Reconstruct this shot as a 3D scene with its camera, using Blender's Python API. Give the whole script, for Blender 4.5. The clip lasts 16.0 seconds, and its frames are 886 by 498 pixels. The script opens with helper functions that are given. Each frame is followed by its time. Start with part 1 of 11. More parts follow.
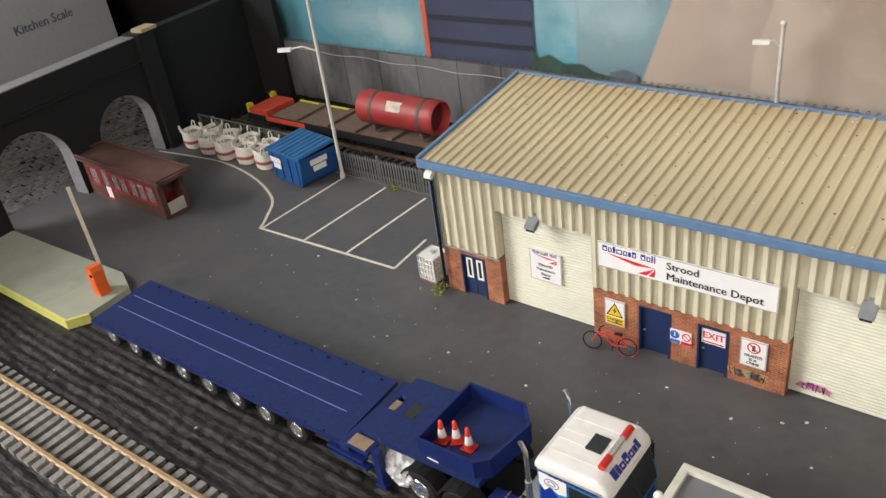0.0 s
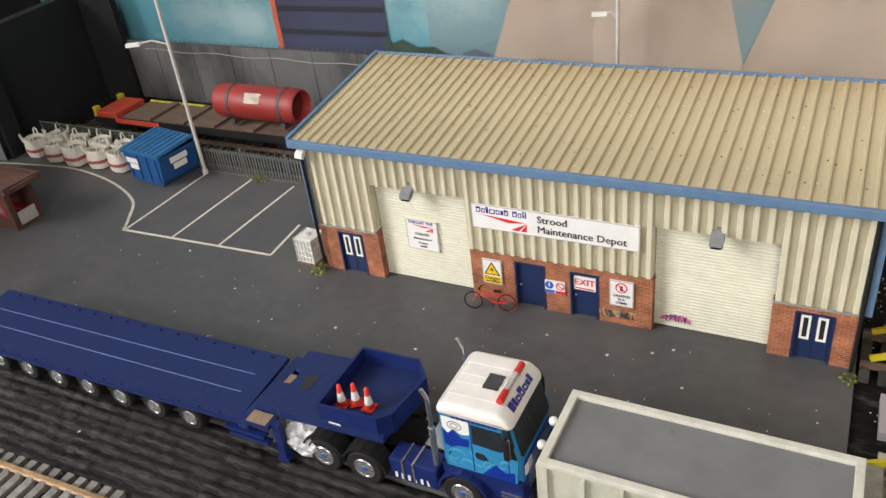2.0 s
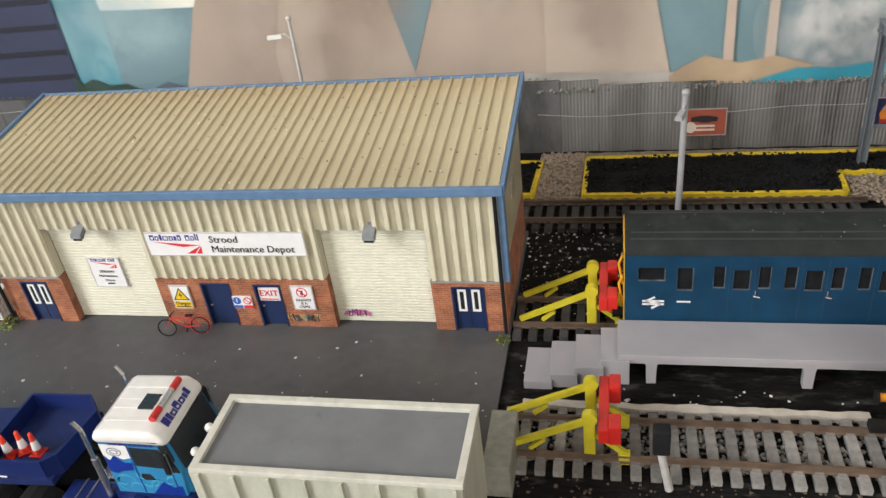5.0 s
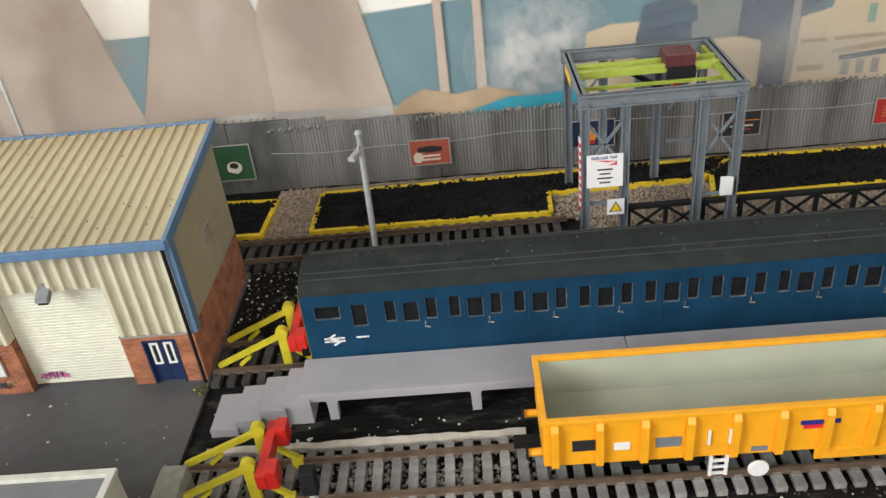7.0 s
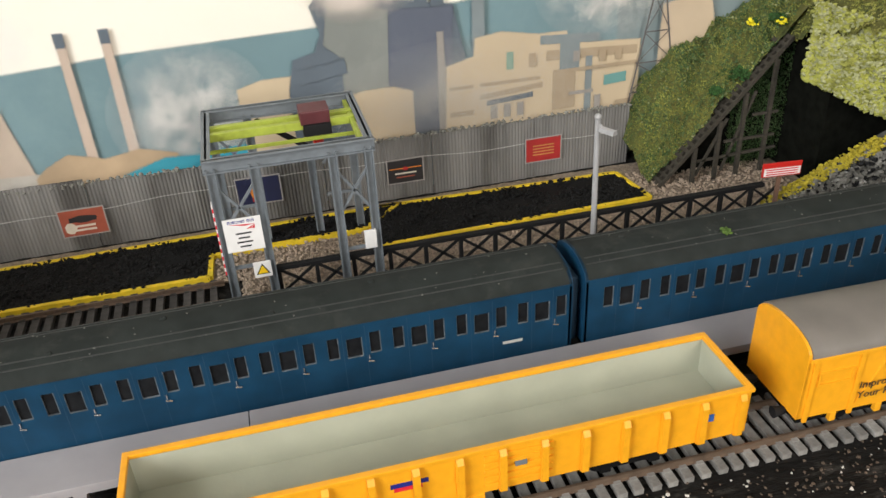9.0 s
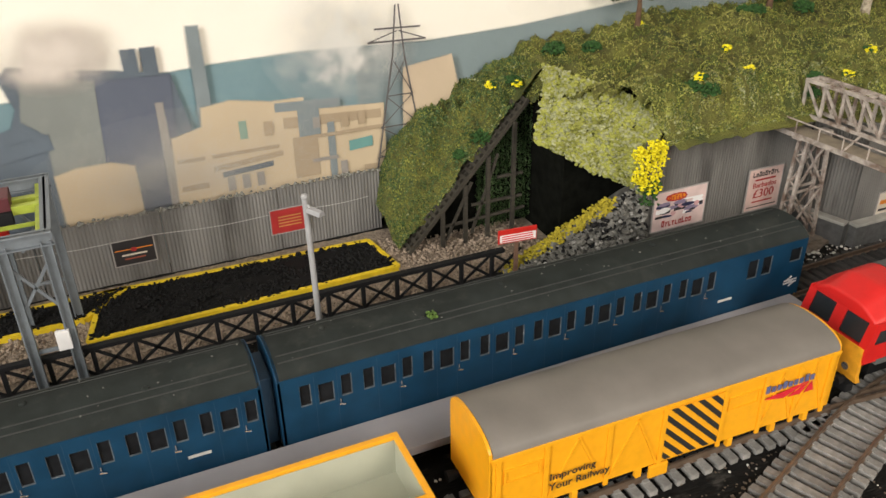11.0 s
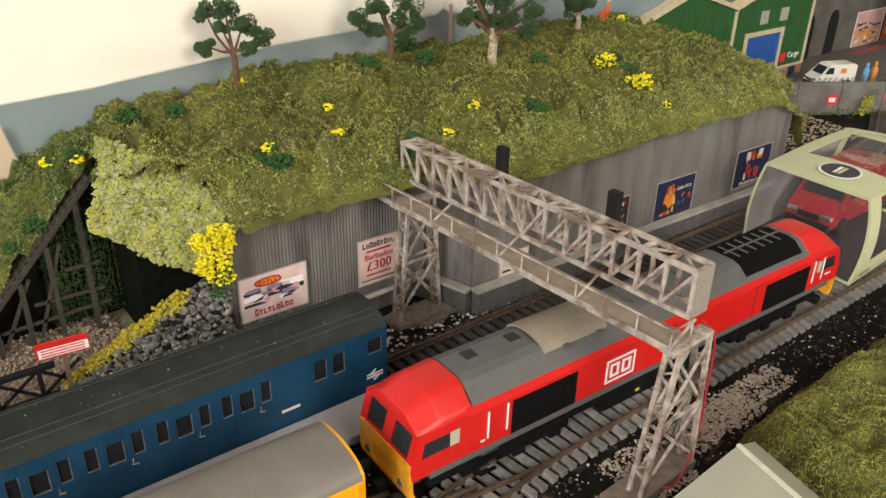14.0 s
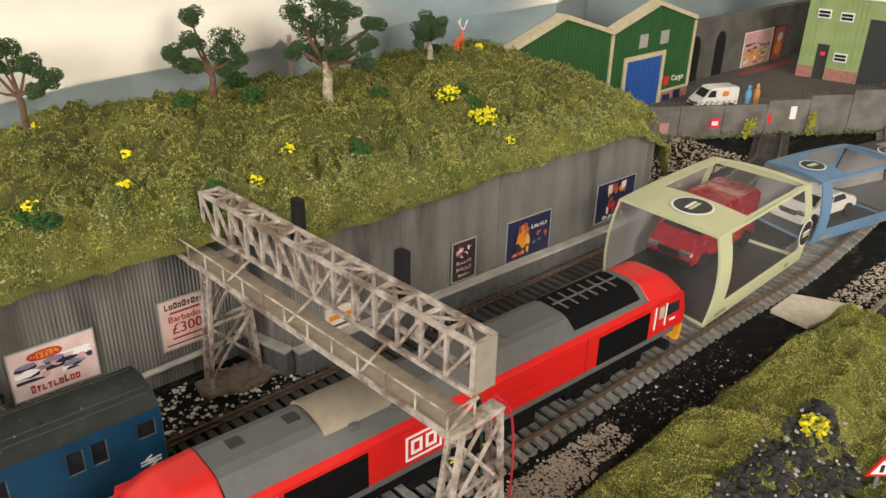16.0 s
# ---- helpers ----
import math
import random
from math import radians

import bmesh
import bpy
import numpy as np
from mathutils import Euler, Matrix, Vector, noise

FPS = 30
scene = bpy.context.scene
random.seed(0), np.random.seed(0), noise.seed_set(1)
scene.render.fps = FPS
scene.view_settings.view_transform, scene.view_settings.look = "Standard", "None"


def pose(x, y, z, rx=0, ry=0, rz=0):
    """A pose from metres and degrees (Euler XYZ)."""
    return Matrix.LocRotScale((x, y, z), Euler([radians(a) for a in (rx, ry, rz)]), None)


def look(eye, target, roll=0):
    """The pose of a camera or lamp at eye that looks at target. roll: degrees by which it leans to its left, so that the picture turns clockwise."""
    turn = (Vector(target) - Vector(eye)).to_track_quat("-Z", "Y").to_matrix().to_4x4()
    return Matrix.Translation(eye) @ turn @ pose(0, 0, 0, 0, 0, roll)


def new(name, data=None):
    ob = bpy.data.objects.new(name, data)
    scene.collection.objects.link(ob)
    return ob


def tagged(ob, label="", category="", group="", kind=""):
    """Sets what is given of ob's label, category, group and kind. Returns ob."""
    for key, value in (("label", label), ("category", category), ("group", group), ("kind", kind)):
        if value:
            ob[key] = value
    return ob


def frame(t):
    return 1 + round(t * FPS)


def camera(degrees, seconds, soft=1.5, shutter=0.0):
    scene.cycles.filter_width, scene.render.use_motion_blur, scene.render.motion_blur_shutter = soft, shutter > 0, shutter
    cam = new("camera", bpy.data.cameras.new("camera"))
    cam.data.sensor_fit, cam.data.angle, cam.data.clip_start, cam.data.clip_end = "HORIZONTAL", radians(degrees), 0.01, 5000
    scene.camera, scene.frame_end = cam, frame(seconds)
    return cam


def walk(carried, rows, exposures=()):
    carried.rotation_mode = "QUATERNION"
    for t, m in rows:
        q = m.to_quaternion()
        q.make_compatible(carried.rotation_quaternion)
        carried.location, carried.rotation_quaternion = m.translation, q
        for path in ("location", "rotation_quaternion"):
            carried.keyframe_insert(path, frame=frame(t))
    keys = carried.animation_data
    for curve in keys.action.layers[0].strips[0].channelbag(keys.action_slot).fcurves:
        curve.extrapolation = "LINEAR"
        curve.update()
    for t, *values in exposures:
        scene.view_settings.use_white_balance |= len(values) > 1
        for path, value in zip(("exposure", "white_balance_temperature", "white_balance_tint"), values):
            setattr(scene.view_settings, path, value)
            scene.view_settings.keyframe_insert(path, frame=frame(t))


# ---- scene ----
cam = camera(57.62, 16.0, soft=1.5, shutter=0.0)
PATH = [
    (0, (0.14707, 0.16679, 0.21867), (-0.9958, 1.4417, -0.8151), -8.38),
    (0.5, (0.14422, 0.16353, 0.21626), (-0.9338, 1.4881, -0.8246), -8.27),
    (1, (0.14378, 0.15701, 0.21491), (-0.853, 1.5376, -0.834), -7.70),
    (1.5, (0.14313, 0.15028, 0.21226), (-0.781, 1.5741, -0.8455), -7.43),
    (2, (0.14738, 0.14946, 0.2115), (-0.7062, 1.6131, -0.8512), -7.43),
    (2.5, (0.15082, 0.1463, 0.20846), (-0.6518, 1.6355, -0.8583), -7.35),
    (3, (0.15868, 0.14343, 0.20798), (-0.5913, 1.659, -0.86), -7.61),
    (3.5, (0.17001, 0.14648, 0.206), (-0.5009, 1.7012, -0.8583), -7.68),
    (3.7, (0.17547, 0.14958, 0.20645), (-0.4545, 1.7196, -0.8604), -7.73),
    (5.8, (0.23466, 0.15272, 0.20838), (-0.088, 1.8139, -0.8576), -7.68),
    (6, (0.24514, 0.15684, 0.20716), (-0.052, 1.8202, -0.8628), -7.69),
    (6.5, (0.26769, 0.16001, 0.20994), (0.0722, 1.8385, -0.8598), -6.98),
    (7, (0.2801, 0.15835, 0.21167), (0.1729, 1.8507, -0.8488), -6.51),
    (7.5, (0.30209, 0.15915, 0.21387), (0.3179, 1.8588, -0.8401), -5.64),
    (8, (0.32003, 0.15909, 0.21336), (0.4611, 1.8572, -0.8338), -4.69),
    (8.5, (0.33702, 0.16135, 0.21443), (0.5949, 1.8491, -0.8272), -3.97),
    (9, (0.35267, 0.16504, 0.21391), (0.7353, 1.836, -0.8163), -3.17),
    (9.5, (0.36532, 0.16665, 0.21372), (0.8368, 1.8227, -0.8038), -2.45),
    (10, (0.38461, 0.17015, 0.21372), (0.9514, 1.8081, -0.7841), -1.85),
    (10.2, (0.3924, 0.17024, 0.21513), (0.9936, 1.8028, -0.7715), -1.57),
    (12.3, (0.47816, 0.17567, 0.22224), (1.3601, 1.702, -0.7224), -0.01),
    (12.5, (0.4849, 0.17426, 0.22296), (1.4014, 1.6791, -0.7233), 0.35),
    (13, (0.50616, 0.1703, 0.22384), (1.4856, 1.6371, -0.7191), 0.95),
    (13.5, (0.53987, 0.16903, 0.222), (1.5835, 1.6002, -0.7067), 1.06),
    (14, (0.55834, 0.16777, 0.22253), (1.6527, 1.5692, -0.6931), 1.27),
    (14.5, (0.57715, 0.16886, 0.22179), (1.7093, 1.549, -0.6801), 1.31),
    (15, (0.59594, 0.16406, 0.22068), (1.7617, 1.5209, -0.6739), 1.46),
    (15.5, (0.61197, 0.15758, 0.22271), (1.7999, 1.4993, -0.6653), 1.55),
    (16, (0.62996, 0.15788, 0.2245), (1.8326, 1.4937, -0.6526), 1.37),
]
EXPOSURES = [(0, 0.0, 6400, 10), (3.5, -0.02, 6350, 10), (7, 0.05, 6150, 7), (8.3, 0.2, 6100, 6), (9.5, 0.13, 6600, 9), (12.5, 0.24, 6750, 8), (16, 0.28, 6950, 9)]
walk(cam, [(t, look(eye, target, roll)) for t, eye, target, roll in PATH], EXPOSURES)

# ---- light: daylight from a tall window at the front left of the room, plus an added warm fill ----
world = bpy.data.worlds.new("daylight")
scene.world = world
world.use_nodes = True
wn = world.node_tree
sky = wn.nodes.new("ShaderNodeTexSky")
sky.sky_type = 'NISHITA'
sky.sun_disc = False
sky.sun_elevation = radians(35)
sky.sun_rotation = radians(200)
wn.links.new(sky.outputs[0], wn.nodes["Background"].inputs[0])
wn.nodes["Background"].inputs[1].default_value = 0.1


def area_light(name, m, w, h, watts, col):
    data = bpy.data.lights.new(name, 'AREA')
    data.shape, data.size, data.size_y, data.energy, data.color = 'RECTANGLE', w, h, watts, col
    ob = new(name, data)
    ob.matrix_world = m
    return ob


area_light("window_daylight", look((-1.42, -0.78, 0.98), (0.2, 0.4, 0.0)), 1.0, 1.1, 60, (1.0, 0.97, 0.93))
# added warm fill lamp that brightens the right half of the layout
area_light("window_daylight", look((0.9, -1.45, 0.85), (0.8, 0.4, 0.0)), 0.9, 0.95, 24, (1.0, 0.90, 0.78))
# ---- building helpers: meshes are written in millimetres ----
MM = 0.001


def thing(name, x=0, y=0, z=0, rz=0, label="", category="", group="", kind=""):
    ob = new(name)
    ob.empty_display_size = 0.01
    ob.matrix_world = pose(x * MM, y * MM, z * MM, 0, 0, rz)
    return tagged(ob, label, category, group, kind)


def mesh_of(name, bm, material, smooth=False):
    bmesh.ops.scale(bm, vec=(MM, MM, MM), verts=bm.verts)
    bmesh.ops.recalc_face_normals(bm, faces=bm.faces)
    if smooth:
        for f in bm.faces:
            f.smooth = True
        for e in bm.edges:
            if len(e.link_faces) == 2 and e.calc_face_angle(0) > 0.7:
                e.smooth = False
    me = bpy.data.meshes.new(name)
    bm.to_mesh(me)
    bm.free()
    for m in (material if isinstance(material, (list, tuple)) else [material]):
        me.materials.append(m)
    return me


def part(name, bm, material, parent=None, label="", smooth=False, at=None):
    ob = new(name, mesh_of(name, bm, material, smooth))
    if parent is not None:
        ob.parent = parent
    if at is not None:
        ob.matrix_basis = pose(at[0] * MM, at[1] * MM, at[2] * MM, *at[3:])
    if label:
        ob["label"] = label
    return ob


def again(ob, m, parent=None):
    """One more object on the same mesh, at m (millimetres and degrees)."""
    o = new(ob.name.split(".")[0], ob.data)
    o.parent = parent if parent is not None else ob.parent
    o.matrix_basis = pose(m[0] * MM, m[1] * MM, m[2] * MM, *m[3:])
    for k in ("label", "kind"):
        if k in ob:
            o[k] = ob[k]
    return o


def B():
    return bmesh.new()


def box(bm, x0, x1, y0, y1, z0, z1, bev=0.0, mi=0):
    vs = [bm.verts.new((x, y, z)) for x in (x0, x1) for y in (y0, y1) for z in (z0, z1)]
    fs = [bm.faces.new([vs[i] for i in f]) for f in ((0, 1, 3, 2), (4, 6, 7, 5), (0, 4, 5, 1), (2, 3, 7, 6), (0, 2, 6, 4), (1, 5, 7, 3))]
    for f in fs:
        f.material_index = mi
    if bev > 0:
        es = list({e for f in fs for e in f.edges})
        bmesh.ops.bevel(bm, geom=es, offset=bev, segments=2, affect='EDGES', profile=0.6)
    return bm


def prism(bm, pts, a, b, axis='y', mi=0):
    """Extrudes a closed outline along an axis from a to b. Outline pairs are (x,z) for y, (y,z) for x, (x,y) for z."""
    def p(u, v, w):
        return {'y': (u, w, v), 'x': (w, u, v), 'z': (u, v, w)}[axis]
    lo = [bm.verts.new(p(u, v, a)) for u, v in pts]
    hi = [bm.verts.new(p(u, v, b)) for u, v in pts]
    n = len(pts)
    fs = [bm.faces.new(lo), bm.faces.new(hi[::-1])]
    fs += [bm.faces.new((lo[i], lo[(i + 1) % n], hi[(i + 1) % n], hi[i])) for i in range(n)]
    for f in fs:
        f.material_index = mi
    return fs


def rod(bm, p0, p1, r, r1=None, n=8, mi=0, cap=True):
    p0, p1 = Vector(p0), Vector(p1)
    r1 = r if r1 is None else r1
    d = (p1 - p0).normalized()
    u = d.orthogonal().normalized()
    v = d.cross(u)
    ring = lambda c, q: [bm.verts.new(c + (u * math.cos(2 * math.pi * i / n) + v * math.sin(2 * math.pi * i / n)) * q) for i in range(n)]
    a, b = ring(p0, r), ring(p1, r1)
    fs = [bm.faces.new((a[i], a[(i + 1) % n], b[(i + 1) % n], b[i])) for i in range(n)]
    if cap:
        fs += [bm.faces.new(a[::-1]), bm.faces.new(b)]
    for f in fs:
        f.material_index = mi
    return bm


def bar(bm, p0, p1, w, h, mi=0):
    """A straight bar of w by h between two points, its h side as upright as it can be."""
    p0, p1 = Vector(p0), Vector(p1)
    d = (p1 - p0).normalized()
    s = d.cross(Vector((0, 0, 1)))
    s = s.normalized() if s.length > 1e-4 else Vector((1, 0, 0))
    u = s.cross(d)
    q = [[bm.verts.new(c + s * (w / 2 * i) + u * (h / 2 * j)) for i, j in ((-1, -1), (1, -1), (1, 1), (-1, 1))] for c in (p0, p1)]
    fs = [bm.faces.new(q[0][::-1]), bm.faces.new(q[1])] + [bm.faces.new((q[0][i], q[0][(i + 1) % 4], q[1][(i + 1) % 4], q[1][i])) for i in range(4)]
    for f in fs:
        f.material_index = mi
    return bm


def pipe(bm, pts, r, n=6, mi=0):
    for a, b in zip(pts, pts[1:]):
        rod(bm, a, b, r, n=n, mi=mi)
    return bm


def flat(bm, pts, mi=0):
    f = bm.faces.new([bm.verts.new(p) for p in pts])
    f.material_index = mi
    return f


def lathe(bm, prof, n=20, axis='z', at=(0, 0, 0), mi=0):
    """Turns a profile of (radius, height) pairs round an axis."""
    rings = []
    for r, h in prof:
        ring = []
        for i in range(n):
            a = 2 * math.pi * i / n
            c, s = r * math.cos(a), r * math.sin(a)
            p = {'z': (c, s, h), 'y': (c, h, s), 'x': (h, c, s)}[axis]
            ring.append(bm.verts.new((p[0] + at[0], p[1] + at[1], p[2] + at[2])))
        rings.append(ring)
    for a, b in zip(rings, rings[1:]):
        for i in range(n):
            bm.faces.new((a[i], a[(i + 1) % n], b[(i + 1) % n], b[i])).material_index = mi
    bm.faces.new(rings[0][::-1]).material_index = mi
    bm.faces.new(rings[-1]).material_index = mi
    return bm


def text_bm(s, size, align='CENTER', space=1.0, depth=0.06):
    """The letters as a mesh in the xz plane, facing -y, in millimetres."""
    cu = bpy.data.curves.new("letters", 'FONT')
    cu.body, cu.size, cu.align_x, cu.align_y, cu.space_character = s, size, align, 'CENTER', space
    cu.resolution_u = 2
    cu.extrude = depth / 2
    ob = bpy.data.objects.new("letters", cu)
    me = bpy.data.meshes.new_from_object(ob)
    bm = bmesh.new()
    bm.from_mesh(me)
    bmesh.ops.rotate(bm, cent=(0, 0, 0), matrix=Matrix.Rotation(radians(90), 3, 'X'), verts=bm.verts)
    bold = bmesh.ops.duplicate(bm, geom=bm.verts[:] + bm.edges[:] + bm.faces[:])
    bmesh.ops.translate(bm, vec=(size * 0.035, -0.012, 0), verts=[g for g in bold['geom'] if isinstance(g, bmesh.types.BMVert)])
    bpy.data.objects.remove(ob)
    bpy.data.curves.remove(cu)
    bpy.data.meshes.remove(me)
    return bm


def rnd(a, b):
    return random.uniform(a, b)


# ---- materials ----
def mat(name, col, rough=0.5, metal=0.0, var=0.12, scale=250, stain=None, stain_scale=45, stain_at=0.56, stain_mix=0.7,
        bump=0.15, bump_scale=900, spec=0.5, grain=None, rand=0.0, coat=0.0, bump_dist=0.0003):
    m = bpy.data.materials.new(name)
    m.use_nodes = True
    t = m.node_tree
    N, L = t.nodes, t.links
    p = N["Principled BSDF"]
    p.inputs["Roughness"].default_value, p.inputs["Metallic"].default_value = rough, metal
    p.inputs["Specular IOR Level"].default_value = spec
    p.inputs["Coat Weight"].default_value = coat
    tc = N.new("ShaderNodeTexCoord")
    mp = N.new("ShaderNodeMapping")
    L.new(tc.outputs["Object"], mp.inputs[0])
    if grain:
        mp.inputs["Scale"].default_value = grain
    n1 = N.new("ShaderNodeTexNoise")
    n1.inputs["Scale"].default_value, n1.inputs["Detail"].default_value = scale, 6
    L.new(mp.outputs[0], n1.inputs["Vector"])
    ramp = N.new("ShaderNodeMapRange")
    ramp.inputs[1].default_value, ramp.inputs[2].default_value = 0.3, 0.7
    ramp.inputs[3].default_value, ramp.inputs[4].default_value = 1 - var, 1 + var
    L.new(n1.outputs["Fac"], ramp.inputs[0])
    mul = N.new("ShaderNodeMix")
    mul.data_type, mul.blend_type = 'RGBA', 'MULTIPLY'
    mul.inputs[0].default_value = 1
    mul.inputs[6].default_value = (*col, 1)
    L.new(ramp.outputs[0], mul.inputs[7])
    out = mul.outputs[2]
    if rand:
        oi = N.new("ShaderNodeObjectInfo")
        rr = N.new("ShaderNodeMapRange")
        rr.inputs[3].default_value, rr.inputs[4].default_value = 1 - rand, 1 + rand
        L.new(oi.outputs["Random"], rr.inputs[0])
        m2 = N.new("ShaderNodeMix")
        m2.data_type, m2.blend_type = 'RGBA', 'MULTIPLY'
        m2.inputs[0].default_value = 1
        L.new(out, m2.inputs[6])
        L.new(rr.outputs[0], m2.inputs[7])
        out = m2.outputs[2]
    if stain:
        n2 = N.new("ShaderNodeTexNoise")
        n2.inputs["Scale"].default_value, n2.inputs["Detail"].default_value, n2.inputs["Roughness"].default_value = stain_scale, 8, 0.65
        L.new(mp.outputs[0], n2.inputs["Vector"])
        r2 = N.new("ShaderNodeMapRange")
        r2.inputs[1].default_value, r2.inputs[2].default_value = stain_at, stain_at + 0.14
        r2.inputs[3].default_value, r2.inputs[4].default_value = 0, stain_mix
        L.new(n2.outputs["Fac"], r2.inputs[0])
        m3 = N.new("ShaderNodeMix")
        m3.data_type = 'RGBA'
        L.new(r2.outputs[0], m3.inputs[0])
        L.new(out, m3.inputs[6])
        m3.inputs[7].default_value = (*stain, 1)
        out = m3.outputs[2]
    L.new(out, p.inputs["Base Color"])
    if bump:
        n3 = N.new("ShaderNodeTexNoise")
        n3.inputs["Scale"].default_value, n3.inputs["Detail"].default_value = bump_scale, 4
        L.new(mp.outputs[0], n3.inputs["Vector"])
        bp = N.new("ShaderNodeBump")
        bp.inputs["Strength"].default_value, bp.inputs["Distance"].default_value = bump, bump_dist
        L.new(n3.outputs["Fac"], bp.inputs["Height"])
        L.new(bp.outputs[0], p.inputs["Normal"])
        rg = N.new("ShaderNodeMapRange")
        rg.inputs[3].default_value, rg.inputs[4].default_value = max(0.02, rough - 0.12), min(1, rough + 0.12)
        L.new(n1.outputs["Fac"], rg.inputs[0])
        L.new(rg.outputs[0], p.inputs["Roughness"])
    return m


def glass(name, col=(1, 1, 1), rough=0.05, alpha=0.12):
    m = bpy.data.materials.new(name)
    m.use_nodes = True
    t = m.node_tree
    p = t.nodes["Principled BSDF"]
    p.inputs["Base Color"].default_value = (*col, 1)
    p.inputs["Roughness"].default_value = rough
    p.inputs["Alpha"].default_value = alpha
    return m


WHITE = mat("white_paint", (0.78, 0.77, 0.73), 0.5, var=0.05)
CREAM = mat("cream_cladding", (0.60, 0.56, 0.42), 0.55, var=0.06, scale=120, stain=(0.47, 0.38, 0.23), stain_scale=40, stain_at=0.6, stain_mix=0.5)
ROOFCREAM = mat("weathered_roof", (0.455, 0.395, 0.255), 0.6, var=0.12, scale=60, stain=(0.36, 0.245, 0.115), stain_scale=28, stain_at=0.54, stain_mix=0.6, grain=(1, 0.35, 1))
SHUTTER = mat("roller_shutter", (0.66, 0.645, 0.53), 0.5, var=0.04)
TRIMBLUE = mat("blue_trim", (0.105, 0.185, 0.31), 0.45, var=0.1)
DOORBLUE = mat("navy_door", (0.012, 0.025, 0.085), 0.4, var=0.1)
ASPHALT = mat("yard_tarmac", (0.078, 0.077, 0.082), 0.52, var=0.16, scale=160, stain=(0.115, 0.11, 0.105), stain_scale=14, stain_at=0.5, stain_mix=0.55, bump=0.25, bump_scale=1800)
LINE = mat("line_paint", (0.62, 0.58, 0.50), 0.7, var=0.1, stain=(0.2, 0.19, 0.18), stain_scale=180, stain_at=0.62, stain_mix=0.7)
BLACKGROUND = mat("black_ground", (0.008, 0.0076, 0.0072), 0.9, spec=0.15, var=0.5, scale=380, stain=(0.075, 0.072, 0.066), stain_scale=200, stain_at=0.55, stain_mix=0.6, grain=(0.4, 1, 1), bump=0.9, bump_scale=600, bump_dist=0.001)
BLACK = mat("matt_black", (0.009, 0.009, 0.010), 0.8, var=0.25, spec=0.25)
RUBBER = mat("rubber", (0.011, 0.011, 0.011), 0.8, spec=0.3)
STEELGREY = mat("steel_grey", (0.16, 0.18, 0.20), 0.5, var=0.1)
CORRUG = mat("weathered_corrugated", (0.165, 0.16, 0.155), 0.65, var=0.3, scale=70, stain=(0.05, 0.046, 0.042), stain_scale=30, stain_at=0.5, stain_mix=0.75, grain=(1, 1, 0.16))
CONCRETE = mat("dark_concrete", (0.13, 0.13, 0.13), 0.85, var=0.2, scale=60, stain=(0.03, 0.03, 0.03), stain_scale=22, stain_at=0.5, stain_mix=0.7, grain=(1, 1, 0.4))
TRUCKBLUE = mat("deep_blue_plastic", (0.008, 0.018, 0.105), 0.42, var=0.15, scale=500, spec=0.35)
EMUBLUE = mat("rail_blue", (0.004, 0.036, 0.080), 0.55, var=0.2, scale=90, spec=0.25)
EMUROOF = mat("dark_grey_roof", (0.022, 0.026, 0.025), 0.85, spec=0.15, var=0.25, scale=100, stain=(0.045, 0.048, 0.044), stain_scale=60, stain_at=0.55, stain_mix=0.6)
YELLOW = mat("wagon_yellow", (0.80, 0.36, 0.012), 0.42, var=0.06)
BUFYEL = mat("buffer_yellow", (0.50, 0.43, 0.02), 0.5)
BAYYEL = mat("bay_yellow", (0.72, 0.52, 0.02), 0.6, var=0.15)
RED = mat("signal_red", (0.50, 0.02, 0.015), 0.4, var=0.08)
LOCORED = mat("loco_red", (0.56, 0.014, 0.013), 0.38, var=0.05)
LOCOGREY = mat("loco_grey", (0.095, 0.098, 0.098), 0.6, var=0.1)
PLATGREY = mat("platform_grey", (0.33, 0.32, 0.34), 0.7, var=0.05, scale=80)
WAGIN = mat("wagon_inside", (0.38, 0.39, 0.31), 0.6, var=0.08, scale=60)
PINK = mat("room_paint", (0.33, 0.315, 0.30), 0.8)


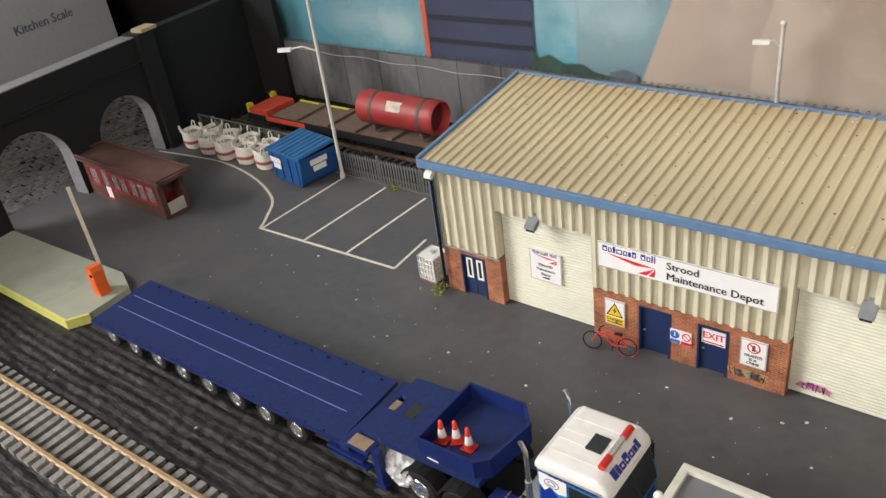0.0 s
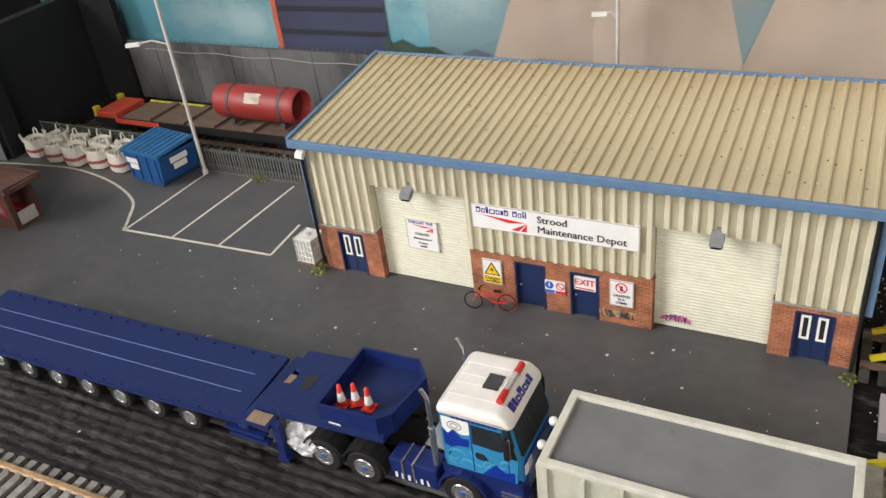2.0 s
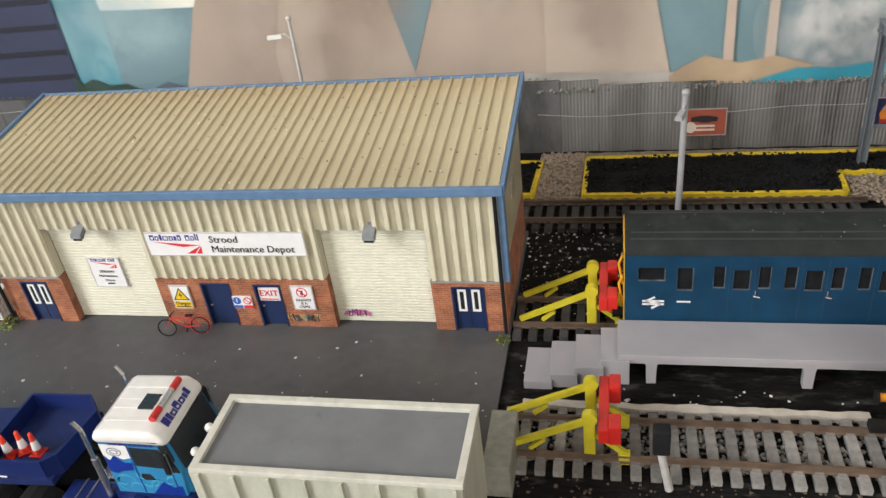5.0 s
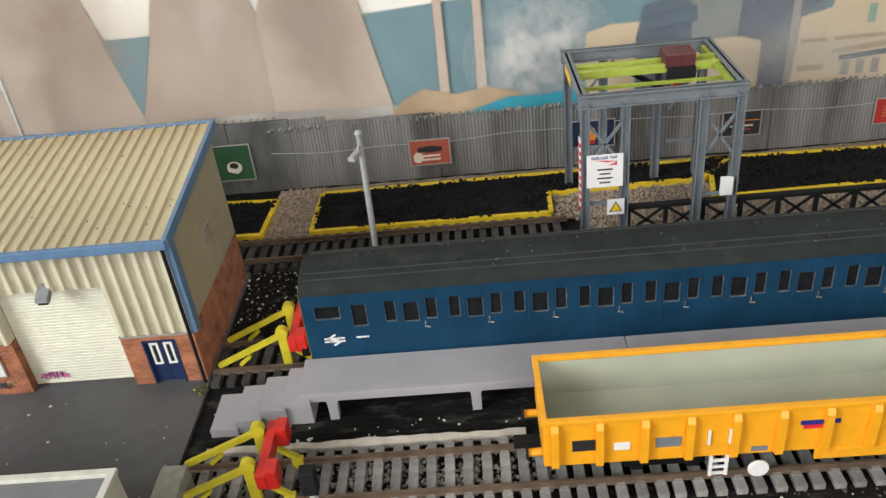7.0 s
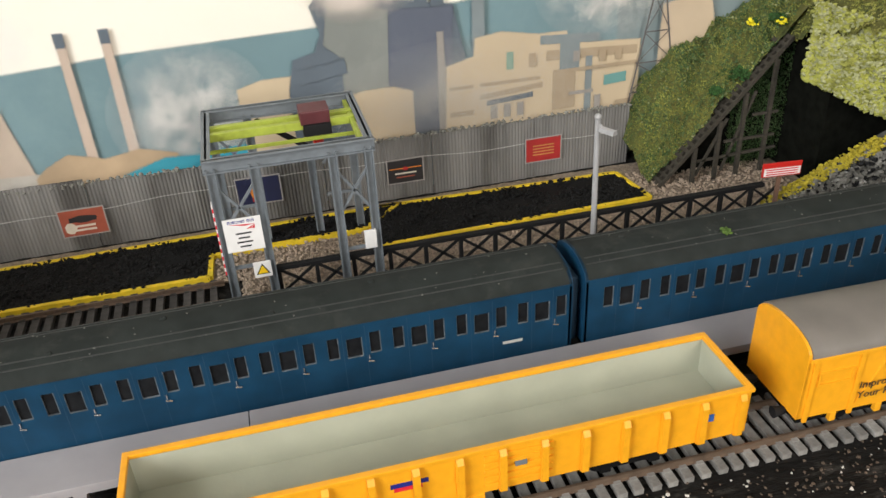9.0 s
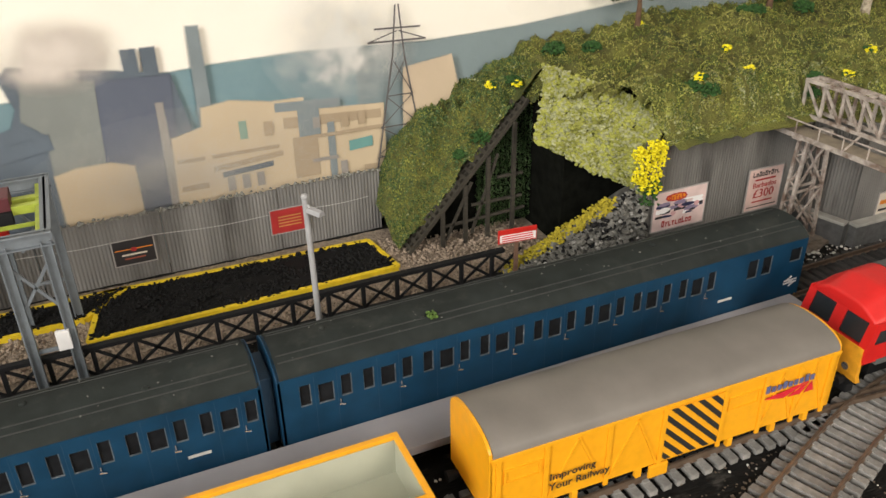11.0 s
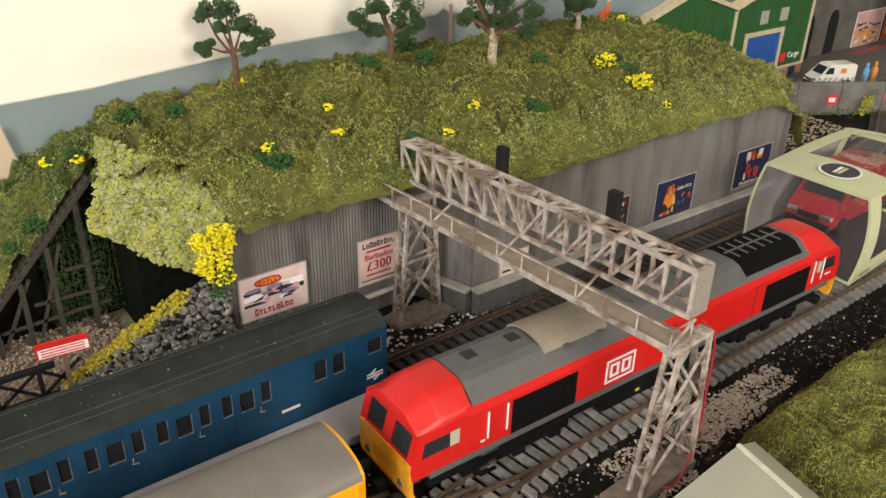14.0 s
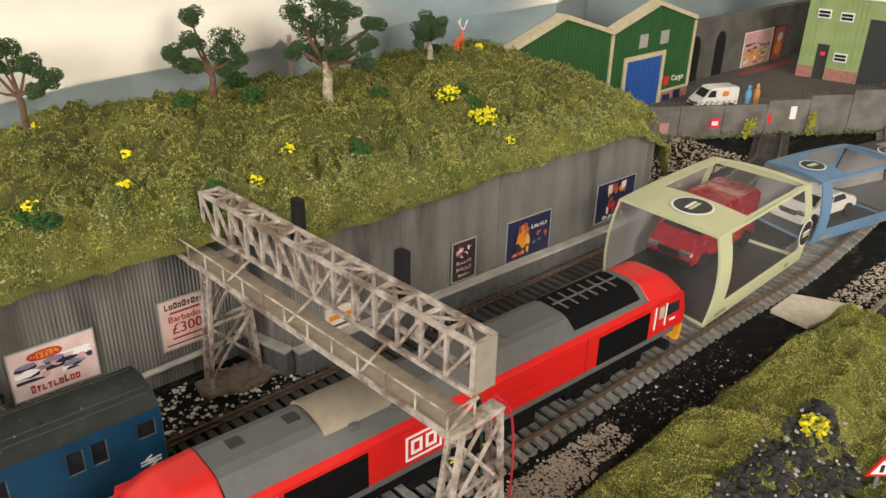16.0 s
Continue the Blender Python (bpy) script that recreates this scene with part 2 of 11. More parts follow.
# ---- large structure ----
def holed(bm, x0, x1, z0, z1, holes, y0, y1, mi=0):
    """An upright wall in the xz plane from y0 to y1 with rectangular openings (x0, x1, z0, z1)."""
    xs = sorted({x0, x1, *[min(max(h[i], x0), x1) for h in holes for i in (0, 1)]})
    zs = sorted({z0, z1, *[min(max(h[i], z0), z1) for h in holes for i in (2, 3)]})
    full = {}
    for i in range(len(xs) - 1):
        for j in range(len(zs) - 1):
            cx, cz = (xs[i] + xs[i + 1]) / 2, (zs[j] + zs[j + 1]) / 2
            full[i, j] = not any(h[0] < cx < h[1] and h[2] < cz < h[3] for h in holes)
    for (i, j), on in full.items():
        if not on:
            continue
        a, b, c, d = xs[i], xs[i + 1], zs[j], zs[j + 1]
        flat(bm, [(a, y0, c), (b, y0, c), (b, y0, d), (a, y0, d)], mi)
        flat(bm, [(a, y1, d), (b, y1, d), (b, y1, c), (a, y1, c)], mi)
        if not full.get((i - 1, j)):
            flat(bm, [(a, y0, d), (a, y1, d), (a, y1, c), (a, y0, c)], mi)
        if not full.get((i + 1, j)):
            flat(bm, [(b, y0, c), (b, y1, c), (b, y1, d), (b, y0, d)], mi)
        if not full.get((i, j - 1)):
            flat(bm, [(a, y0, c), (a, y1, c), (b, y1, c), (b, y0, c)], mi)
        if not full.get((i, j + 1)):
            flat(bm, [(a, y0, d), (b, y0, d), (b, y1, d), (a, y1, d)], mi)
    bmesh.ops.remove_doubles(bm, verts=bm.verts, dist=0.001)
    return bm


def ground_height(x, y):
    """Rough painted board: ridges along x in front of the yard, small lumps elsewhere."""
    h = noise.noise((x * 0.35, y * 0.5, 0)) * 0.35 + noise.noise((x * 0.09, y * 0.13, 4)) * 0.5
    if y < 306 and x < 96:
        h = min(h, 0.2) - 0.6
    return h


def sheet(name, x0, x1, y0, y1, step, base, fn, material, parent=None, label=""):
    nx, ny = int((x1 - x0) / step), int((y1 - y0) / step)
    vs = [((x0 + i * step) * MM, (y0 + j * step) * MM, (base + fn(x0 + i * step, y0 + j * step)) * MM) for j in range(ny + 1) for i in range(nx + 1)]
    fs = [(j * (nx + 1) + i, j * (nx + 1) + i + 1, (j + 1) * (nx + 1) + i + 1, (j + 1) * (nx + 1) + i) for j in range(ny) for i in range(nx)]
    me = bpy.data.meshes.new(name)
    me.from_pydata(vs, [], fs)
    for p in me.polygons:
        p.use_smooth = True
    me.materials.append(material)
    ob = new(name, me)
    ob.parent = parent
    if label:
        ob["label"] = label
    return ob


ground = tagged(sheet("ground", -560, 1720, 140, 680, 3.2, -1.6, ground_height, BLACKGROUND), "rough black painted baseboard under the model railway", "ground", kind="structure")
board = tagged(part("baseboard", box(B(), -700, 2200, 120, 1000, -30, -5), mat("board_edge", (0.06, 0.055, 0.05), 0.8)), "dark timber baseboard carrying the layout", "board", kind="structure")


def ridged(x, y):
    """Rows of worn setts running along x, like old roofing paper."""
    yy = y + 1.6 * noise.noise((x * 0.02, y * 0.02, 9))
    row = math.floor(yy / 4.6)
    v = yy / 4.6 - row
    xx = x / 7.5 + 0.37 * (row % 3) + 0.4 * noise.noise((row * 1.3, x * 0.03, 1))
    u = xx - math.floor(xx)
    lift = 0.5 + 0.9 * noise.noise((math.floor(xx) * 1.9, row * 2.3, 4))
    sett = min(1.0, min(v, 1 - v) * 5) * (0.45 + 0.55 * min(1.0, min(u, 1 - u) * 8))
    return 1.5 * sett * (0.55 + 0.6 * lift) + 0.9 + 0.5 * noise.noise((x * 0.16, y * 0.3, 2)) + 0.3 * noise.noise((x * 0.6, y * 0.8, 5)) - 0.3


tagged(sheet("ridged_ground", -440, 95, 160, 303.5, 1.2, -2.9, ridged, mat("black_setts", (0.013, 0.0125, 0.012), 0.6, spec=0.4, var=0.6, scale=150, grain=(0.25, 1, 1), stain=(0.034, 0.032, 0.03), stain_scale=60, stain_at=0.56, stain_mix=0.6, bump=0.7, bump_scale=900, bump_dist=0.0006)), "black wavy ridged ground in front of the yard", "ground", kind="structure")

yard = tagged(part("yard", box(B(), -383, 163, 304, 489, -2.5, 0, 0.3), ASPHALT), "smooth dark grey painted tarmac yard", "yard", kind="structure")

lines = thing("parking_lines", label="worn off-white painted parking bay lines on tarmac", category="road marking", kind="structure")


def paint_line(pts, w=1.5):
    bm = B()
    for (ax, ay), (bx, by) in zip(pts, pts[1:]):
        d = Vector((bx - ax, by - ay, 0)).normalized()
        s = Vector((-d.y, d.x, 0)) * w / 2
        a, b = Vector((ax, ay, 0.12)) - d * 0.2, Vector((bx, by, 0.12)) + d * 0.2
        flat(bm, [a - s, b - s, b + s, a + s])
    ob = part("painted_line", bm, LINE, lines)
    return ob


def arc_pts(pts, n=8):
    """A smooth curve through the points."""
    out = []
    P = [pts[0]] + list(pts) + [pts[-1]]
    for i in range(1, len(P) - 2):
        p0, p1, p2, p3 = (Vector((*q, 0)) if len(q) == 2 else Vector(q) for q in P[i - 1:i + 3])
        for k in range(n):
            t = k / n
            q = 0.5 * ((2 * p1) + (p2 - p0) * t + (2 * p0 - 5 * p1 + 4 * p2 - p3) * t * t + (3 * p1 - p0 - 3 * p2 + p3) * t ** 3)
            out.append(tuple(q)[:len(pts[0])])
    out.append(tuple(pts[-1]))
    return out


paint_line([(-207, 407), (-106, 410)], 1.7)
paint_line([(-206, 407), (-206, 477)])
paint_line([(-172, 409), (-171, 478)])
paint_line([(-140, 410), (-139, 477)])
paint_line([(-106, 410), (-109, 440)])
paint_line(arc_pts([(-371, 452), (-335, 457), (-302, 459), (-262, 451), (-229, 436), (-214, 418), (-207, 407)]), 1.7)

# ---- viaduct at the end of the yard: black wall with two arches ----
VIA = mat("black_viaduct", (0.006, 0.0065, 0.008), 0.8, var=0.4, scale=70, stain=(0.014, 0.014, 0.016), stain_scale=35)
VIAEDGE = mat("grey_card_edge", (0.19, 0.19, 0.20), 0.85, var=0.15)
via = thing("wall_viaduct", -369, 465, 0, 0, "matt black viaduct wall with two round arches and grey edges", "viaduct", kind="structure")
via.matrix_world = pose(-0.369, 0.465, 0, 0, 0, 90 + 8)


def arch_wall(bm, x0, x1, ztop, arches, y0, y1, n=14):
    """Wall with round-headed openings (centre, half width, spring height), along local x."""
    edge = x0
    for c, w, sp in arches:
        box(bm, edge, c - w, y0, y1, -2, ztop)
        xs = [c + w * math.cos(math.pi * (1 - i / n)) for i in range(n + 1)]
        zs = [sp + w * 1.0 * math.sin(math.pi * (1 - i / n)) for i in range(n + 1)]
        for i in range(n):
            for y in (y0, y1):
                flat(bm, [(xs[i], y, zs[i]), (xs[i + 1], y, zs[i + 1]), (xs[i + 1], y, ztop), (xs[i], y, ztop)])
            flat(bm, [(xs[i], y0, zs[i]), (xs[i + 1], y0, zs[i + 1]), (xs[i + 1], y1, zs[i + 1]), (xs[i], y1, zs[i])], 1)
            flat(bm, [(xs[i], y0, ztop), (xs[i + 1], y0, ztop), (xs[i + 1], y1, ztop), (xs[i], y1, ztop)])
        for s in (-1, 1):
            flat(bm, [(c + s * (w - 0.05), y0, -2), (c + s * (w - 0.05), y1, -2), (c + s * (w - 0.05), y1, sp), (c + s * (w - 0.05), y0, sp)], 1)
        edge = c + w
    box(bm, edge, x1, y0, y1, -2, ztop)
    return bm


part("arched_wall", arch_wall(B(), -260, 0, 82.5, [(-108, 28, 27), (-33, 24, 26)], 0, 12), [VIA, VIAEDGE], via)
part("end_wall", box(B(), 0, 118, 3, 12, -4, 82.5), VIA, via)
part("end_return", box(B(), 106, 112, -27, 2.8, -4, 82.5), VIA, via)
part("pilaster", box(B(), -6, 8, -4, 12, -2, 84.5, 0.4), VIA, via)
part("string_course", box(B(), -260, -6.2, -1.4, 0, 65, 67), VIA, via)
part("coping", box(B(), -260, -6.5, -1, 12, 82.6, 83.4), VIAEDGE, via, "pale grey card edge along the wall top")
part("pier_cap", box(B(), -2, 12, -5, 6, 84.6, 87, 0.3), mat("bare_timber", (0.42, 0.33, 0.21), 0.7, grain=(1, 6, 6)), via, "bare timber cap block")

# ---- rear walls ----
def corrugated(bm, x0, x1, z0, z1, y, period, amp, thick=0.8, ragged=0.0, seed=0):
    n = max(2, int((x1 - x0) / (period / 4)))
    cols = []
    for i in range(n + 1):
        x = x0 + (x1 - x0) * i / n
        yy = y + amp * math.sin(2 * math.pi * x / period)
        zt = z1 + ragged * noise.noise((x * 0.05, seed, 0)) + ragged * 0.5 * noise.noise((x * 0.4, seed, 3))
        cols.append((bm.verts.new((x, yy, z0)), bm.verts.new((x, yy, zt)), bm.verts.new((x, yy + thick, zt)), bm.verts.new((x, yy + thick, z0))))
    for a, b in zip(cols, cols[1:]):
        for k in range(4):
            bm.faces.new((a[k], b[k], b[(k + 1) % 4], a[(k + 1) % 4]))
    bm.faces.new(cols[0][::-1])
    bm.faces.new(cols[-1])
    return bm


rear = thing("wall_rear", label="weathered grey corrugated boundary wall behind the coal bays", category="wall", kind="structure")
x = -52
k = 0
while x < 566:
    x1 = min(x + 62, 566)
    top = 41 - max(0, min(1, (x - 160) / 80)) * 5.5
    if x1 > 160:
        part("corrugated_sheet", corrugated(B(), max(x, 160), x1 - 0.3, -6, top + 0.3 * (k % 2), 578 + 0.5 * (k % 2), 1.9, 0.2, ragged=0.8, seed=k), CORRUG, rear)
    x, k = x1, k + 1
WIRE = mat("galvanised_wire", (0.12, 0.115, 0.11), 0.5, 0.6)
conc = thing("wall_concrete", label="stained dark concrete panel wall topped with wire loops", category="wall", kind="structure")
x = -401
while x < 158:
    w = 36
    part("concrete_panel", box(B(), x, x + w - 0.4, 578, 581, -8, 43.8 - 2.5 * max(0, (x + 60) / 220), 0.25), CONCRETE, conc)
    x += w
part("white_streak", pipe(B(), [(xx, 577.7, 37 + 0.8 * math.sin(xx * 0.11) - 0.01 * (xx + 200)) for xx in range(-340, -60, 12)], 0.22), mat("old_cable", (0.4, 0.4, 0.38), 0.6), conc, "pale sagging cable")
part("sagging_cable", pipe(B(), [(xx, 576.9, 22.5 + 1.6 * math.sin(xx * 0.021) + 0.7 * math.sin(xx * 0.09)) for xx in range(162, 566, 12)], 0.2), mat("old_cable_light", (0.4, 0.4, 0.38), 0.6), rear, "pale sagging cable")


def loops(bm, x0, x1, y, zfun, step, r, wire):
    x = x0
    while x < x1:
        z = zfun(x)
        pts = [(x + r * math.cos(a) + 0.3 * a, y + 0.6 * math.sin(2 * a), z + r + r * math.sin(a)) for a in [i * math.pi / 4 for i in range(9)]]
        pipe(bm, pts, wire, n=4)
        rod(bm, (x, y, z - 0.5), (x + 0.6, y, z + 1.6 * r), wire, n=4)
        x += step * rnd(0.85, 1.15)
    return bm


part("wire_loops", loops(B(), -360, 170, 579, lambda x: 43.6 - 2.5 * max(0, (x + 60) / 220), 4.6, 1.3, 0.17), WIRE, conc, "coiled wire along the wall top")
LICHEN = mat("grey_lichen", (0.20, 0.20, 0.18), 0.95, var=0.4, scale=900)


def clumps(bm, n, place, r0, r1, squash=0.8, seg=1):
    """Many small uneven lumps; place(i) gives a point."""
    for i in range(n):
        x, y, z = place(i)
        r = rnd(r0, r1)
        m = Matrix.Translation((x, y, z)) @ Euler((rnd(0, 6), rnd(0, 6), rnd(0, 6))).to_matrix().to_4x4() @ Matrix.Diagonal((r * rnd(0.7, 1.3), r * rnd(0.7, 1.3), r * squash, 1))
        bmesh.ops.create_icosphere(bm, subdivisions=seg, radius=1, matrix=m)
    return bm


def quick_clumps(name, pts, radii, material, parent=None, label="", squash=0.8, kind="stuff", jitter=0.35, fine=False):
    """The same for large numbers, straight from arrays."""
    t = (1 + 5 ** 0.5) / 2
    base = np.array([(-1, t, 0), (1, t, 0), (-1, -t, 0), (1, -t, 0), (0, -1, t), (0, 1, t), (0, -1, -t), (0, 1, -t), (t, 0, -1), (t, 0, 1), (-t, 0, -1), (-t, 0, 1)]) / (1 + t * t) ** 0.5
    tri = np.array([(0, 11, 5), (0, 5, 1), (0, 1, 7), (0, 7, 10), (0, 10, 11), (1, 5, 9), (5, 11, 4), (11, 10, 2), (10, 7, 6), (7, 1, 8), (3, 9, 4), (3, 4, 2), (3, 2, 6), (3, 6, 8), (3, 8, 9), (4, 9, 5), (2, 4, 11), (6, 2, 10), (8, 6, 7), (9, 8, 1)])
    if fine:
        base = np.array([(1, 0, 0), (-1, 0, 0), (0, 1, 0), (0, -1, 0), (0, 0, 1), (0, 0, -1)], float)
        tri = np.array([(0, 2, 4), (2, 1, 4), (1, 3, 4), (3, 0, 4), (2, 0, 5), (1, 2, 5), (3, 1, 5), (0, 3, 5)])
    k = len(base)
    rng = np.random.default_rng(len(pts))
    P, R = np.array(pts, float), np.array(radii, float)
    n = len(P)
    V = base[None] * (1 + jitter * (rng.random((n, k, 1)) - 0.5) * 2)
    a = rng.random(n) * 6.28
    c, s = np.cos(a)[:, None], np.sin(a)[:, None]
    V = np.stack([V[..., 0] * c - V[..., 1] * s, V[..., 0] * s + V[..., 1] * c, V[..., 2] * squash], -1) * R[:, None, None] + P[:, None]
    T = tri[None] + k * np.arange(n)[:, None, None]
    me = bpy.data.meshes.new(name)
    me.from_pydata((V.reshape(-1, 3) * MM).tolist(), [], T.reshape(-1, 3).tolist())
    me.materials.append(material)
    if fine:
        me.shade_smooth()
    ob = new(name, me)
    ob.parent = parent
    ob["kind"] = kind
    if label:
        ob["label"] = label
    return ob


pts = [(rnd(160, 566), 578 + rnd(-0.6, 1.4), 36.2 + rnd(-0.8, 0.8) + max(0, 5 - (i % 7))*0.05) for i in range(420)]
quick_clumps("wall_top_growth", pts, [rnd(0.4, 1.3) for _ in pts], LICHEN, rear, "crumbly grey growth along the wall top")


# ---- tracks ----
RAIL = mat("rusty_rail", (0.15, 0.105, 0.075), 0.5, 0.4, var=0.25, scale=200)
RAILTAN = mat("tan_rail", (0.40, 0.27, 0.15), 0.5, 0.3, var=0.25, scale=200)
SLEEPER = mat("grey_sleeper", (0.215, 0.208, 0.196), 0.85, var=0.25, scale=400, rand=0.25)
SLEEPERDARK = mat("dark_sleeper", (0.045, 0.042, 0.04), 0.85, var=0.3, scale=400, rand=0.3)


def track(name, pts, label, rail=RAIL, sleeper=SLEEPER, z=-0.6, pitch=6.25, skip=None):
    th = thing(name, label=label, category="railway track", kind="structure")
    P = [Vector((px, py, 0)) for px, py in pts]
    seg, s = [], 0
    for a, b in zip(P, P[1:]):
        seg.append((s, a, b))
        s += (b - a).length
    def at(d):
        for s0, a, b in reversed(seg):
            if d >= s0:
                u = (b - a).normalized()
                return a + u * (d - s0), u
    for side, nm in ((-1, "rail"), (1, "rail")):
        bm = B()
        rows = []
        n = max(2, int(s / 12))
        for i in range(n + 1):
            p, u = at(s * i / n - 1e-6 if i else 0)
            v = Vector((-u.y, u.x, 0))
            c = p + v * side * 8.75
            rows.append([bm.verts.new(c + v * dx + Vector((0, 0, z + dz))) for dx, dz in
                         ((-1.0, 1.5), (1.0, 1.5), (1.0, 1.8), (0.28, 2.1), (0.28, 3.3), (0.5, 3.5), (0.5, 4.2), (-0.5, 4.2), (-0.5, 3.5), (-0.28, 3.3), (-0.28, 2.1), (-1.0, 1.8))])
        for a, b in zip(rows, rows[1:]):
            for i in range(12):
                bm.faces.new((a[i], b[i], b[(i + 1) % 12], a[(i + 1) % 12]))
        bm.faces.new(rows[0][::-1])
        bm.faces.new(rows[-1])
        part(nm, bm, rail, th)
    sb = B()
    box(sb, -1.75, 1.75, -15, 15, z - 1.0, z + 1.5, 0.18)
    for sx in (-1, 1):
        box(sb, -1.3, 1.3, sx * 8.75 - 1.9, sx * 8.75 + 1.9, z + 1.5, z + 2.0)
    first = None
    d = 2
    count = 0
    while d < s - 1:
        p, u = at(d)
        m = (p.x + rnd(-0.25, 0.25), p.y + rnd(-0.2, 0.2), 0, 0, 0, math.degrees(math.atan2(u.y, u.x)) + rnd(-0.8, 0.8))
        if first is None:
            first = part("sleeper", sb, sleeper, th, at=m)
        else:
            again(first, m, th)
        d += pitch
    return th


track("track_front", [(-345, 241), (-200, 244), (-58, 248.5)], "short siding with tan rails and grey sleepers", RAILTAN, SLEEPER)
track("track_platform", [(166, 350.5), (640, 351), (672, 350)], "main track with rusty rails on grey sleepers")
track("track_loop", arc_pts([(575, 296), (610, 306), (645, 319), (676, 330), (705, 337), (735, 341.5), (765, 343.5), (860, 344), (1000, 344.5), (1110, 345), (1300, 372), (1480, 440)]), "curving loop track with rusty rails and grey sleepers")
track("track_unit", [(164, 420.5), (720, 421), (1100, 424), (1260, 455), (1400, 520)], "rear platform track with dark rails and sleepers", RAIL, SLEEPERDARK)
track("track_rear", arc_pts([(-360, 521), (-200, 521), (-90, 519), (40, 508), (170, 504), (322, 504)], 6), "far track beside the coal bays, dark and dirty", RAIL, SLEEPERDARK)

tn = thing("turnout_rails", label="rusty closure rails where the two tracks join", category="railway track", kind="structure")
for (ax, ay), (bx, by) in (((672, 341.5), (742, 333.6)), ((672, 358.5), (760, 352)), ((690, 343), (712, 340.5))):
    b = B()
    bar(b, (ax, ay, 2.6), (bx, by, 2.6), 1.0, 2.2)
    part("closure_rail", b, RAIL, tn)


# ---- depot shed ----
def brick_mat(name, c1, c2, mortar, bw=2.9, bh=0.98):
    m = bpy.data.materials.new(name)
    m.use_nodes = True
    t = m.node_tree
    N, L = t.nodes, t.links
    p = N["Principled BSDF"]
    p.inputs["Roughness"].default_value = 0.9
    tc, sep, add, com = N.new("ShaderNodeTexCoord"), N.new("ShaderNodeSeparateXYZ"), N.new("ShaderNodeMath"), N.new("ShaderNodeCombineXYZ")
    L.new(tc.outputs["Object"], sep.inputs[0])
    L.new(sep.outputs[0], add.inputs[0])
    L.new(sep.outputs[1], add.inputs[1])
    L.new(add.outputs[0], com.inputs[0])
    L.new(sep.outputs[2], com.inputs[1])
    b = N.new("ShaderNodeTexBrick")
    b.inputs["Color1"].default_value, b.inputs["Color2"].default_value, b.inputs["Mortar"].default_value = (*c1, 1), (*c2, 1), (*mortar, 1)
    b.inputs["Scale"].default_value = 1 / (bw * MM)
    b.inputs["Brick Width"].default_value, b.inputs["Row Height"].default_value = 1.0, bh / bw
    b.inputs["Mortar Size"].default_value, b.inputs["Bias"].default_value = 0.045, 0.0
    L.new(com.outputs[0], b.inputs["Vector"])
    n = N.new("ShaderNodeTexNoise")
    n.inputs["Scale"].default_value, n.inputs["Detail"].default_value = 160, 6
    L.new(tc.outputs["Object"], n.inputs["Vector"])
    mr = N.new("ShaderNodeMapRange")
    mr.inputs[1].default_value, mr.inputs[2].default_value, mr.inputs[3].default_value, mr.inputs[4].default_value = 0.3, 0.7, 0.6, 1.25
    L.new(n.outputs["Fac"], mr.inputs[0])
    mx = N.new("ShaderNodeMix")
    mx.data_type, mx.blend_type = 'RGBA', 'MULTIPLY'
    mx.inputs[0].default_value = 1
    L.new(b.outputs["Color"], mx.inputs[6])
    L.new(mr.outputs[0], mx.inputs[7])
    L.new(mx.outputs[2], p.inputs["Base Color"])
    bp = N.new("ShaderNodeBump")
    bp.inputs["Strength"].default_value, bp.inputs["Distance"].default_value = 0.6, 0.0002
    bp.invert = True
    L.new(b.outputs["Fac"], bp.inputs["Height"])
    L.new(bp.outputs[0], p.inputs["Normal"])
    return m


BRICKWALL = brick_mat("red_brickwork", (0.40, 0.115, 0.045), (0.27, 0.07, 0.035), (0.36, 0.22, 0.13))
SIGNWHITE = mat("sign_white", (0.76, 0.75, 0.75), 0.45, var=0.03)
INKNAVY = mat("navy_ink", (0.015, 0.02, 0.20), 0.5)
INKRED = mat("red_ink", (0.62, 0.02, 0.035), 0.5)
INKBLACK = mat("black_ink", (0.02, 0.02, 0.022), 0.5)
SIGNYEL = mat("sign_yellow", (0.80, 0.52, 0.01), 0.5)
SIGNBLUE = mat("sign_blue", (0.03, 0.12, 0.45), 0.5)
GLASSDARK = mat("dark_glass", (0.02, 0.024, 0.028), 0.12, var=0.1, bump=0)
GREYLAMP = mat("lamp_grey", (0.20, 0.21, 0.22), 0.5)
FX0, FX1, FY = -70, 162, 410

shed = thing("depot_shed", label="low-relief depot shed, cream ribbed cladding over red brick with blue trim", category="building")
for x0, x1, doors in ((FX0, -38, [(-60.5, -47, -1, 22.2)]), (8.7, 88, [(29.4, 42.8, -1, 22.4), (54, 66, -1, 22)]), (132, FX1, [(140.2, 153.6, -1, 22)])):
    part("brick_front", holed(B(), x0, x1, 0, 25, doors, FY, FY + 4), BRICKWALL, shed, "red brick lower wall with pale mortar")
for x0 in (FX0, FX1 - 3):
    part("brick_gable", box(B(), x0, x0 + 3, FY + 4, 486, 0, 25), BRICKWALL, shed)
upper = B()
holed(upper, FX0, FX1, 25.2, 69.6, [(-38.6, 8.5, 20, 50), (87.3, 132.6, 20, 49.3)], FY, FY + 4)
for x0, x1 in ((FX0, FX0 + 3), (FX1 - 3, FX1)):
    prism(upper, [(FY + 4, 25.2), (486, 25.2), (486, 79.5), (FY + 4, 69.6)], x0, x1, 'x')
box(upper, FX0 + 3.1, FX1 - 3.1, 483, 486, 0, 79)
part("upper_wall", upper, CREAM, shed)
rib = B()
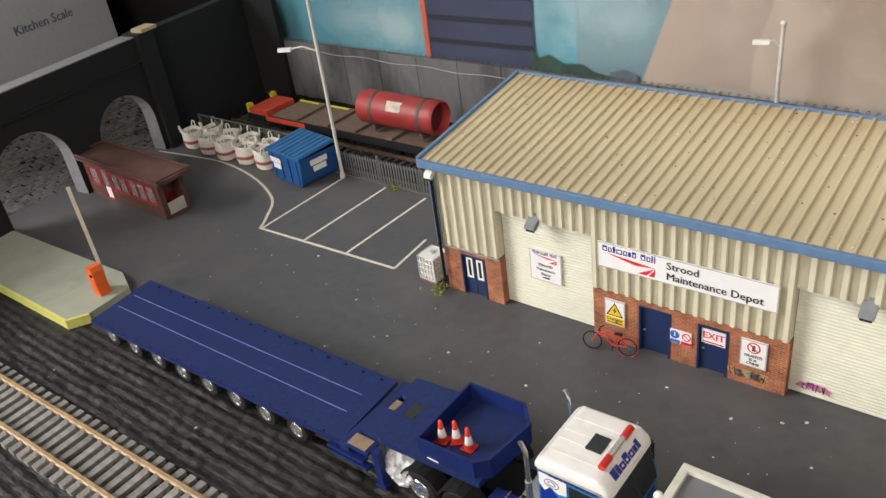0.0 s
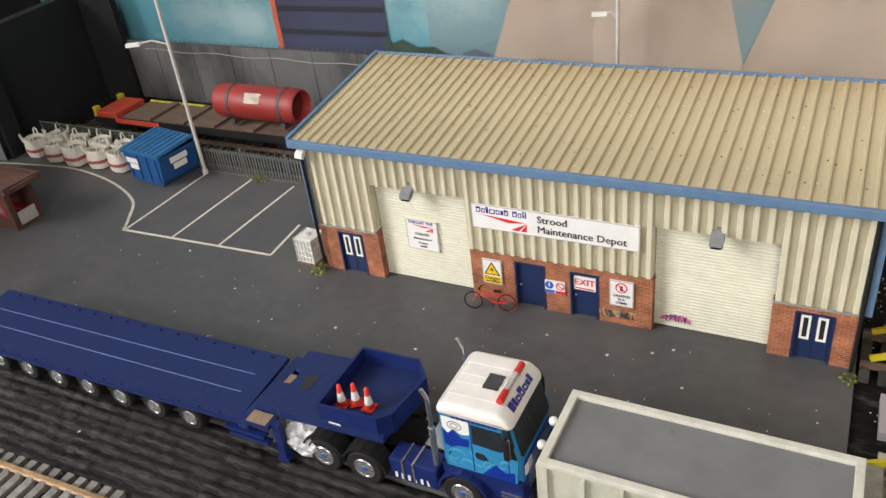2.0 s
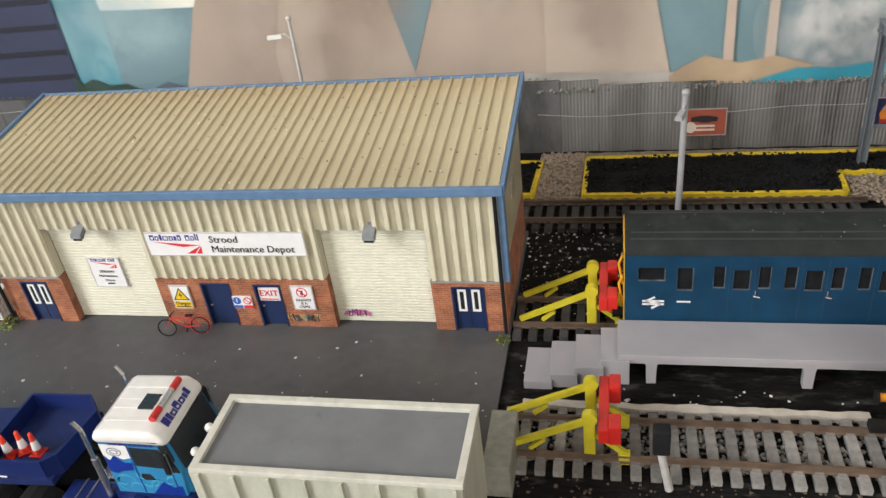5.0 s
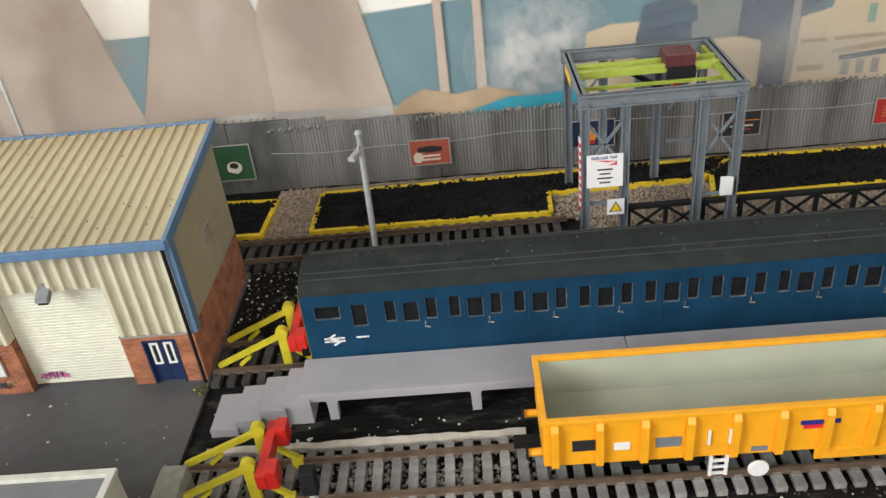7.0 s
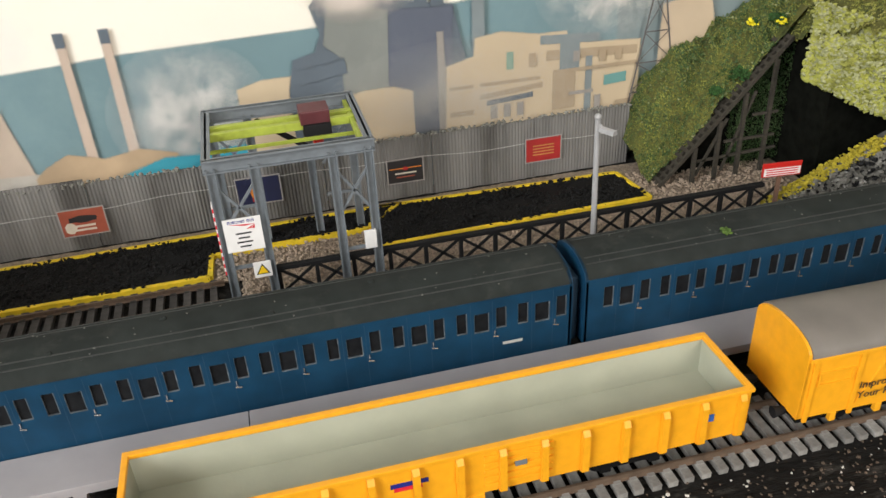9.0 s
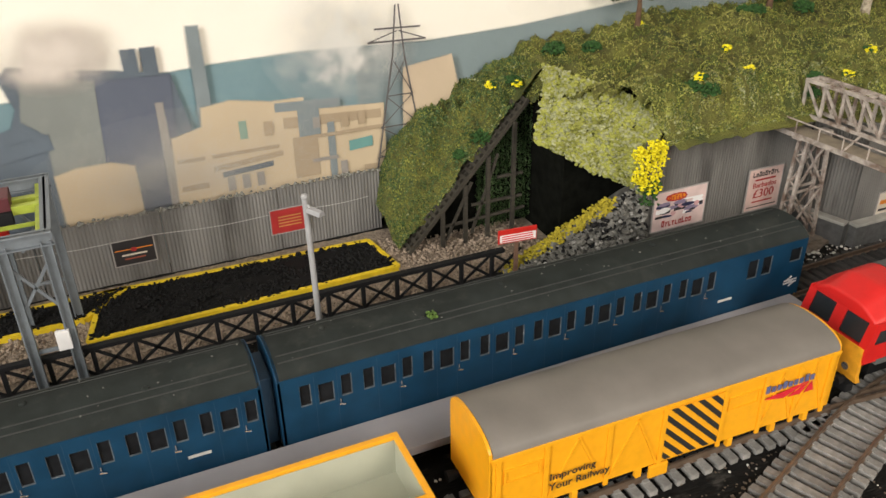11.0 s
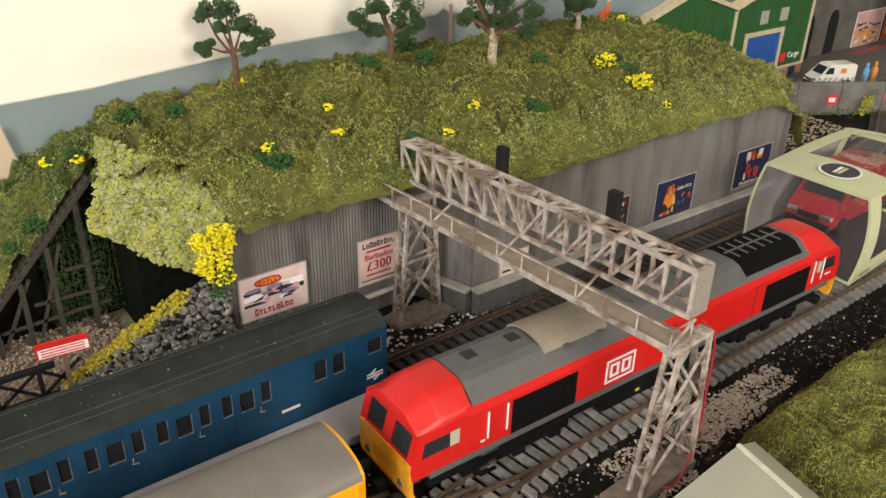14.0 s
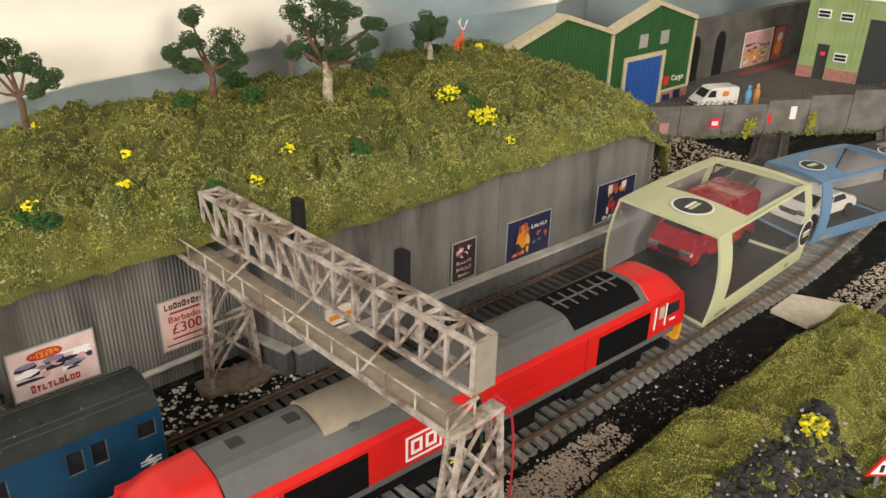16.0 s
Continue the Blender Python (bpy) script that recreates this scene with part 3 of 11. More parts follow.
prism(rib, [(-0.7, -0.05), (-0.3, -0.75), (0.3, -0.75), (0.7, -0.05)], 0, 1, 'z')


def ribs(x0, x1, z0, z1, pitch=4.9):
    n = round((x1 - x0) / pitch)
    for i in range(n + 1):
        x = x0 + (x1 - x0) * i / n
        bm = B()
        prism(bm, [(x - 1.25, FY + 0.05), (x - 0.8, FY - 0.85), (x + 0.8, FY - 0.85), (x + 1.25, FY + 0.05)], z0, z1, 'z')
        part("cladding_rib", bm, CREAM, shed)


ribs(-66, -39.8, 25.4, 69.4)
ribs(-33.5, 4.5, 50.2, 69.4)
ribs(10, 86.2, 25.4, 69.4)
ribs(92.5, 128.5, 49.5, 69.4)
ribs(133.9, 159.5, 25.4, 69.4)
part("sill_strip", box(B(), FX0 - 0.2, -38.2, FY - 0.9, FY, 24.5, 25.2), mat("grey_flashing", (0.27, 0.26, 0.25), 0.6), shed)
again(shed.children[-1], (0, 0, 0), shed).scale = (1, 1, 1)
part("sill_strip", box(B(), 8.9, 88, FY - 0.9, FY, 24.5, 25.2), bpy.data.materials["grey_flashing"], shed)
part("sill_strip", box(B(), 132, FX1 + 0.2, FY - 0.9, FY, 24.5, 25.2), bpy.data.materials["grey_flashing"], shed)
bpy.data.objects.remove([o for o in shed.children if o.name.startswith("sill_strip")][1])

# roof sheets: one ribbed sheet a pitch, sharing one mesh
RX0, RX1, EY, EZ, RY, RZ = -72.5, 164.5, 405.5, 70.2, 486.5, 81.0
n = 48
pw = (RX1 - RX0) / n
sheet_bm = B()
sl = (RZ - EZ) / (RY - EY)
for a, b, h0, h1 in ((0, pw - 1.6, 0, 0), (pw - 1.6, pw - 1.15, 0, 0.9), (pw - 1.15, pw - 0.45, 0.9, 0.9), (pw - 0.45, pw, 0.9, 0)):
    flat(sheet_bm, [(a, 0, h0), (b, 0, h1), (b, RY - EY, h1 + RZ - EZ), (a, RY - EY, h0 + RZ - EZ)])
    flat(sheet_bm, [(a, 0, -1), (b, 0, -1), (b, 0, h1), (a, 0, h0)])
flat(sheet_bm, [(0, 0, -1), (pw, 0, -1), (pw, RY - EY, -1 + RZ - EZ), (0, RY - EY, -1 + RZ - EZ)])
first = part("roof_sheet", sheet_bm, ROOFCREAM, shed, at=(RX0, EY, EZ))
for i in range(1, n):
    again(first, (RX0 + i * pw, EY, EZ, 0, 0, 0), shed)
rs = []
for _ in range(230):
    u, v = rnd(RX0 + 2, RX1 - 2), rnd(2, 79)
    rs.append((u, EY + v, EZ + v * sl + 0.15 + (0.75 if rnd(0, 1) < 0.15 else 0)))
quick_clumps("roof_specks", rs[:170], [rnd(0.16, 0.42) for _ in range(170)], mat("rust_speck", (0.16, 0.10, 0.05), 0.95, var=0.4), shed, "brown flecks lying on the roof")
quick_clumps("roof_specks", rs[170:], [rnd(0.15, 0.4) for _ in range(60)], WHITE, shed, "pale flecks lying on the roof")
part("gutter", box(B(), RX0 - 0.8, RX1 + 0.8, EY - 2.2, EY - 0.1, EZ - 3.2, EZ + 0.5, 0.4), TRIMBLUE, shed, "blue eaves gutter")
for x0 in (RX0 - 1.6, RX1 + 0.05):
    bm = B()
    prism(bm, [(EY - 1, EZ - 3), (EY - 1, EZ + 1.4), (RY + 0.8, RZ + 1.4), (RY + 0.8, RZ - 3)], x0, x0 + 1.5, 'x')
    part("verge_trim", bm, TRIMBLUE, shed, "blue gable edge trim")
part("ridge_trim", box(B(), RX0, RX1, RY - 0.6, RY + 1, RZ - 2.5, RZ + 1.1, 0.2), TRIMBLUE, shed)
for x0 in (FX0 - 2.6, FX1 + 0.1):
    part("corner_trim", box(B(), x0, x0 + 2.5, FY - 1.2, FY + 3.5, 25.3, 67, 0.3), TRIMBLUE, shed, "blue corner trim")
for x in (FX0 - 0.5, FX1 - 0.6):
    part("downpipe", rod(B(), (x, FY - 1.9, 0.5), (x, FY - 1.9, 67), 0.75), BLACK, shed, "black downpipe")
part("gable_window", box(B(), FX1 - 0.3, FX1 + 0.4, 448, 457, 41, 49, 0.2), mat("window_grey", (0.30, 0.27, 0.22), 0.5), shed)

for x0, z1 in ((-38.9, 50), (87.0, 49.3)):
    part("jamb", box(B(), x0, x0 + 0.6, FY + 0.1, FY + 4.3, 25.4, z1), CREAM, shed)
# roller shutters with slats
for x0, x1, z1 in ((-38.2, 8.4, 50), (87.7, 132.4, 49.3)):
    bm = B()
    z = 0.2
    prof = []
    while z < z1 - 0.5:
        prof += [(FY + 4.85, z), (FY + 4.4, z + 0.3), (FY + 4.4, z + 1.05), (FY + 4.85, z + 1.35)]
        z += 1.47
    pts = prof + [(FY + 6, z1), (FY + 6, 0.2)]
    prism(bm, pts, x0, x1, 'x')
    part("roller_shutter", bm, SHUTTER, shed, "cream slatted roller shutter, closed")


def personnel_door(x0, x1, z1, windows):
    d = part("door", box(B(), x0 + 0.2, x1 - 0.2, FY + 1.2, FY + 2.4, 0.2, z1 - 0.2, 0.15), DOORBLUE, shed, "navy blue door, closed")
    part("door_frame", holed(B(), x0 - 0.1, x1 + 0.1, 0.05, z1 + 0.1, [(x0 + 0.7, x1 - 0.7, -1, z1 - 0.7)], FY - 0.35, FY + 1.1), DOORBLUE, d)
    m = (x0 + x1) / 2
    if windows:
        part("door_gap", box(B(), m - 0.12, m + 0.12, FY + 1.05, FY + 1.25, 0.5, z1 - 0.8), INKBLACK, d)
        for c in (m - 2.9, m + 2.9):
            part("window_frame", holed(B(), c - 1.75, c + 1.75, 9.2, 20, [(c - 0.85, c + 0.85, 10.1, 19.1)], FY + 0.8, FY + 1.3), WHITE, d, "white window frame")
            part("pane", box(B(), c - 0.84, c + 0.84, FY + 1.1, FY + 1.35, 10.1, 19.1), GLASSDARK, d)
    else:
        part("handle", box(B(), x0 + 1.6, x0 + 2.6, FY + 0.5, FY + 1.3, 10, 10.6, 0.1), STEELGREY, d)
    return d


personnel_door(-60.5, -47, 22.2, True)
personnel_door(29.4, 42.8, 22.4, False)
personnel_door(54, 66, 22, False)
personnel_door(140.2, 153.6, 22, True)


def floodlight(x, y, z, s=1.0, m=None):
    o = thing("floodlight", x, y, z, 0, "grey wall floodlight over a roller shutter", "light", "shed floodlights")
    bm = B()
    prism(bm, [(0.5, 1.2), (-6.5 * s, -1.6), (-7 * s, -3.2), (-5.2 * s, -4.2), (1, -1.0)], -3.2 * s, 3.2 * s, 'x')
    part("hood", bm, m or GREYLAMP, o)
    part("bracket", box(B(), -1, 1, 0, 2, -1, 2.6, 0.2), m or GREYLAMP, o)
    part("lens", box(B(), -2.6 * s, 2.6 * s, -6.2 * s, -5.3 * s, -4.5, -3.9), GLASSDARK, o)
    return o


floodlight(-17.5, FY, 51.6, 0.75)
floodlight(111, FY, 50.6, 0.75)
floodlight(FX0 + 0.5, FY - 1.2, 65, 0.6, WHITE)["label"] = "small white corner floodlight under the eaves"


# ---- signs on the shed ----
def sign_board(name, x0, x1, z0, z1, y, label, border=None, face=SIGNWHITE, cat="sign"):
    o = thing(name, (x0 + x1) / 2, y, (z0 + z1) / 2, 0, label, cat)
    w, h = (x1 - x0) / 2, (z1 - z0) / 2
    part("board", box(B(), -w, w, 0, 0.7, -h, h, 0.1), face, o)
    if border:
        part("border", holed(B(), -w, w, -h, h, [(-w + 0.4, w - 0.4, -h + 0.4, h - 0.4)], -0.08, 0.02), border, o)
    return o


def letters(o, s, x, z, size, m, align='CENTER', y=-0.16, name="lettering", space=1.0):
    return part(name, text_bm(s, size, align, space), m, o, at=(x, y, z))


def plate(o, name, x0, x1, z0, z1, m, y=-0.05, slant=0):
    bm = B()
    prism(bm, [(x0, z0), (x1, z0), (x1 + slant, z1), (x0 + slant, z1)], y, y + 0.07, 'y')
    return part(name, bm, m, o)


def shape(o, name, pts, m, y=-0.05):
    bm = B()
    prism(bm, pts, y, y + 0.07, 'y')
    return part(name, bm, m, o)


def rail_logo(o, x, z, s):
    """Plain coloured shapes: a navy bar above red tapering strokes."""
    u = x
    for w_, h_ in ((1.9, 2.9), (1.55, 2.0), (1.0, 2.7), (2.4, 2.0), (1.6, 2.0), (1.1, 2.0), (1.6, 2.9), (-1, 0), (1.9, 2.9), (1.5, 2.0), (0.55, 2.9), (0.55, 2.9)):
        if w_ > 0:
            holes = [(u + 0.42 * s, u + (w_ - 0.42) * s, z + 1.3 * s, z + (0.9 + min(h_, 2.0) - 0.4) * s)] if w_ > 1.2 else []
            part("logo_stroke", holed(B(), u, u + w_ * s, z + 0.9 * s, z + (0.9 + h_ * (0.85 if h_ > 2 and w_ > 1.2 else 1)) * s, holes, -0.05, 0.02), INKNAVY, o)
        u += (abs(w_) + 0.4) * s
    e = u - 0.4 * s
    shape(o, "logo_stroke", [(x + 1 * s, z + 0.3 * s), (e, z - 1.3 * s), (e - 7.6 * s, z - 2.2 * s)], INKRED)
    shape(o, "logo_stroke", [(e, z - 1.5 * s), (e - 3.3 * s, z - 5.2 * s), (e - 6.8 * s, z - 5.2 * s)], INKRED)
    shape(o, "logo_stroke", [(e + 0.2 * s, z - 1.6 * s), (e - 0.2 * s, z - 5.2 * s), (e - 2.6 * s, z - 5.2 * s)], INKRED)


o = sign_board("name_sign", 12.2, 82.8, 37.7, 49.2, FY - 1.7, "long white depot name sign with black lettering on the shed", mat("sign_edge", (0.45, 0.43, 0.42), 0.6))
rail_logo(o, -33, 1.0, 1.06)
letters(o, "Strood", -6.3, 2.3, 4.6, INKBLACK, 'LEFT')
letters(o, "Maintenance Depot", -6.3, -2.4, 4.6, INKBLACK, 'LEFT')
o = sign_board("shutter_sign", -24.2, -8.4, 17.4, 33, FY + 3.5, "square white depot notice on the roller shutter", bpy.data.materials["sign_edge"])
rail_logo(o, -6.2, 5.4, 0.57)
for i, s in enumerate(("STROOD", "Maintenance", "Depot")):
    letters(o, s, 0, 0.6 - i * 2.3, 1.8, INKBLACK)
plate(o, "text_line", -1.8, 1.8, -6.2, -5.5, INKBLACK)
o = sign_board("danger_sign", 14.4, 23.4, 9.2, 21.5, FY - 0.8, "yellow and white electrical danger sign on brick wall", bpy.data.materials["sign_edge"])
plate(o, "yellow_panel", -4.5, 4.5, -5.8, 5.6, SIGNWHITE, -0.02)
shape(o, "triangle", [(-3.9, -1.6), (3.9, -1.6), (0, 5.2)], INKBLACK)
shape(o, "triangle_face", [(-3.0, -1.1), (3.0, -1.1), (0, 4.2)], SIGNYEL, -0.1)
shape(o, "bolt", [(0.5, 3.0), (-0.9, 0.9), (0.1, 1.0), (-0.4, -0.7), (0.9, 1.5), (0.0, 1.4)], INKBLACK, -0.15)
plate(o, "caption_panel", -4.5, 4.5, -5.8, -2.1, SIGNYEL)
letters(o, "Danger", 0, -3.3, 2.4, INKBLACK, y=-0.08)
plate(o, "text_line", -3.4, 3.4, -5.2, -4.7, INKBLACK, -0.12)
o = sign_board("safety_sign", 43, 51.8, 9.9, 16.2, FY - 0.8, "small blue and red safety notice on brick wall")
part("blue_disc", lathe(B(), [(1.9, -0.05), (1.9, 0.02)], 20, 'y', (-2.4, 0, 0.9)), SIGNBLUE, o)
part("red_ring", lathe(B(), [(1.9, -0.05), (1.9, 0.02)], 20, 'y', (2.4, 0, 0.9)), INKRED, o)
part("ring_centre", lathe(B(), [(1.35, -0.09), (1.35, 0.0)], 20, 'y', (2.4, 0, 0.9)), SIGNWHITE, o)
bm = B()
bar(bm, (1.2, -0.1, 2.0), (3.6, -0.1, -0.2), 0.06, 0.5)
part("ring_slash", bm, INKRED, o)
plate(o, "exclamation", -2.65, -2.15, 0.2, 2.1, SIGNWHITE, -0.1)
plate(o, "blue_caption", -4.6, -0.2, -3.0, -1.5, SIGNBLUE)
plate(o, "red_caption", 0.2, 4.6, -3.0, -1.5, INKRED)
o = sign_board("exit_sign", 55.2, 64.6, 13.2, 19.8, FY + 0.7, "white sign with red exit lettering on navy door")
letters(o, "EXIT", 0, 0.6, 4.2, INKRED)
plate(o, "text_line", -4, 4, -2.8, -2.2, INKRED)
o = sign_board("graffiti_sign", 70.8, 80.6, 9.7, 22, FY - 0.8, "white notice about graffiti on brick wall", bpy.data.materials["sign_edge"])
part("red_ring", lathe(B(), [(2.5, -0.05), (2.5, 0.02)], 24, 'y', (0, 0, 2.9)), INKRED, o)
part("ring_centre", lathe(B(), [(1.95, -0.09), (1.95, 0.0)], 24, 'y', (0, 0, 2.9)), SIGNWHITE, o)
plate(o, "spray_can", -0.6, 0.6, 1.5, 4.0, INKBLACK, -0.12)
bm = B()
bar(bm, (-1.6, -0.14, 4.5), (1.6, -0.14, 1.3), 0.06, 0.5)
part("ring_slash", bm, INKRED, o)
for i, s in enumerate(("GRAFFITI", "IS A", "CRIME")):
    letters(o, s, 0, -1.0 - i * 1.75, 1.7, INKBLACK)


def scrawl(x0, x1, z0, z1, y, cols, seed, label):
    o = thing("graffiti", (x0 + x1) / 2, y, (z0 + z1) / 2, 0, label, "graffiti")
    r = random.Random(seed)
    w, h = x1 - x0, z1 - z0
    n = 7
    for i in range(n):
        cx = -w / 2 + w * (i + 0.5) / n
        bm = B()
        pts = [(cx + r.uniform(-0.8, 0.8) * w / n + w / n * 0.75 * math.cos(a), r.uniform(-0.12, 0.12) * h + h * r.uniform(0.25, 0.5) * math.sin(a)) for a in [k * math.pi / 4 for k in range(8)]]
        prism(bm, pts, -0.04 - 0.012 * i, 0.0, 'y')
        part("sprayed_letter", bm, cols[i % len(cols)], o)
    for i in range(5):
        cx = -w / 2 + w * r.random()
        bm = B()
        bar(bm, (cx, -0.16, -h * 0.4), (cx + r.uniform(-1, 1.4), -0.16, h * 0.4), 0.06, 0.35)
        part("outline_stroke", bm, INKBLACK, o)
    return o


scrawl(66.8, 80.4, 2.6, 7.2, FY - 0.1, [mat("spray_ochre", (0.40, 0.26, 0.12), 0.7), mat("spray_teal", (0.10, 0.22, 0.22), 0.7), mat("spray_dark", (0.06, 0.05, 0.05), 0.7)], 4, "ochre and teal sprayed graffiti on brick wall")
scrawl(91, 101.5, 2.8, 7.0, FY + 4.1, [mat("spray_pink", (0.50, 0.12, 0.30), 0.7), mat("spray_purple", (0.18, 0.06, 0.2), 0.7)], 9, "pink and purple sprayed graffiti on shutter")


# ---- things in the yard ----
PLASTICWHITE = mat("cage_white", (0.66, 0.65, 0.62), 0.5)
PALLET = mat("pallet_wood", (0.16, 0.09, 0.06), 0.85)
LEAF = mat("leaf_green", (0.07, 0.13, 0.02), 0.8, var=0.4, scale=900)
LEAFYEL = mat("leaf_yellow_green", (0.30, 0.30, 0.03), 0.85, var=0.4, scale=900)


def ibc():
    o = thing("bulk_container", -81.5, 413.5, 0, -3, "white caged bulk liquid container on a wooden pallet", "container")
    p = B()
    for y in (-5, 0, 5):
        box(p, -5.6, 5.6, y - 0.6, y + 0.6, 0, 1.0)
    for x in (-4.6, -1.5, 1.5, 4.6):
        box(p, x - 0.9, x + 0.9, -5.8, 5.8, 1.0, 1.5)
    part("pallet", p, PALLET, o, "dark wooden pallet")
    part("tank", box(B(), -5, 5, -5.2, 5.2, 1.6, 14.6, 0.8), PLASTICWHITE, o)
    part("lid", lathe(B(), [(1.5, 14.5), (1.5, 15.2), (1.2, 15.5)], 16), mat("tank_lid", (0.45, 0.44, 0.42), 0.5), o)
    cage = B()
    for i in range(6):
        u = -5.2 + 10.4 * i / 5
        for s in (-1, 1):
            rod(cage, (u, s * 5.5, 1.6), (u, s * 5.5, 14.6), 0.28, n=5)
            rod(cage, (s * 5.3, u, 1.6), (s * 5.3, u, 14.6), 0.28, n=5)
    for i in range(5):
        z = 1.9 + 12.4 * i / 4
        for s in (-1, 1):
            rod(cage, (-5.3, s * 5.55, z), (5.3, s * 5.55, z), 0.28, n=5)
            rod(cage, (s * 5.35, -5.5, z), (s * 5.35, 5.5, z), 0.28, n=5)
    part("cage", cage, mat("galvanised_cage", (0.50, 0.49, 0.47), 0.4, 0.3), o)
    return o


ibc()


def tuft(name, x, y, r, h, mats, label, n=46, cat="plant"):
    o = thing(name, x, y, 0, 0, label, cat)
    for m, nm in mats:
        bm = B()
        for i in range(n):
            a, d = rnd(0, 6.28), r * rnd(0, 1) ** 0.5
            px, py, pz = d * math.cos(a), d * math.sin(a), rnd(0.1, 1) * h * (1 - 0.5 * d / r)
            u, v = Vector((rnd(-1, 1), rnd(-1, 1), rnd(-0.3, 1))).normalized(), Vector((rnd(-1, 1), rnd(-1, 1), rnd(-1, 1))).normalized()
            s = rnd(0.4, 0.9)
            c = Vector((px, py, pz))
            flat(bm, [c - u * s, c - v * s * 0.6, c + u * s, c + v * s * 0.6])
        part(nm, bm, m, o)
    part("stalks", pipe(B(), [(0, 0, 0), (0.2, 0.1, h * 0.6)], 0.25), LEAF, o)
    return o


tuft("weed", -71.5, 404.5, 4.6, 6.0, [(LEAF, "foliage"), (LEAFYEL, "pale_foliage")], "small green weed against the shed corner", 60)
tuft("weed", -165, 479, 5.5, 3.0, [(LEAFYEL, "pale_foliage"), (LEAF, "foliage")], "yellow-green weed at the fence foot", 60)
tuft("weed", 161, 403, 3, 3.5, [(LEAFYEL, "pale_foliage"), (LEAF, "foliage")], "dry weed at the shed corner", 30)


def ring(bm, c, r, w, n=20, axis='y', m=6):
    for i in range(n):
        a, b = 2 * math.pi * i / n, 2 * math.pi * (i + 1) / n
        p = lambda t: (c[0] + r * math.cos(t), c[1], c[2] + r * math.sin(t)) if axis == 'y' else (c[0], c[1] + r * math.cos(t), c[2] + r * math.sin(t))
        rod(bm, p(a), p(b), w, n=m, cap=False)
    return bm


def bicycle():
    o = thing("bicycle", 19.8, 402.3, 0, 9, "red bicycle leaning against the brick wall", "bicycle")
    red = mat("bike_red", (0.55, 0.03, 0.02), 0.4)
    for x in (-7.5, 7.5):
        w = part("wheel", ring(B(), (x, 0, 4.2), 4.0, 0.28), RUBBER, o)
        sp = B()
        for i in range(8):
            a = math.pi * i / 8
            rod(sp, (x - 3.8 * math.cos(a), 0, 4.2 - 3.8 * math.sin(a)), (x + 3.8 * math.cos(a), 0, 4.2 + 3.8 * math.sin(a)), 0.06, n=3)
        part("spokes", sp, STEELGREY, w)
    f = B()
    pipe(f, [(7.5, 0, 4.2), (1.5, 0, 3.8), (3.2, 0, 9), (7.5, 0, 4.2)], 0.34)
    pipe(f, [(1.5, 0, 3.8), (-4.8, 0, 8.6), (3.2, 0, 8.6)], 0.36)
    pipe(f, [(-4.4, 0, 10.4), (-5.0, 0, 8.6), (-7.5, 0, 4.2)], 0.34)
    part("frame", f, red, o)
    part("saddle", box(B(), 2.0, 5.2, -0.7, 0.7, 9.2, 9.9, 0.25), BLACK, o)
    part("handlebar", pipe(B(), [(-3.4, -2.2, 10.8), (-4.4, -1.6, 10.5), (-4.4, 1.6, 10.5), (-3.4, 2.2, 10.8)], 0.25), BLACK, o)
    part("mudguard", ring(B(), (7.5, 0, 4.2), 4.4, 0.18, 20), red, o)
    part("pedals", pipe(B(), [(1.5, -1.6, 2.4), (1.5, -0.8, 2.4), (1.5, 0.8, 5.2), (1.5, 1.6, 5.2)], 0.25), BLACK, o)
    o.matrix_world = o.matrix_world @ pose(0, 0, 0, -7, 0, 0)


bicycle()


def dumpster():
    o = thing("rubbish_skip", -233, 470.5, 0, -8, "blue lidded wheelie skip with white notices", "skip")
    blue = mat("skip_blue", (0.012, 0.075, 0.24), 0.45, var=0.12)
    b = B()
    prism(b, [(-14, 0.6), (14, 0.6), (15.5, 3), (18, 20), (-18, 20), (-15.5, 3)], -14, 14, 'y')
    for x in (-13, -4.5, 4.5, 13):
        box(b, x - 0.6, x + 0.6, -14.7, -13.9, 2.5, 19)
    box(b, -18.6, 18.6, -14.8, 14.6, 18.6, 20)
    part("body", b, blue, o)
    lid = mat("lid_blue", (0.03, 0.12, 0.28), 0.4, var=0.15)
    for x0, x1 in ((-18.3, -0.2), (0.2, 18.3)):
        l = B()
        prism(l, [(-15.2, 20.1), (-15.2, 21.2), (14, 23.6), (14, 22.4)], x0, x1, 'x')
        for i in range(4):
            xx = x0 + 2.2 + i * 4.5
            prism(l, [(-14.6, 21.1), (-14.6, 21.7), (13, 24.1), (13, 23.4)], xx, xx + 1.4, 'x')
        part("lid", l, lid, o)
    part("hinge_rod", rod(B(), (-18.5, 14.3, 22.8), (18.5, 14.3, 22.8), 0.5), STEELGREY, o)
    for x, w, z in ((-9, 11, 14.5), (-8, 8, 10.6)):
        part("notice", box(B(), x - w / 2, x + w / 2, -15.0, -14.7, z - 1.7, z + 1.7), SIGNWHITE, o)
    for y, w, z in ((0, 13, 15), (0, 10, 10.6)):
        bm = box(B(), 17.4, 17.7, y - w / 2, y + w / 2, z - 1.8, z + 1.8)
        part("notice", bm, SIGNWHITE, o)
    for x in (-12, 12):
        for y in (-10, 10):
            part("castor", lathe(B(), [(1.0, -0.5), (1.0, 0.5)], 12, 'x', (x, y, 1.0)), RUBBER, o)
    return o


dumpster()


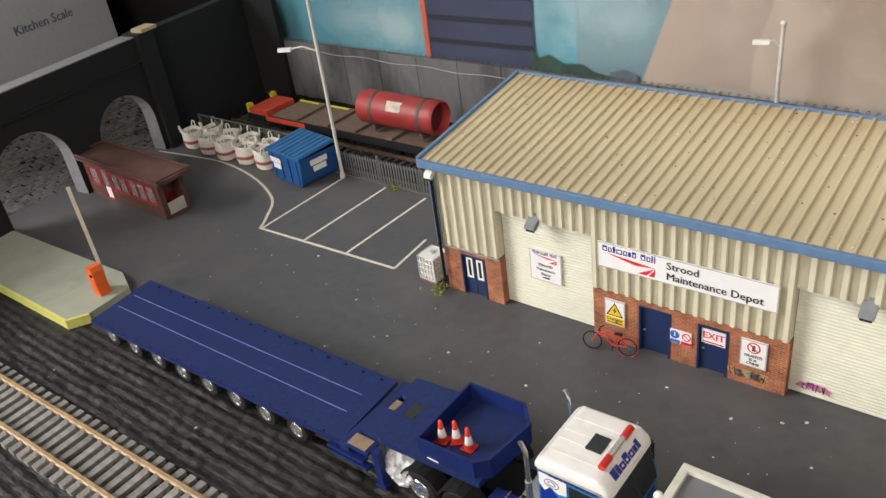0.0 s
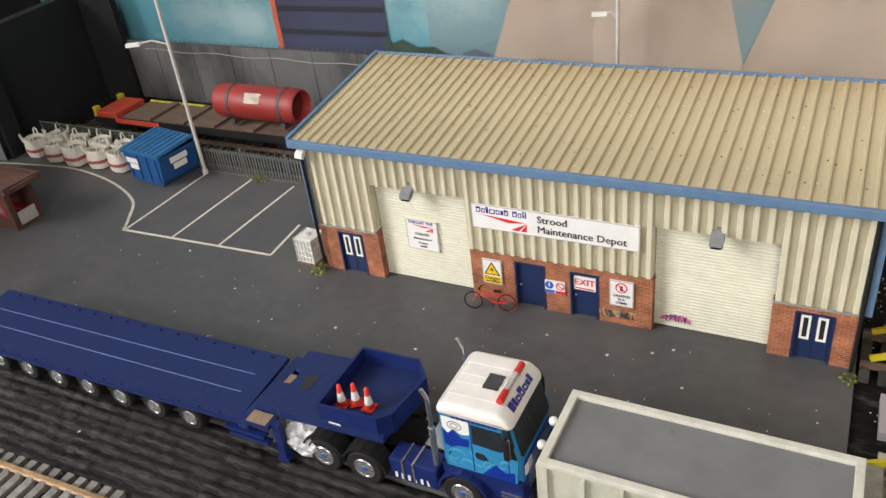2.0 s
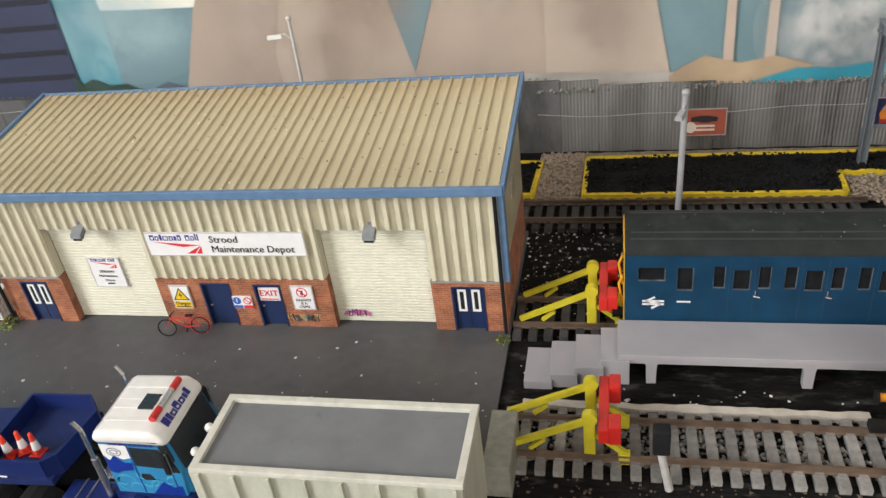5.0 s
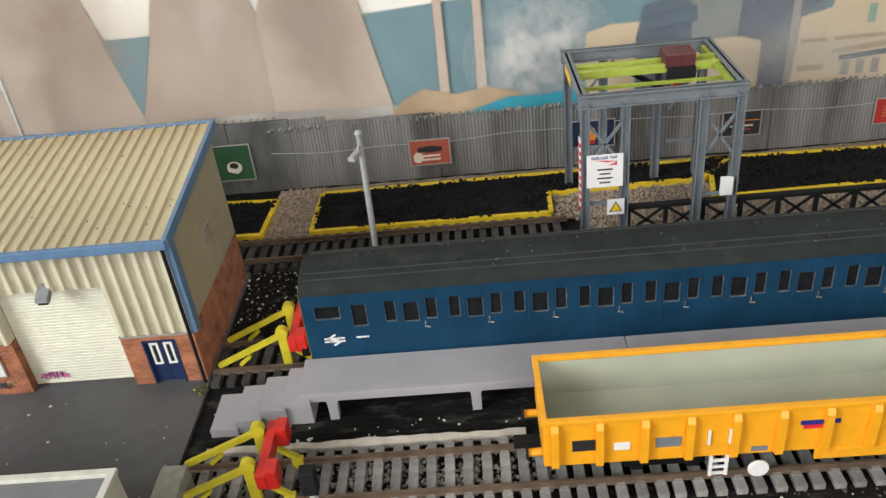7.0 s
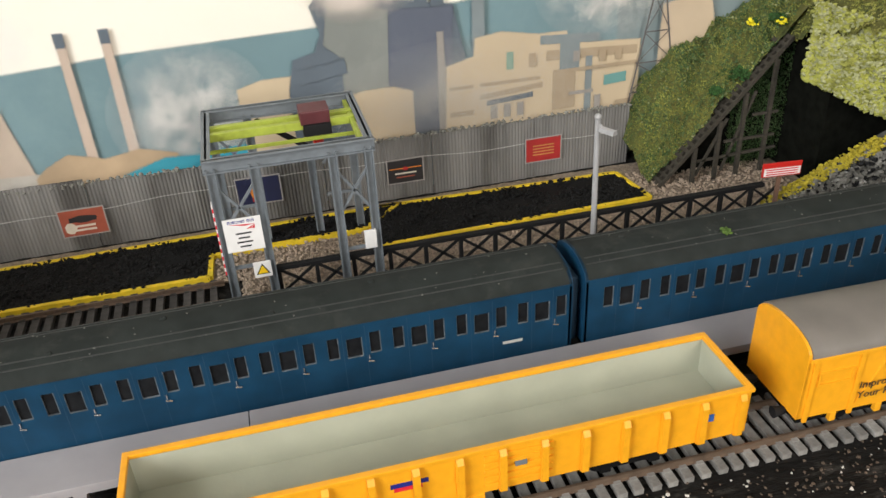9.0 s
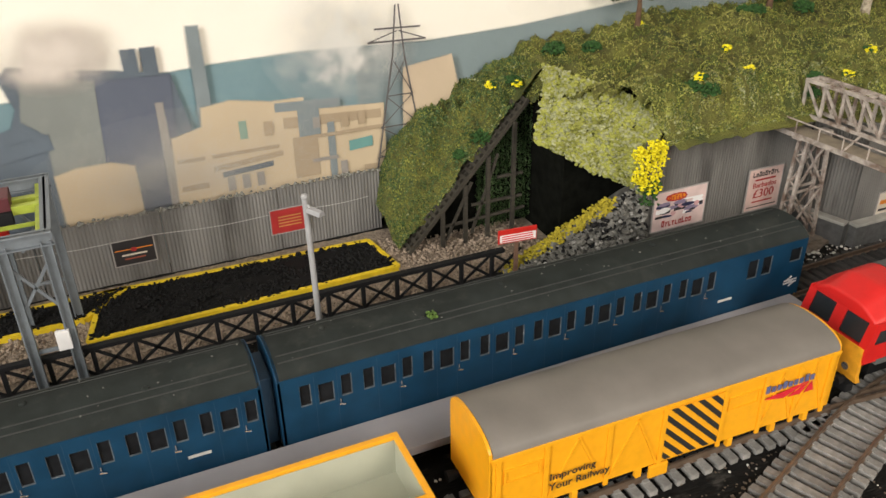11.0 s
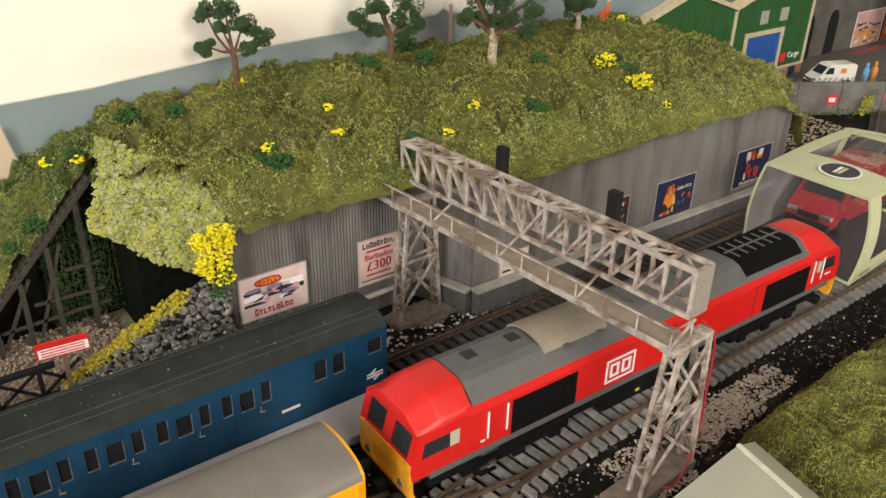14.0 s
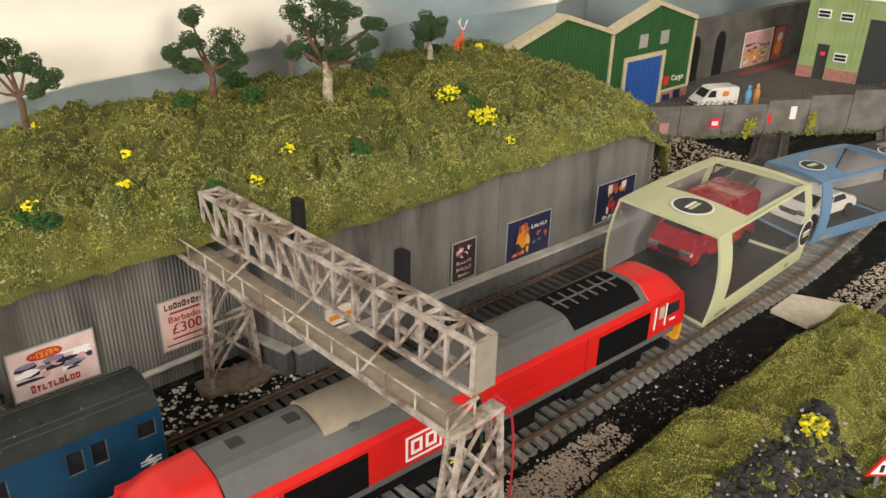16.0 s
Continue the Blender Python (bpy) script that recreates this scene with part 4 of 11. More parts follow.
def bulk_bag(x, y, s, sag):
    o = thing("bulk_bag", x, y, 0, rnd(-25, 25), "open white woven bulk bag with lifting loops and a red band", "bulk bag", "builders bulk bags")
    n = 20
    prof = [(0.75, 0), (0.95, 0.06), (1.04, 0.35), (1.0, 0.7), (0.97, 0.98), (0.88, 1.0), (0.86, 0.8)]
    bm = B()
    rows = []
    for r, h in prof:
        row = []
        for i in range(n):
            a = 2 * math.pi * i / n
            q = 6.3 * s * r / max(abs(math.cos(a)), abs(math.sin(a))) ** 0.55
            row.append(bm.verts.new((q * math.cos(a) + rnd(-0.15, 0.15), q * math.sin(a) + rnd(-0.15, 0.15), 12.5 * s * h * (1 + sag * math.cos(a)))))
        rows.append(row)
    for a, b in zip(rows, rows[1:]):
        for i in range(n):
            f = bm.faces.new((a[i], a[(i + 1) % n], b[(i + 1) % n], b[i]))
    bm.faces.new(rows[0][::-1])
    bm.faces.new(rows[-1]).material_index = 1
    part("sack", bm, [mat_bag, mat_sand], o, smooth=True)
    bn = B()
    rows = []
    for h in (4.3, 6.4):
        row = []
        for i in range(n):
            a = 2 * math.pi * i / n
            q = 6.75 * s / max(abs(math.cos(a)), abs(math.sin(a))) ** 0.55
            row.append(bn.verts.new((q * math.cos(a), q * math.sin(a), h * s)))
        rows.append(row)
    for i in range(n):
        if math.sin(2 * math.pi * (i + 0.5) / n) < 0.3:
            bn.faces.new((rows[0][i], rows[0][(i + 1) % n], rows[1][(i + 1) % n], rows[1][i]))
    part("printed_band", bn, mat_band, o, "faded red printed band")
    for sx in (-1, 1):
        for sy in (-1, 1):
            l = pipe(B(), arc_pts([(sx * 4.2 * s, sy * 5.8 * s, 11 * s), (sx * 5 * s, sy * 6 * s, 15.2 * s), (sx * 6.2 * s, sy * 5 * s, 15.4 * s), (sx * 6 * s, sy * 4 * s, 11 * s)], 4), 0.5, 5)
            part("loop", l, mat_bag, o)


mat_bag = mat("woven_white", (0.72, 0.69, 0.62), 0.85, var=0.1, bump=0.4)
mat_sand = mat("bag_contents", (0.28, 0.25, 0.20), 0.95, var=0.3)
mat_band = mat("faded_red", (0.36, 0.09, 0.09), 0.8, var=0.3)
for x, y, s in ((-350, 470, 1.0), (-328, 468, 1.0), (-308, 467, 1.05), (-288, 468, 0.98), (-268, 468, 1.02), (-340, 481, 1.0), (-318, 480, 0.96), (-298, 480, 1.0), (-277, 480, 0.95)):
    bulk_bag(x, y, s * 1.06, rnd(-0.06, 0.06))


def shelter():
    o = thing("shelter", -313.5, 397.3, 0, -0.8, "small brown timber shelter with red window frames", "shelter")
    brown = mat("brown_timber", (0.085, 0.036, 0.026), 0.7, var=0.3, scale=120, grain=(1, 1, 4))
    roofm = mat("brown_roof", (0.095, 0.042, 0.032), 0.75, var=0.3, scale=100)
    red = mat("frame_red", (0.33, 0.016, 0.022), 0.5)
    L, W, H = 42.5, 9.2, 25
    wins = [(-38, -27, 9, 21), (-24, -15, 1, 22), (-12, 6, 9, 21), (9, 37, 9, 21)]
    part("front_wall", holed(B(), -L, L, 0, H, wins, -W, -W + 1), brown, o)
    part("rear_wall", box(B(), -L, L, W - 1, W, 0, H), brown, o)
    part("end_wall", box(B(), -L, -L + 1, -W + 1, W - 1, 0, H), brown, o)
    e = B()
    holed(e, -W + 1, W - 1, 0, H, [(-W + 3.4, W - 3, 2, 21.5)], -0.5, 0.5)
    bmesh.ops.rotate(e, cent=(0, 0, 0), matrix=Matrix.Rotation(radians(90), 3, 'Z'), verts=e.verts)
    bmesh.ops.translate(e, vec=(L - 0.5, 0, 0), verts=e.verts)
    part("end_wall", e, brown, o)
    for x0, x1, z0, z1 in wins:
        part("window_frame", holed(B(), x0 - 0.6, x1 + 0.6, z0 - 0.6, z1 + 0.6, [(x0 + 0.5, x1 - 0.5, z0 + 0.5, z1 - 0.5)], -W - 0.3, -W + 0.6), red, o, "red window frame")
    for x in (-3, 18, 27):
        part("mullion", box(B(), x - 0.6, x + 0.6, -W - 0.2, -W + 0.4, 9, 21), red, o)
    # milky pane colour paints in the pale reflection on the glass
    g = glass("shelter_glazing", (0.55, 0.5, 0.52), 0.12, 0.22)
    for x0, x1, z0, z1 in wins:
        part("pane", box(B(), x0, x1, -W + 0.35, -W + 0.55, z0, z1), g, o)
    part("door_panel", box(B(), -22.5, -16.5, -W + 0.2, -W + 0.8, 1, 9), SIGNWHITE, o)
    part("end_panel", box(B(), L - 0.2, L + 0.2, -W + 3.6, W - 3.2, 2, 10), mat("panel_grey", (0.42, 0.40, 0.38), 0.6), o)
    part("seat", box(B(), -12, 38, 2, W - 1.2, 6, 7.2), red, o, "red bench seat")
    r = B()
    box(r, -L - 5, L + 7, -W - 3, W + 3, H, H + 2.2, 0.4)
    part("roof", r, roofm, o, "flat brown roof with raised edge")
    rim = holed(B(), -L - 5, L + 7, -W - 3, W + 3, [(-L - 3.7, L + 5.7, -W - 1.8, W + 1.8)], 0, 1)
    bmesh.ops.rotate(rim, cent=(0, 0, 0), matrix=Matrix.Rotation(radians(90), 3, 'X'), verts=rim.verts)
    bmesh.ops.translate(rim, vec=(0, 0, H + 3.1), verts=rim.verts)
    part("roof_edge", rim, roofm, o)
    return o


shelter()

# island with the lifting barrier
isl = thing("island_platform", label="pale greenish-grey loading island with a yellow edge", category="platform", kind="structure")
ISLM = mat("pale_green_grey", (0.33, 0.35, 0.28), 0.75, var=0.1, scale=60, stain=(0.24, 0.25, 0.2), stain_scale=25)
bm = B()
prism(bm, [(-430, 292), (-223, 293), (-217, 302), (-219, 327), (-236, 334), (-430, 326)], -2, 4, 'z')
part("deck", bm, ISLM, isl)
bm = B()
prism(bm, [(-430, 290.6), (-222, 291.6), (-223, 292.9), (-430, 291.9)], -1, 4.2, 'z')
prism(bm, [(-222, 291.6), (-215.8, 301.6), (-217.1, 302), (-223.1, 292.9)], -1, 4.2, 'z')
part("edge_strip", bm, mat("edge_yellow", (0.62, 0.60, 0.16), 0.6, var=0.1), isl, "yellow edging")
o = thing("barrier", -228, 317, 4, 0, "raised white barrier pole on an orange housing", "barrier")
org = mat("housing_orange", (0.75, 0.13, 0.02), 0.45)
b = B()
prism(b, [(-3.4, 0), (3.4, 0), (3.2, 14), (1.9, 16.5), (-1.9, 16.5), (-3.2, 14)], -3.0, 3.0, 'y')
part("housing", b, org, o)
part("door_panel", box(B(), -2.4, 2.4, -3.3, -2.95, 2, 9.5, 0.1), org, o)
part("indicator", lathe(B(), [(0.8, -3.7), (0.8, -3.1)], 12, 'y', (1.5, 0, 12.5)), BLACK, o)
bm = B()
bar(bm, (0.5, 3.6, 9), (-4, 5.4, 58.5), 1.9, 1.6)
part("pole", bm, mat("barrier_pole", (0.66, 0.60, 0.50), 0.5), o, "off-white raised arm")


# fence along the back of the yard
GALV = mat("galvanised_paling", (0.13, 0.135, 0.13), 0.55, 0.3, var=0.2)
pal = thing("palisade_fence", label="dark grey palisade fence with closely spaced pales", category="fence", kind="structure")
bm = B()
box(bm, -0.55, 0.55, -0.25, 0.25, 0.3, 15.2)
prism(bm, [(-0.55, 15.2), (0.55, 15.2), (0, 16.2)], -0.25, 0.25, 'y')
pale = part("pale", bm, GALV, pal, at=(-76, 482, 0))
for i in range(1, 62):
    again(pale, (-76 - i * 2.25, 482 + rnd(-0.1, 0.1), rnd(-0.2, 0.2), 0, rnd(-0.6, 0.6), 0), pal)
for z in (3.5, 13.2):
    part("rail", box(B(), -216, -74, 482.3, 483.2, z, z + 1.0), GALV, pal)
post = part("post", box(B(), -0.9, 0.9, 1.0, 2.8, 0, 17, 0.2), GALV, pal, at=(-78, 482, 0))
for x in (-112, -146, -180, -214):
    again(post, (x, 482, 0, 0, 0, 0), pal)
part("kerb", box(B(), -216, -74, 480.4, 486, -1, 0.8, 0.2), mat("fence_kerb", (0.09, 0.085, 0.08), 0.9), pal)
scr = thing("mesh_fence", label="clear mesh panel fence behind the bulk bags", category="fence", kind="structure")
meshm = glass("smoky_mesh", (0.08, 0.09, 0.08), 0.5, 0.45)
for i in range(5):
    x0 = -216 - (i + 1) * 29
    part("mesh_panel", box(B(), x0 + 0.8, x0 + 28.2, 486.2, 486.5, 0.5, 16.5), meshm, scr)
    part("post", box(B(), x0 - 0.6, x0 + 0.6, 485.7, 487, 0, 17.4, 0.15), GALV, scr)
    part("top_rail", box(B(), x0 + 0.6, x0 + 28.4, 486, 486.7, 16.5, 17.2), GALV, scr)


# lamp posts
LAMPWHITE = mat("lamp_post_white", (0.55, 0.53, 0.50), 0.5, var=0.1)
LAMPGREY = mat("lamp_post_grey", (0.33, 0.33, 0.34), 0.5, var=0.1)


def street_lamp(x, y, h, arm, m, label, lean=(0, 0), rz=0, arm_z=None):
    head = mat_lantern if m is LAMPWHITE else m
    o = thing("street_lamp", x, y, 0, rz, label, "street lamp", "yard street lamps")
    arm_z = arm_z or h * 0.78
    at = lambda z: (lean[0] * z / h, lean[1] * z / h, z)
    part("base", lathe(B(), [(1.9, 0), (1.9, 2), (1.3, 3.2)], 12), m, o)
    wide = 1.45 if m is LAMPGREY else 1.15
    part("pole", rod(B(), (0, 0, 0), at(h), wide, wide * 0.85, n=12), m, o)
    part("cap", lathe(B(), [(0.4, h - 0.2), (1.5, h + 0.3), (1.7, h + 1.3), (1.2, h + 2.2), (0.3, h + 2.5)], 12, at=(lean[0], lean[1], 0)), m, o)
    p = Vector(at(arm_z))
    q = p + Vector((arm[0], arm[1], arm[2] if len(arm) > 2 else 0))
    part("arm", pipe(B(), [tuple(p + Vector((0, 0, -4))), tuple((p + q) / 2 + Vector((0, 0, 0.3))), tuple(q)], 0.55), m, o)
    hd = B()
    d = Vector((arm[0], arm[1], 0)).normalized()
    s = Vector((-d.y, d.x, 0))
    for k, (u, w, z0, z1) in enumerate(((0, 1.6, -0.9, 0.9),)):
        c = [q - d * 1.5, q + d * 6.5]
        vs = [[hd.verts.new(e + s * w * i + Vector((0, 0, z))) for i, z in ((-1, -1.0), (1, -1.0), (0.7, 1.0), (-0.7, 1.0))] for e in c]
        hd.faces.new(vs[0][::-1])
        hd.faces.new(vs[1])
        for i in range(4):
            hd.faces.new((vs[0][i], vs[0][(i + 1) % 4], vs[1][(i + 1) % 4], vs[1][i]))
    part("lantern", hd, head, o)
    return o


mat_lantern = mat("lantern_white", (0.70, 0.69, 0.66), 0.4)
street_lamp(-207, 477.5, 118, (-16, -8, -2), LAMPWHITE, "tall pale street lamp with one arm beside the skip", (-1, 2), arm_z=86)
street_lamp(27, 573, 86, (-7, -2, -1), LAMPWHITE, "pale street lamp behind the shed roof", (0, 0), arm_z=79)
street_lamp(231, 462, 80, (-1, -3, -4), LAMPGREY, "grey street lamp behind the blue train", (1, -2), arm_z=78)
street_lamp(497, 472, 77, (1.5, -3, -3), LAMPGREY, "grey street lamp beside the black girder", (-1, 0), arm_z=76)


# flat wagon with a red tank on the far track
def flat_wagon():
    o = thing("flat_wagon", -240, 521, 3.6, 0, "dark flat wagon with brown boards and red ends", "wagon")
    deckm = mat("brown_deck", (0.13, 0.085, 0.06), 0.85, var=0.25, scale=150, grain=(1, 5, 1))
    part("frame", box(B(), -88, 92, -16, 16, 7.5, 11.5, 0.4), BLACK, o)
    part("deck", box(B(), -64, 90, -15, 15, 11.5, 12.4, 0.2), deckm, o)
    for x in (-38, -8, 18, 50):
        part("bearer", box(B(), x - 3, x + 3, -14.5, 14.5, 12.4, 14.2, 0.2), deckm, o)
    part("side_rail", box(B(), -64, 92, -16.6, -15.4, 9, 13.2, 0.2), BLACK, o)
    part("side_rail", box(B(), -64, 92, 15.4, 16.6, 9, 13.2, 0.2), mat("acid_yellow", (0.50, 0.48, 0.03), 0.6, var=0.2), o, "yellow edge rail")
    redm = mat("faded_orange_red", (0.45, 0.05, 0.025), 0.55, var=0.2)
    part("end_board", box(B(), -86, -66, -15, 12, 11.5, 15.5, 0.5), redm, o, "red end board")
    part("side_board", box(B(), -66, -26, -16.9, -16.5, 9.4, 12.8, 0.1), redm, o)
    for y in (-13, 10):
        part("stanchion", box(B(), -91, -87, y, y + 4, 10, 17.5, 0.4), BUFYEL, o)
    for x in (-60, -40, 50, 70):
        for y in (-8.7, 8.7):
            part("wheel", lathe(B(), [(5.4, -1), (5.4, 1)], 16, 'y', (x, y, 5.4)), BLACK, o)
    return o


flat_wagon()


def tank_load():
    o = thing("red_tank", -187, 521, 17.8, 0, "red cylindrical tank with dark straps on the flat wagon", "tank")
    m = mat("tank_red", (0.27, 0.025, 0.022), 0.5, var=0.15, scale=60, stain=(0.14, 0.02, 0.02), stain_scale=40)
    prof = [(8, -33), (10.4, -32.5), (11.0, -30.5), (11.0, 27.5), (10.6, 30), (10.0, 30.8), (9.4, 30), (9.4, 24)]
    part("barrel", lathe(B(), prof, 32, 'x', (0, 0, 12.6)), m, o, smooth=True)
    # darker red disc paints the shade inside the hollow tank end
    part("end_recess", lathe(B(), [(9.35, 24.1), (9.35, 24.4)], 32, 'x', (0, 0, 12.6)), mat("tank_shadow_red", (0.12, 0.018, 0.018), 0.6), o)
    st = mat("strap", (0.07, 0.05, 0.05), 0.6)
    for x in (-20, 20):
        part("strap", lathe(B(), [(11.0, x - 1.2), (11.3, x - 1.2), (11.3, x + 1.2), (11.0, x + 1.2)], 32, 'x', (0, 0, 12.6)), st, o)
        c = B()
        prism(c, [(-9, 0), (9, 0), (9, 4), (4, 1.6), (-4, 1.6), (-9, 4)], x - 1.5, x + 1.5, 'x')
        part("cradle", c, st, o)
    lab = B()
    for i in range(7):
        a0, a1 = radians(200 + i * 5), radians(205 + i * 5)
        q = lambda a, xx: (xx, 11.12 * math.cos(a), 12.6 + 11.12 * math.sin(a) * -1)
        flat(lab, [q(a0, -6 + rnd(-1, 1)), q(a0, 6 + rnd(-1, 1)), q(a1, 6), q(a1, -6)])
    part("torn_label", lab, mat("torn_paper", (0.5, 0.42, 0.36), 0.8, var=0.3), o, "torn pale label")
    return o


tank_load()


# ---- low-loader lorry ----
CHROME = mat("chrome", (0.62, 0.62, 0.63), 0.22, 0.9, var=0.05, bump=0)
DECKBLUE = mat("deck_blue", (0.009, 0.020, 0.095), 0.5, spec=0.4, var=0.3, scale=500, stain=(0.04, 0.06, 0.17), stain_scale=240, stain_at=0.6, stain_mix=0.5, bump=0.5, bump_scale=2200)
LINEBLUE = mat("scuffed_ridge", (0.12, 0.16, 0.38), 0.5)
PACKING = mat("clear_packing", (0.50, 0.50, 0.52), 0.25, var=0.2, scale=300, bump=0.6, bump_scale=400, bump_dist=0.0015)


RIM = mat("silver_rim", (0.60, 0.60, 0.61), 0.25, 0.85, var=0.15)
HUBBLUE = mat("hub_blue", (0.03, 0.08, 0.30), 0.4)


def wheel(parent, x, y, z, r, w, face=-1, hub=RIM, name="wheel"):
    t = part(name, lathe(B(), [(r * 0.6, -w / 2), (r * 0.93, -w / 2), (r, -w / 2 + 0.5), (r, w / 2 - 0.5), (r * 0.93, w / 2), (r * 0.6, w / 2)], 28, 'y'), RUBBER, parent, at=(x, y, z), smooth=True)
    tr = B()
    for i in range(28):
        a = 2 * math.pi * i / 28
        c = Vector((math.cos(a), 0, math.sin(a)))
        bar(tr, c * (r + 0.05) + Vector((0, -w * 0.42, 0)), c * (r + 0.05) + Vector((0, w * 0.42, 0)), 0.5, 0.4)
    part("tread", tr, RUBBER, t)
    f = face * w / 2
    s = face
    part("rim", lathe(B(), [(r * 0.60, f + s * 0.02), (r * 0.57, f + s * 0.3), (r * 0.50, f + s * 0.2), (r * 0.46, f - s * 2.0), (r * 0.26, f - s * 1.8), (r * 0.22, f - s * 0.6), (r * 0.12, f - s * 0.4)], 24, 'y'), hub, t, "chrome rim", smooth=True)
    nb = B()
    for i in range(8):
        a = 2 * math.pi * i / 8
        rod(nb, (r * 0.37 * math.cos(a), f - s * 1.9, r * 0.37 * math.sin(a)), (r * 0.37 * math.cos(a), f - s * 1.3, r * 0.37 * math.sin(a)), 0.25, n=6)
    part("wheel_nuts", nb, RIM, t)
    if r > 6.5:
        part("hub_cap", lathe(B(), [(r * 0.15, f - 0.6), (r * 0.14, f + 0.3)] if s > 0 else [(r * 0.14, f - 0.3), (r * 0.15, f + 0.6)], 12, 'y'), HUBBLUE, t, "blue hub cap")
    return t


tr = thing("low_loader_trailer", label="long blue low-loader trailer with eight axles, standing empty", category="trailer")
DZ = 16.2
d = B()
prism(d, [(-190, 291.2), (-30.6, 295), (-33.2, 330.3), (-193.9, 327.1)], 14.6, DZ, 'z')
part("deck", d, DECKBLUE, tr, "scuffed blue deck")
for (xa, ya), (xb, yb) in (((-188, 305.2), (-39, 307.8)), ((-189, 314.7), (-40, 317.6))):
    part("deck_ridge", (lambda q: (bar(q, (xa, ya, DZ + 0.1), (xb, yb, DZ + 0.1), 0.32, 0.28), q)[1])(B()), LINEBLUE, tr, "scuffed raised ridge")
for (xa, ya), (xb, yb) in (((-189.5, 291.5), (-31, 295.3)), ((-193.4, 326.8), (-33.6, 330.0))):
    part("edge_rail", (lambda q: (bar(q, (xa, ya, DZ - 0.3), (xb, yb, DZ - 0.3), 0.7, 0.9), q)[1])(B()), TRUCKBLUE, tr)
for i in range(16):
    part("lashing_ring", box(B(), -184 + i * 9.6, -182.8 + i * 9.6, 324.9 + i * 0.19, 325.7 + i * 0.19, DZ, DZ + 0.45, 0.1), BLACK, tr)
    part("lashing_ring", box(B(), -184 + i * 9.6, -183.2 + i * 9.6, 292.5 + i * 0.23, 293.0 + i * 0.23, DZ, DZ + 0.35, 0.1), BLACK, tr)
part("spine", box(B(), -182, -32, 306, 320, 7, 14.7), BLACK, tr)
for i in range(8):
    x, y = -185.6 + i * 18.1, 298.5 + i * 0.2
    part("axle", rod(B(), (x, y, 5.7), (x, y + 24, 5.7), 1.1), BLACK, tr)
    wheel(tr, x, y, 5.7, 5.7, 4.6, -1)
    wheel(tr, x, y + 24, 5.7, 5.7, 4.6, 1)
    part("mudguard", box(B(), x - 5, x + 5, y - 1.5, y + 2.5, 12.2, 13.0, 0.3), BLACK, tr)
part("cross_beam", box(B(), -30.2, -25.6, 294.5, 331.5, 13.5, 17.0, 0.4), DECKBLUE, tr)
part("side_steps", box(B(), -38, -20, 294.6, 297.8, 10.6, 11.6, 0.2), TRUCKBLUE, tr)
part("side_steps", box(B(), -36, -18, 294.2, 297.4, 8.6, 9.6, 0.2), TRUCKBLUE, tr)
neck = B()
prism(neck, [(-25.2, 301.5), (-17, 301.5), (-15, 300.8), (26, 302.5), (26, 334), (-6, 334), (-24, 332.6), (-24, 323), (-20, 322), (-20, 314.5), (-25.2, 313.5)], 17.6, 20.3, 'z')
part("gooseneck", neck, DECKBLUE, tr, "blue raised gooseneck plate")
wood = mat("brown_ply", (0.24, 0.17, 0.11), 0.8, var=0.2, grain=(6, 1, 1))
part("timber_pad", box(B(), -27.5, -16.5, 294.6, 301.2, 16.2, 17.6, 0.1), TRUCKBLUE, tr)
part("timber_pad", box(B(), -26.5, -18, 295.2, 300.6, 17.6, 17.9), wood, tr, "brown plywood pad")
part("timber_pad", box(B(), -25.5, -20, 315, 321.5, 17.1, 17.4), wood, tr, "brown plywood pad")
part("hatch_hole", box(B(), -15.9, -11.3, 313.8, 321.4, 20.32, 20.42), INKBLACK, tr)
part("landing_leg", box(B(), -16.6, -13.4, 296.5, 299.2, 1.5, 17.5, 0.3), TRUCKBLUE, tr)
part("landing_foot", box(B(), -17.4, -12.6, 296, 299.7, 0.2, 1.6, 0.3), TRUCKBLUE, tr)
part("landing_leg", box(B(), -16.6, -13.4, 325, 328, 1.5, 17.5, 0.3), TRUCKBLUE, tr)
loop = [(1.2, 302.9), (24, 303.7), (27.6, 307.5), (30.2, 327), (23.8, 334.4), (0.8, 333.9)]
part("ballast_box_floor", (lambda b: (prism(b, loop, 20.35, 21.0, 'z'), b)[1])(B()), DECKBLUE, tr)
wb = B()
for (ax, ay), (bx, by) in zip(loop, loop[1:] + loop[:1]):
    bar(wb, (ax, ay, 23.4), (bx, by, 23.4), 0.9, 8.2)
part("ballast_box_side", wb, TRUCKBLUE, tr, "raised dark blue box sides")
part("ballast_box_block", box(B(), 19, 25, 306.5, 311.5, 21.0, 23.2, 0.4), TRUCKBLUE, tr)
part("maker_mark", box(B(), 4.8, 9.6, 302.3, 302.45, 20.2, 20.9), SIGNWHITE, tr)
pk = thing("plastic_packing", -7, 306, 0, 0, "crumpled clear plastic packing under the gooseneck", "packing")
part("bag", (lambda b: (bmesh.ops.create_icosphere(b, subdivisions=4, radius=1, matrix=Matrix.Diagonal((10.5, 8.5, 8.2, 1)) @ Matrix.Translation((0, 0, 0.95))), [setattr(v, "co", v.co * (1 + 0.16 * noise.noise(v.co * 0.35) + 0.08 * noise.noise(v.co * 0.9))) for v in b.verts], b)[2])(B()), PACKING, pk)
for v in pk.children[0].data.vertices:
    v.co.z = max(v.co.z, 0.0)


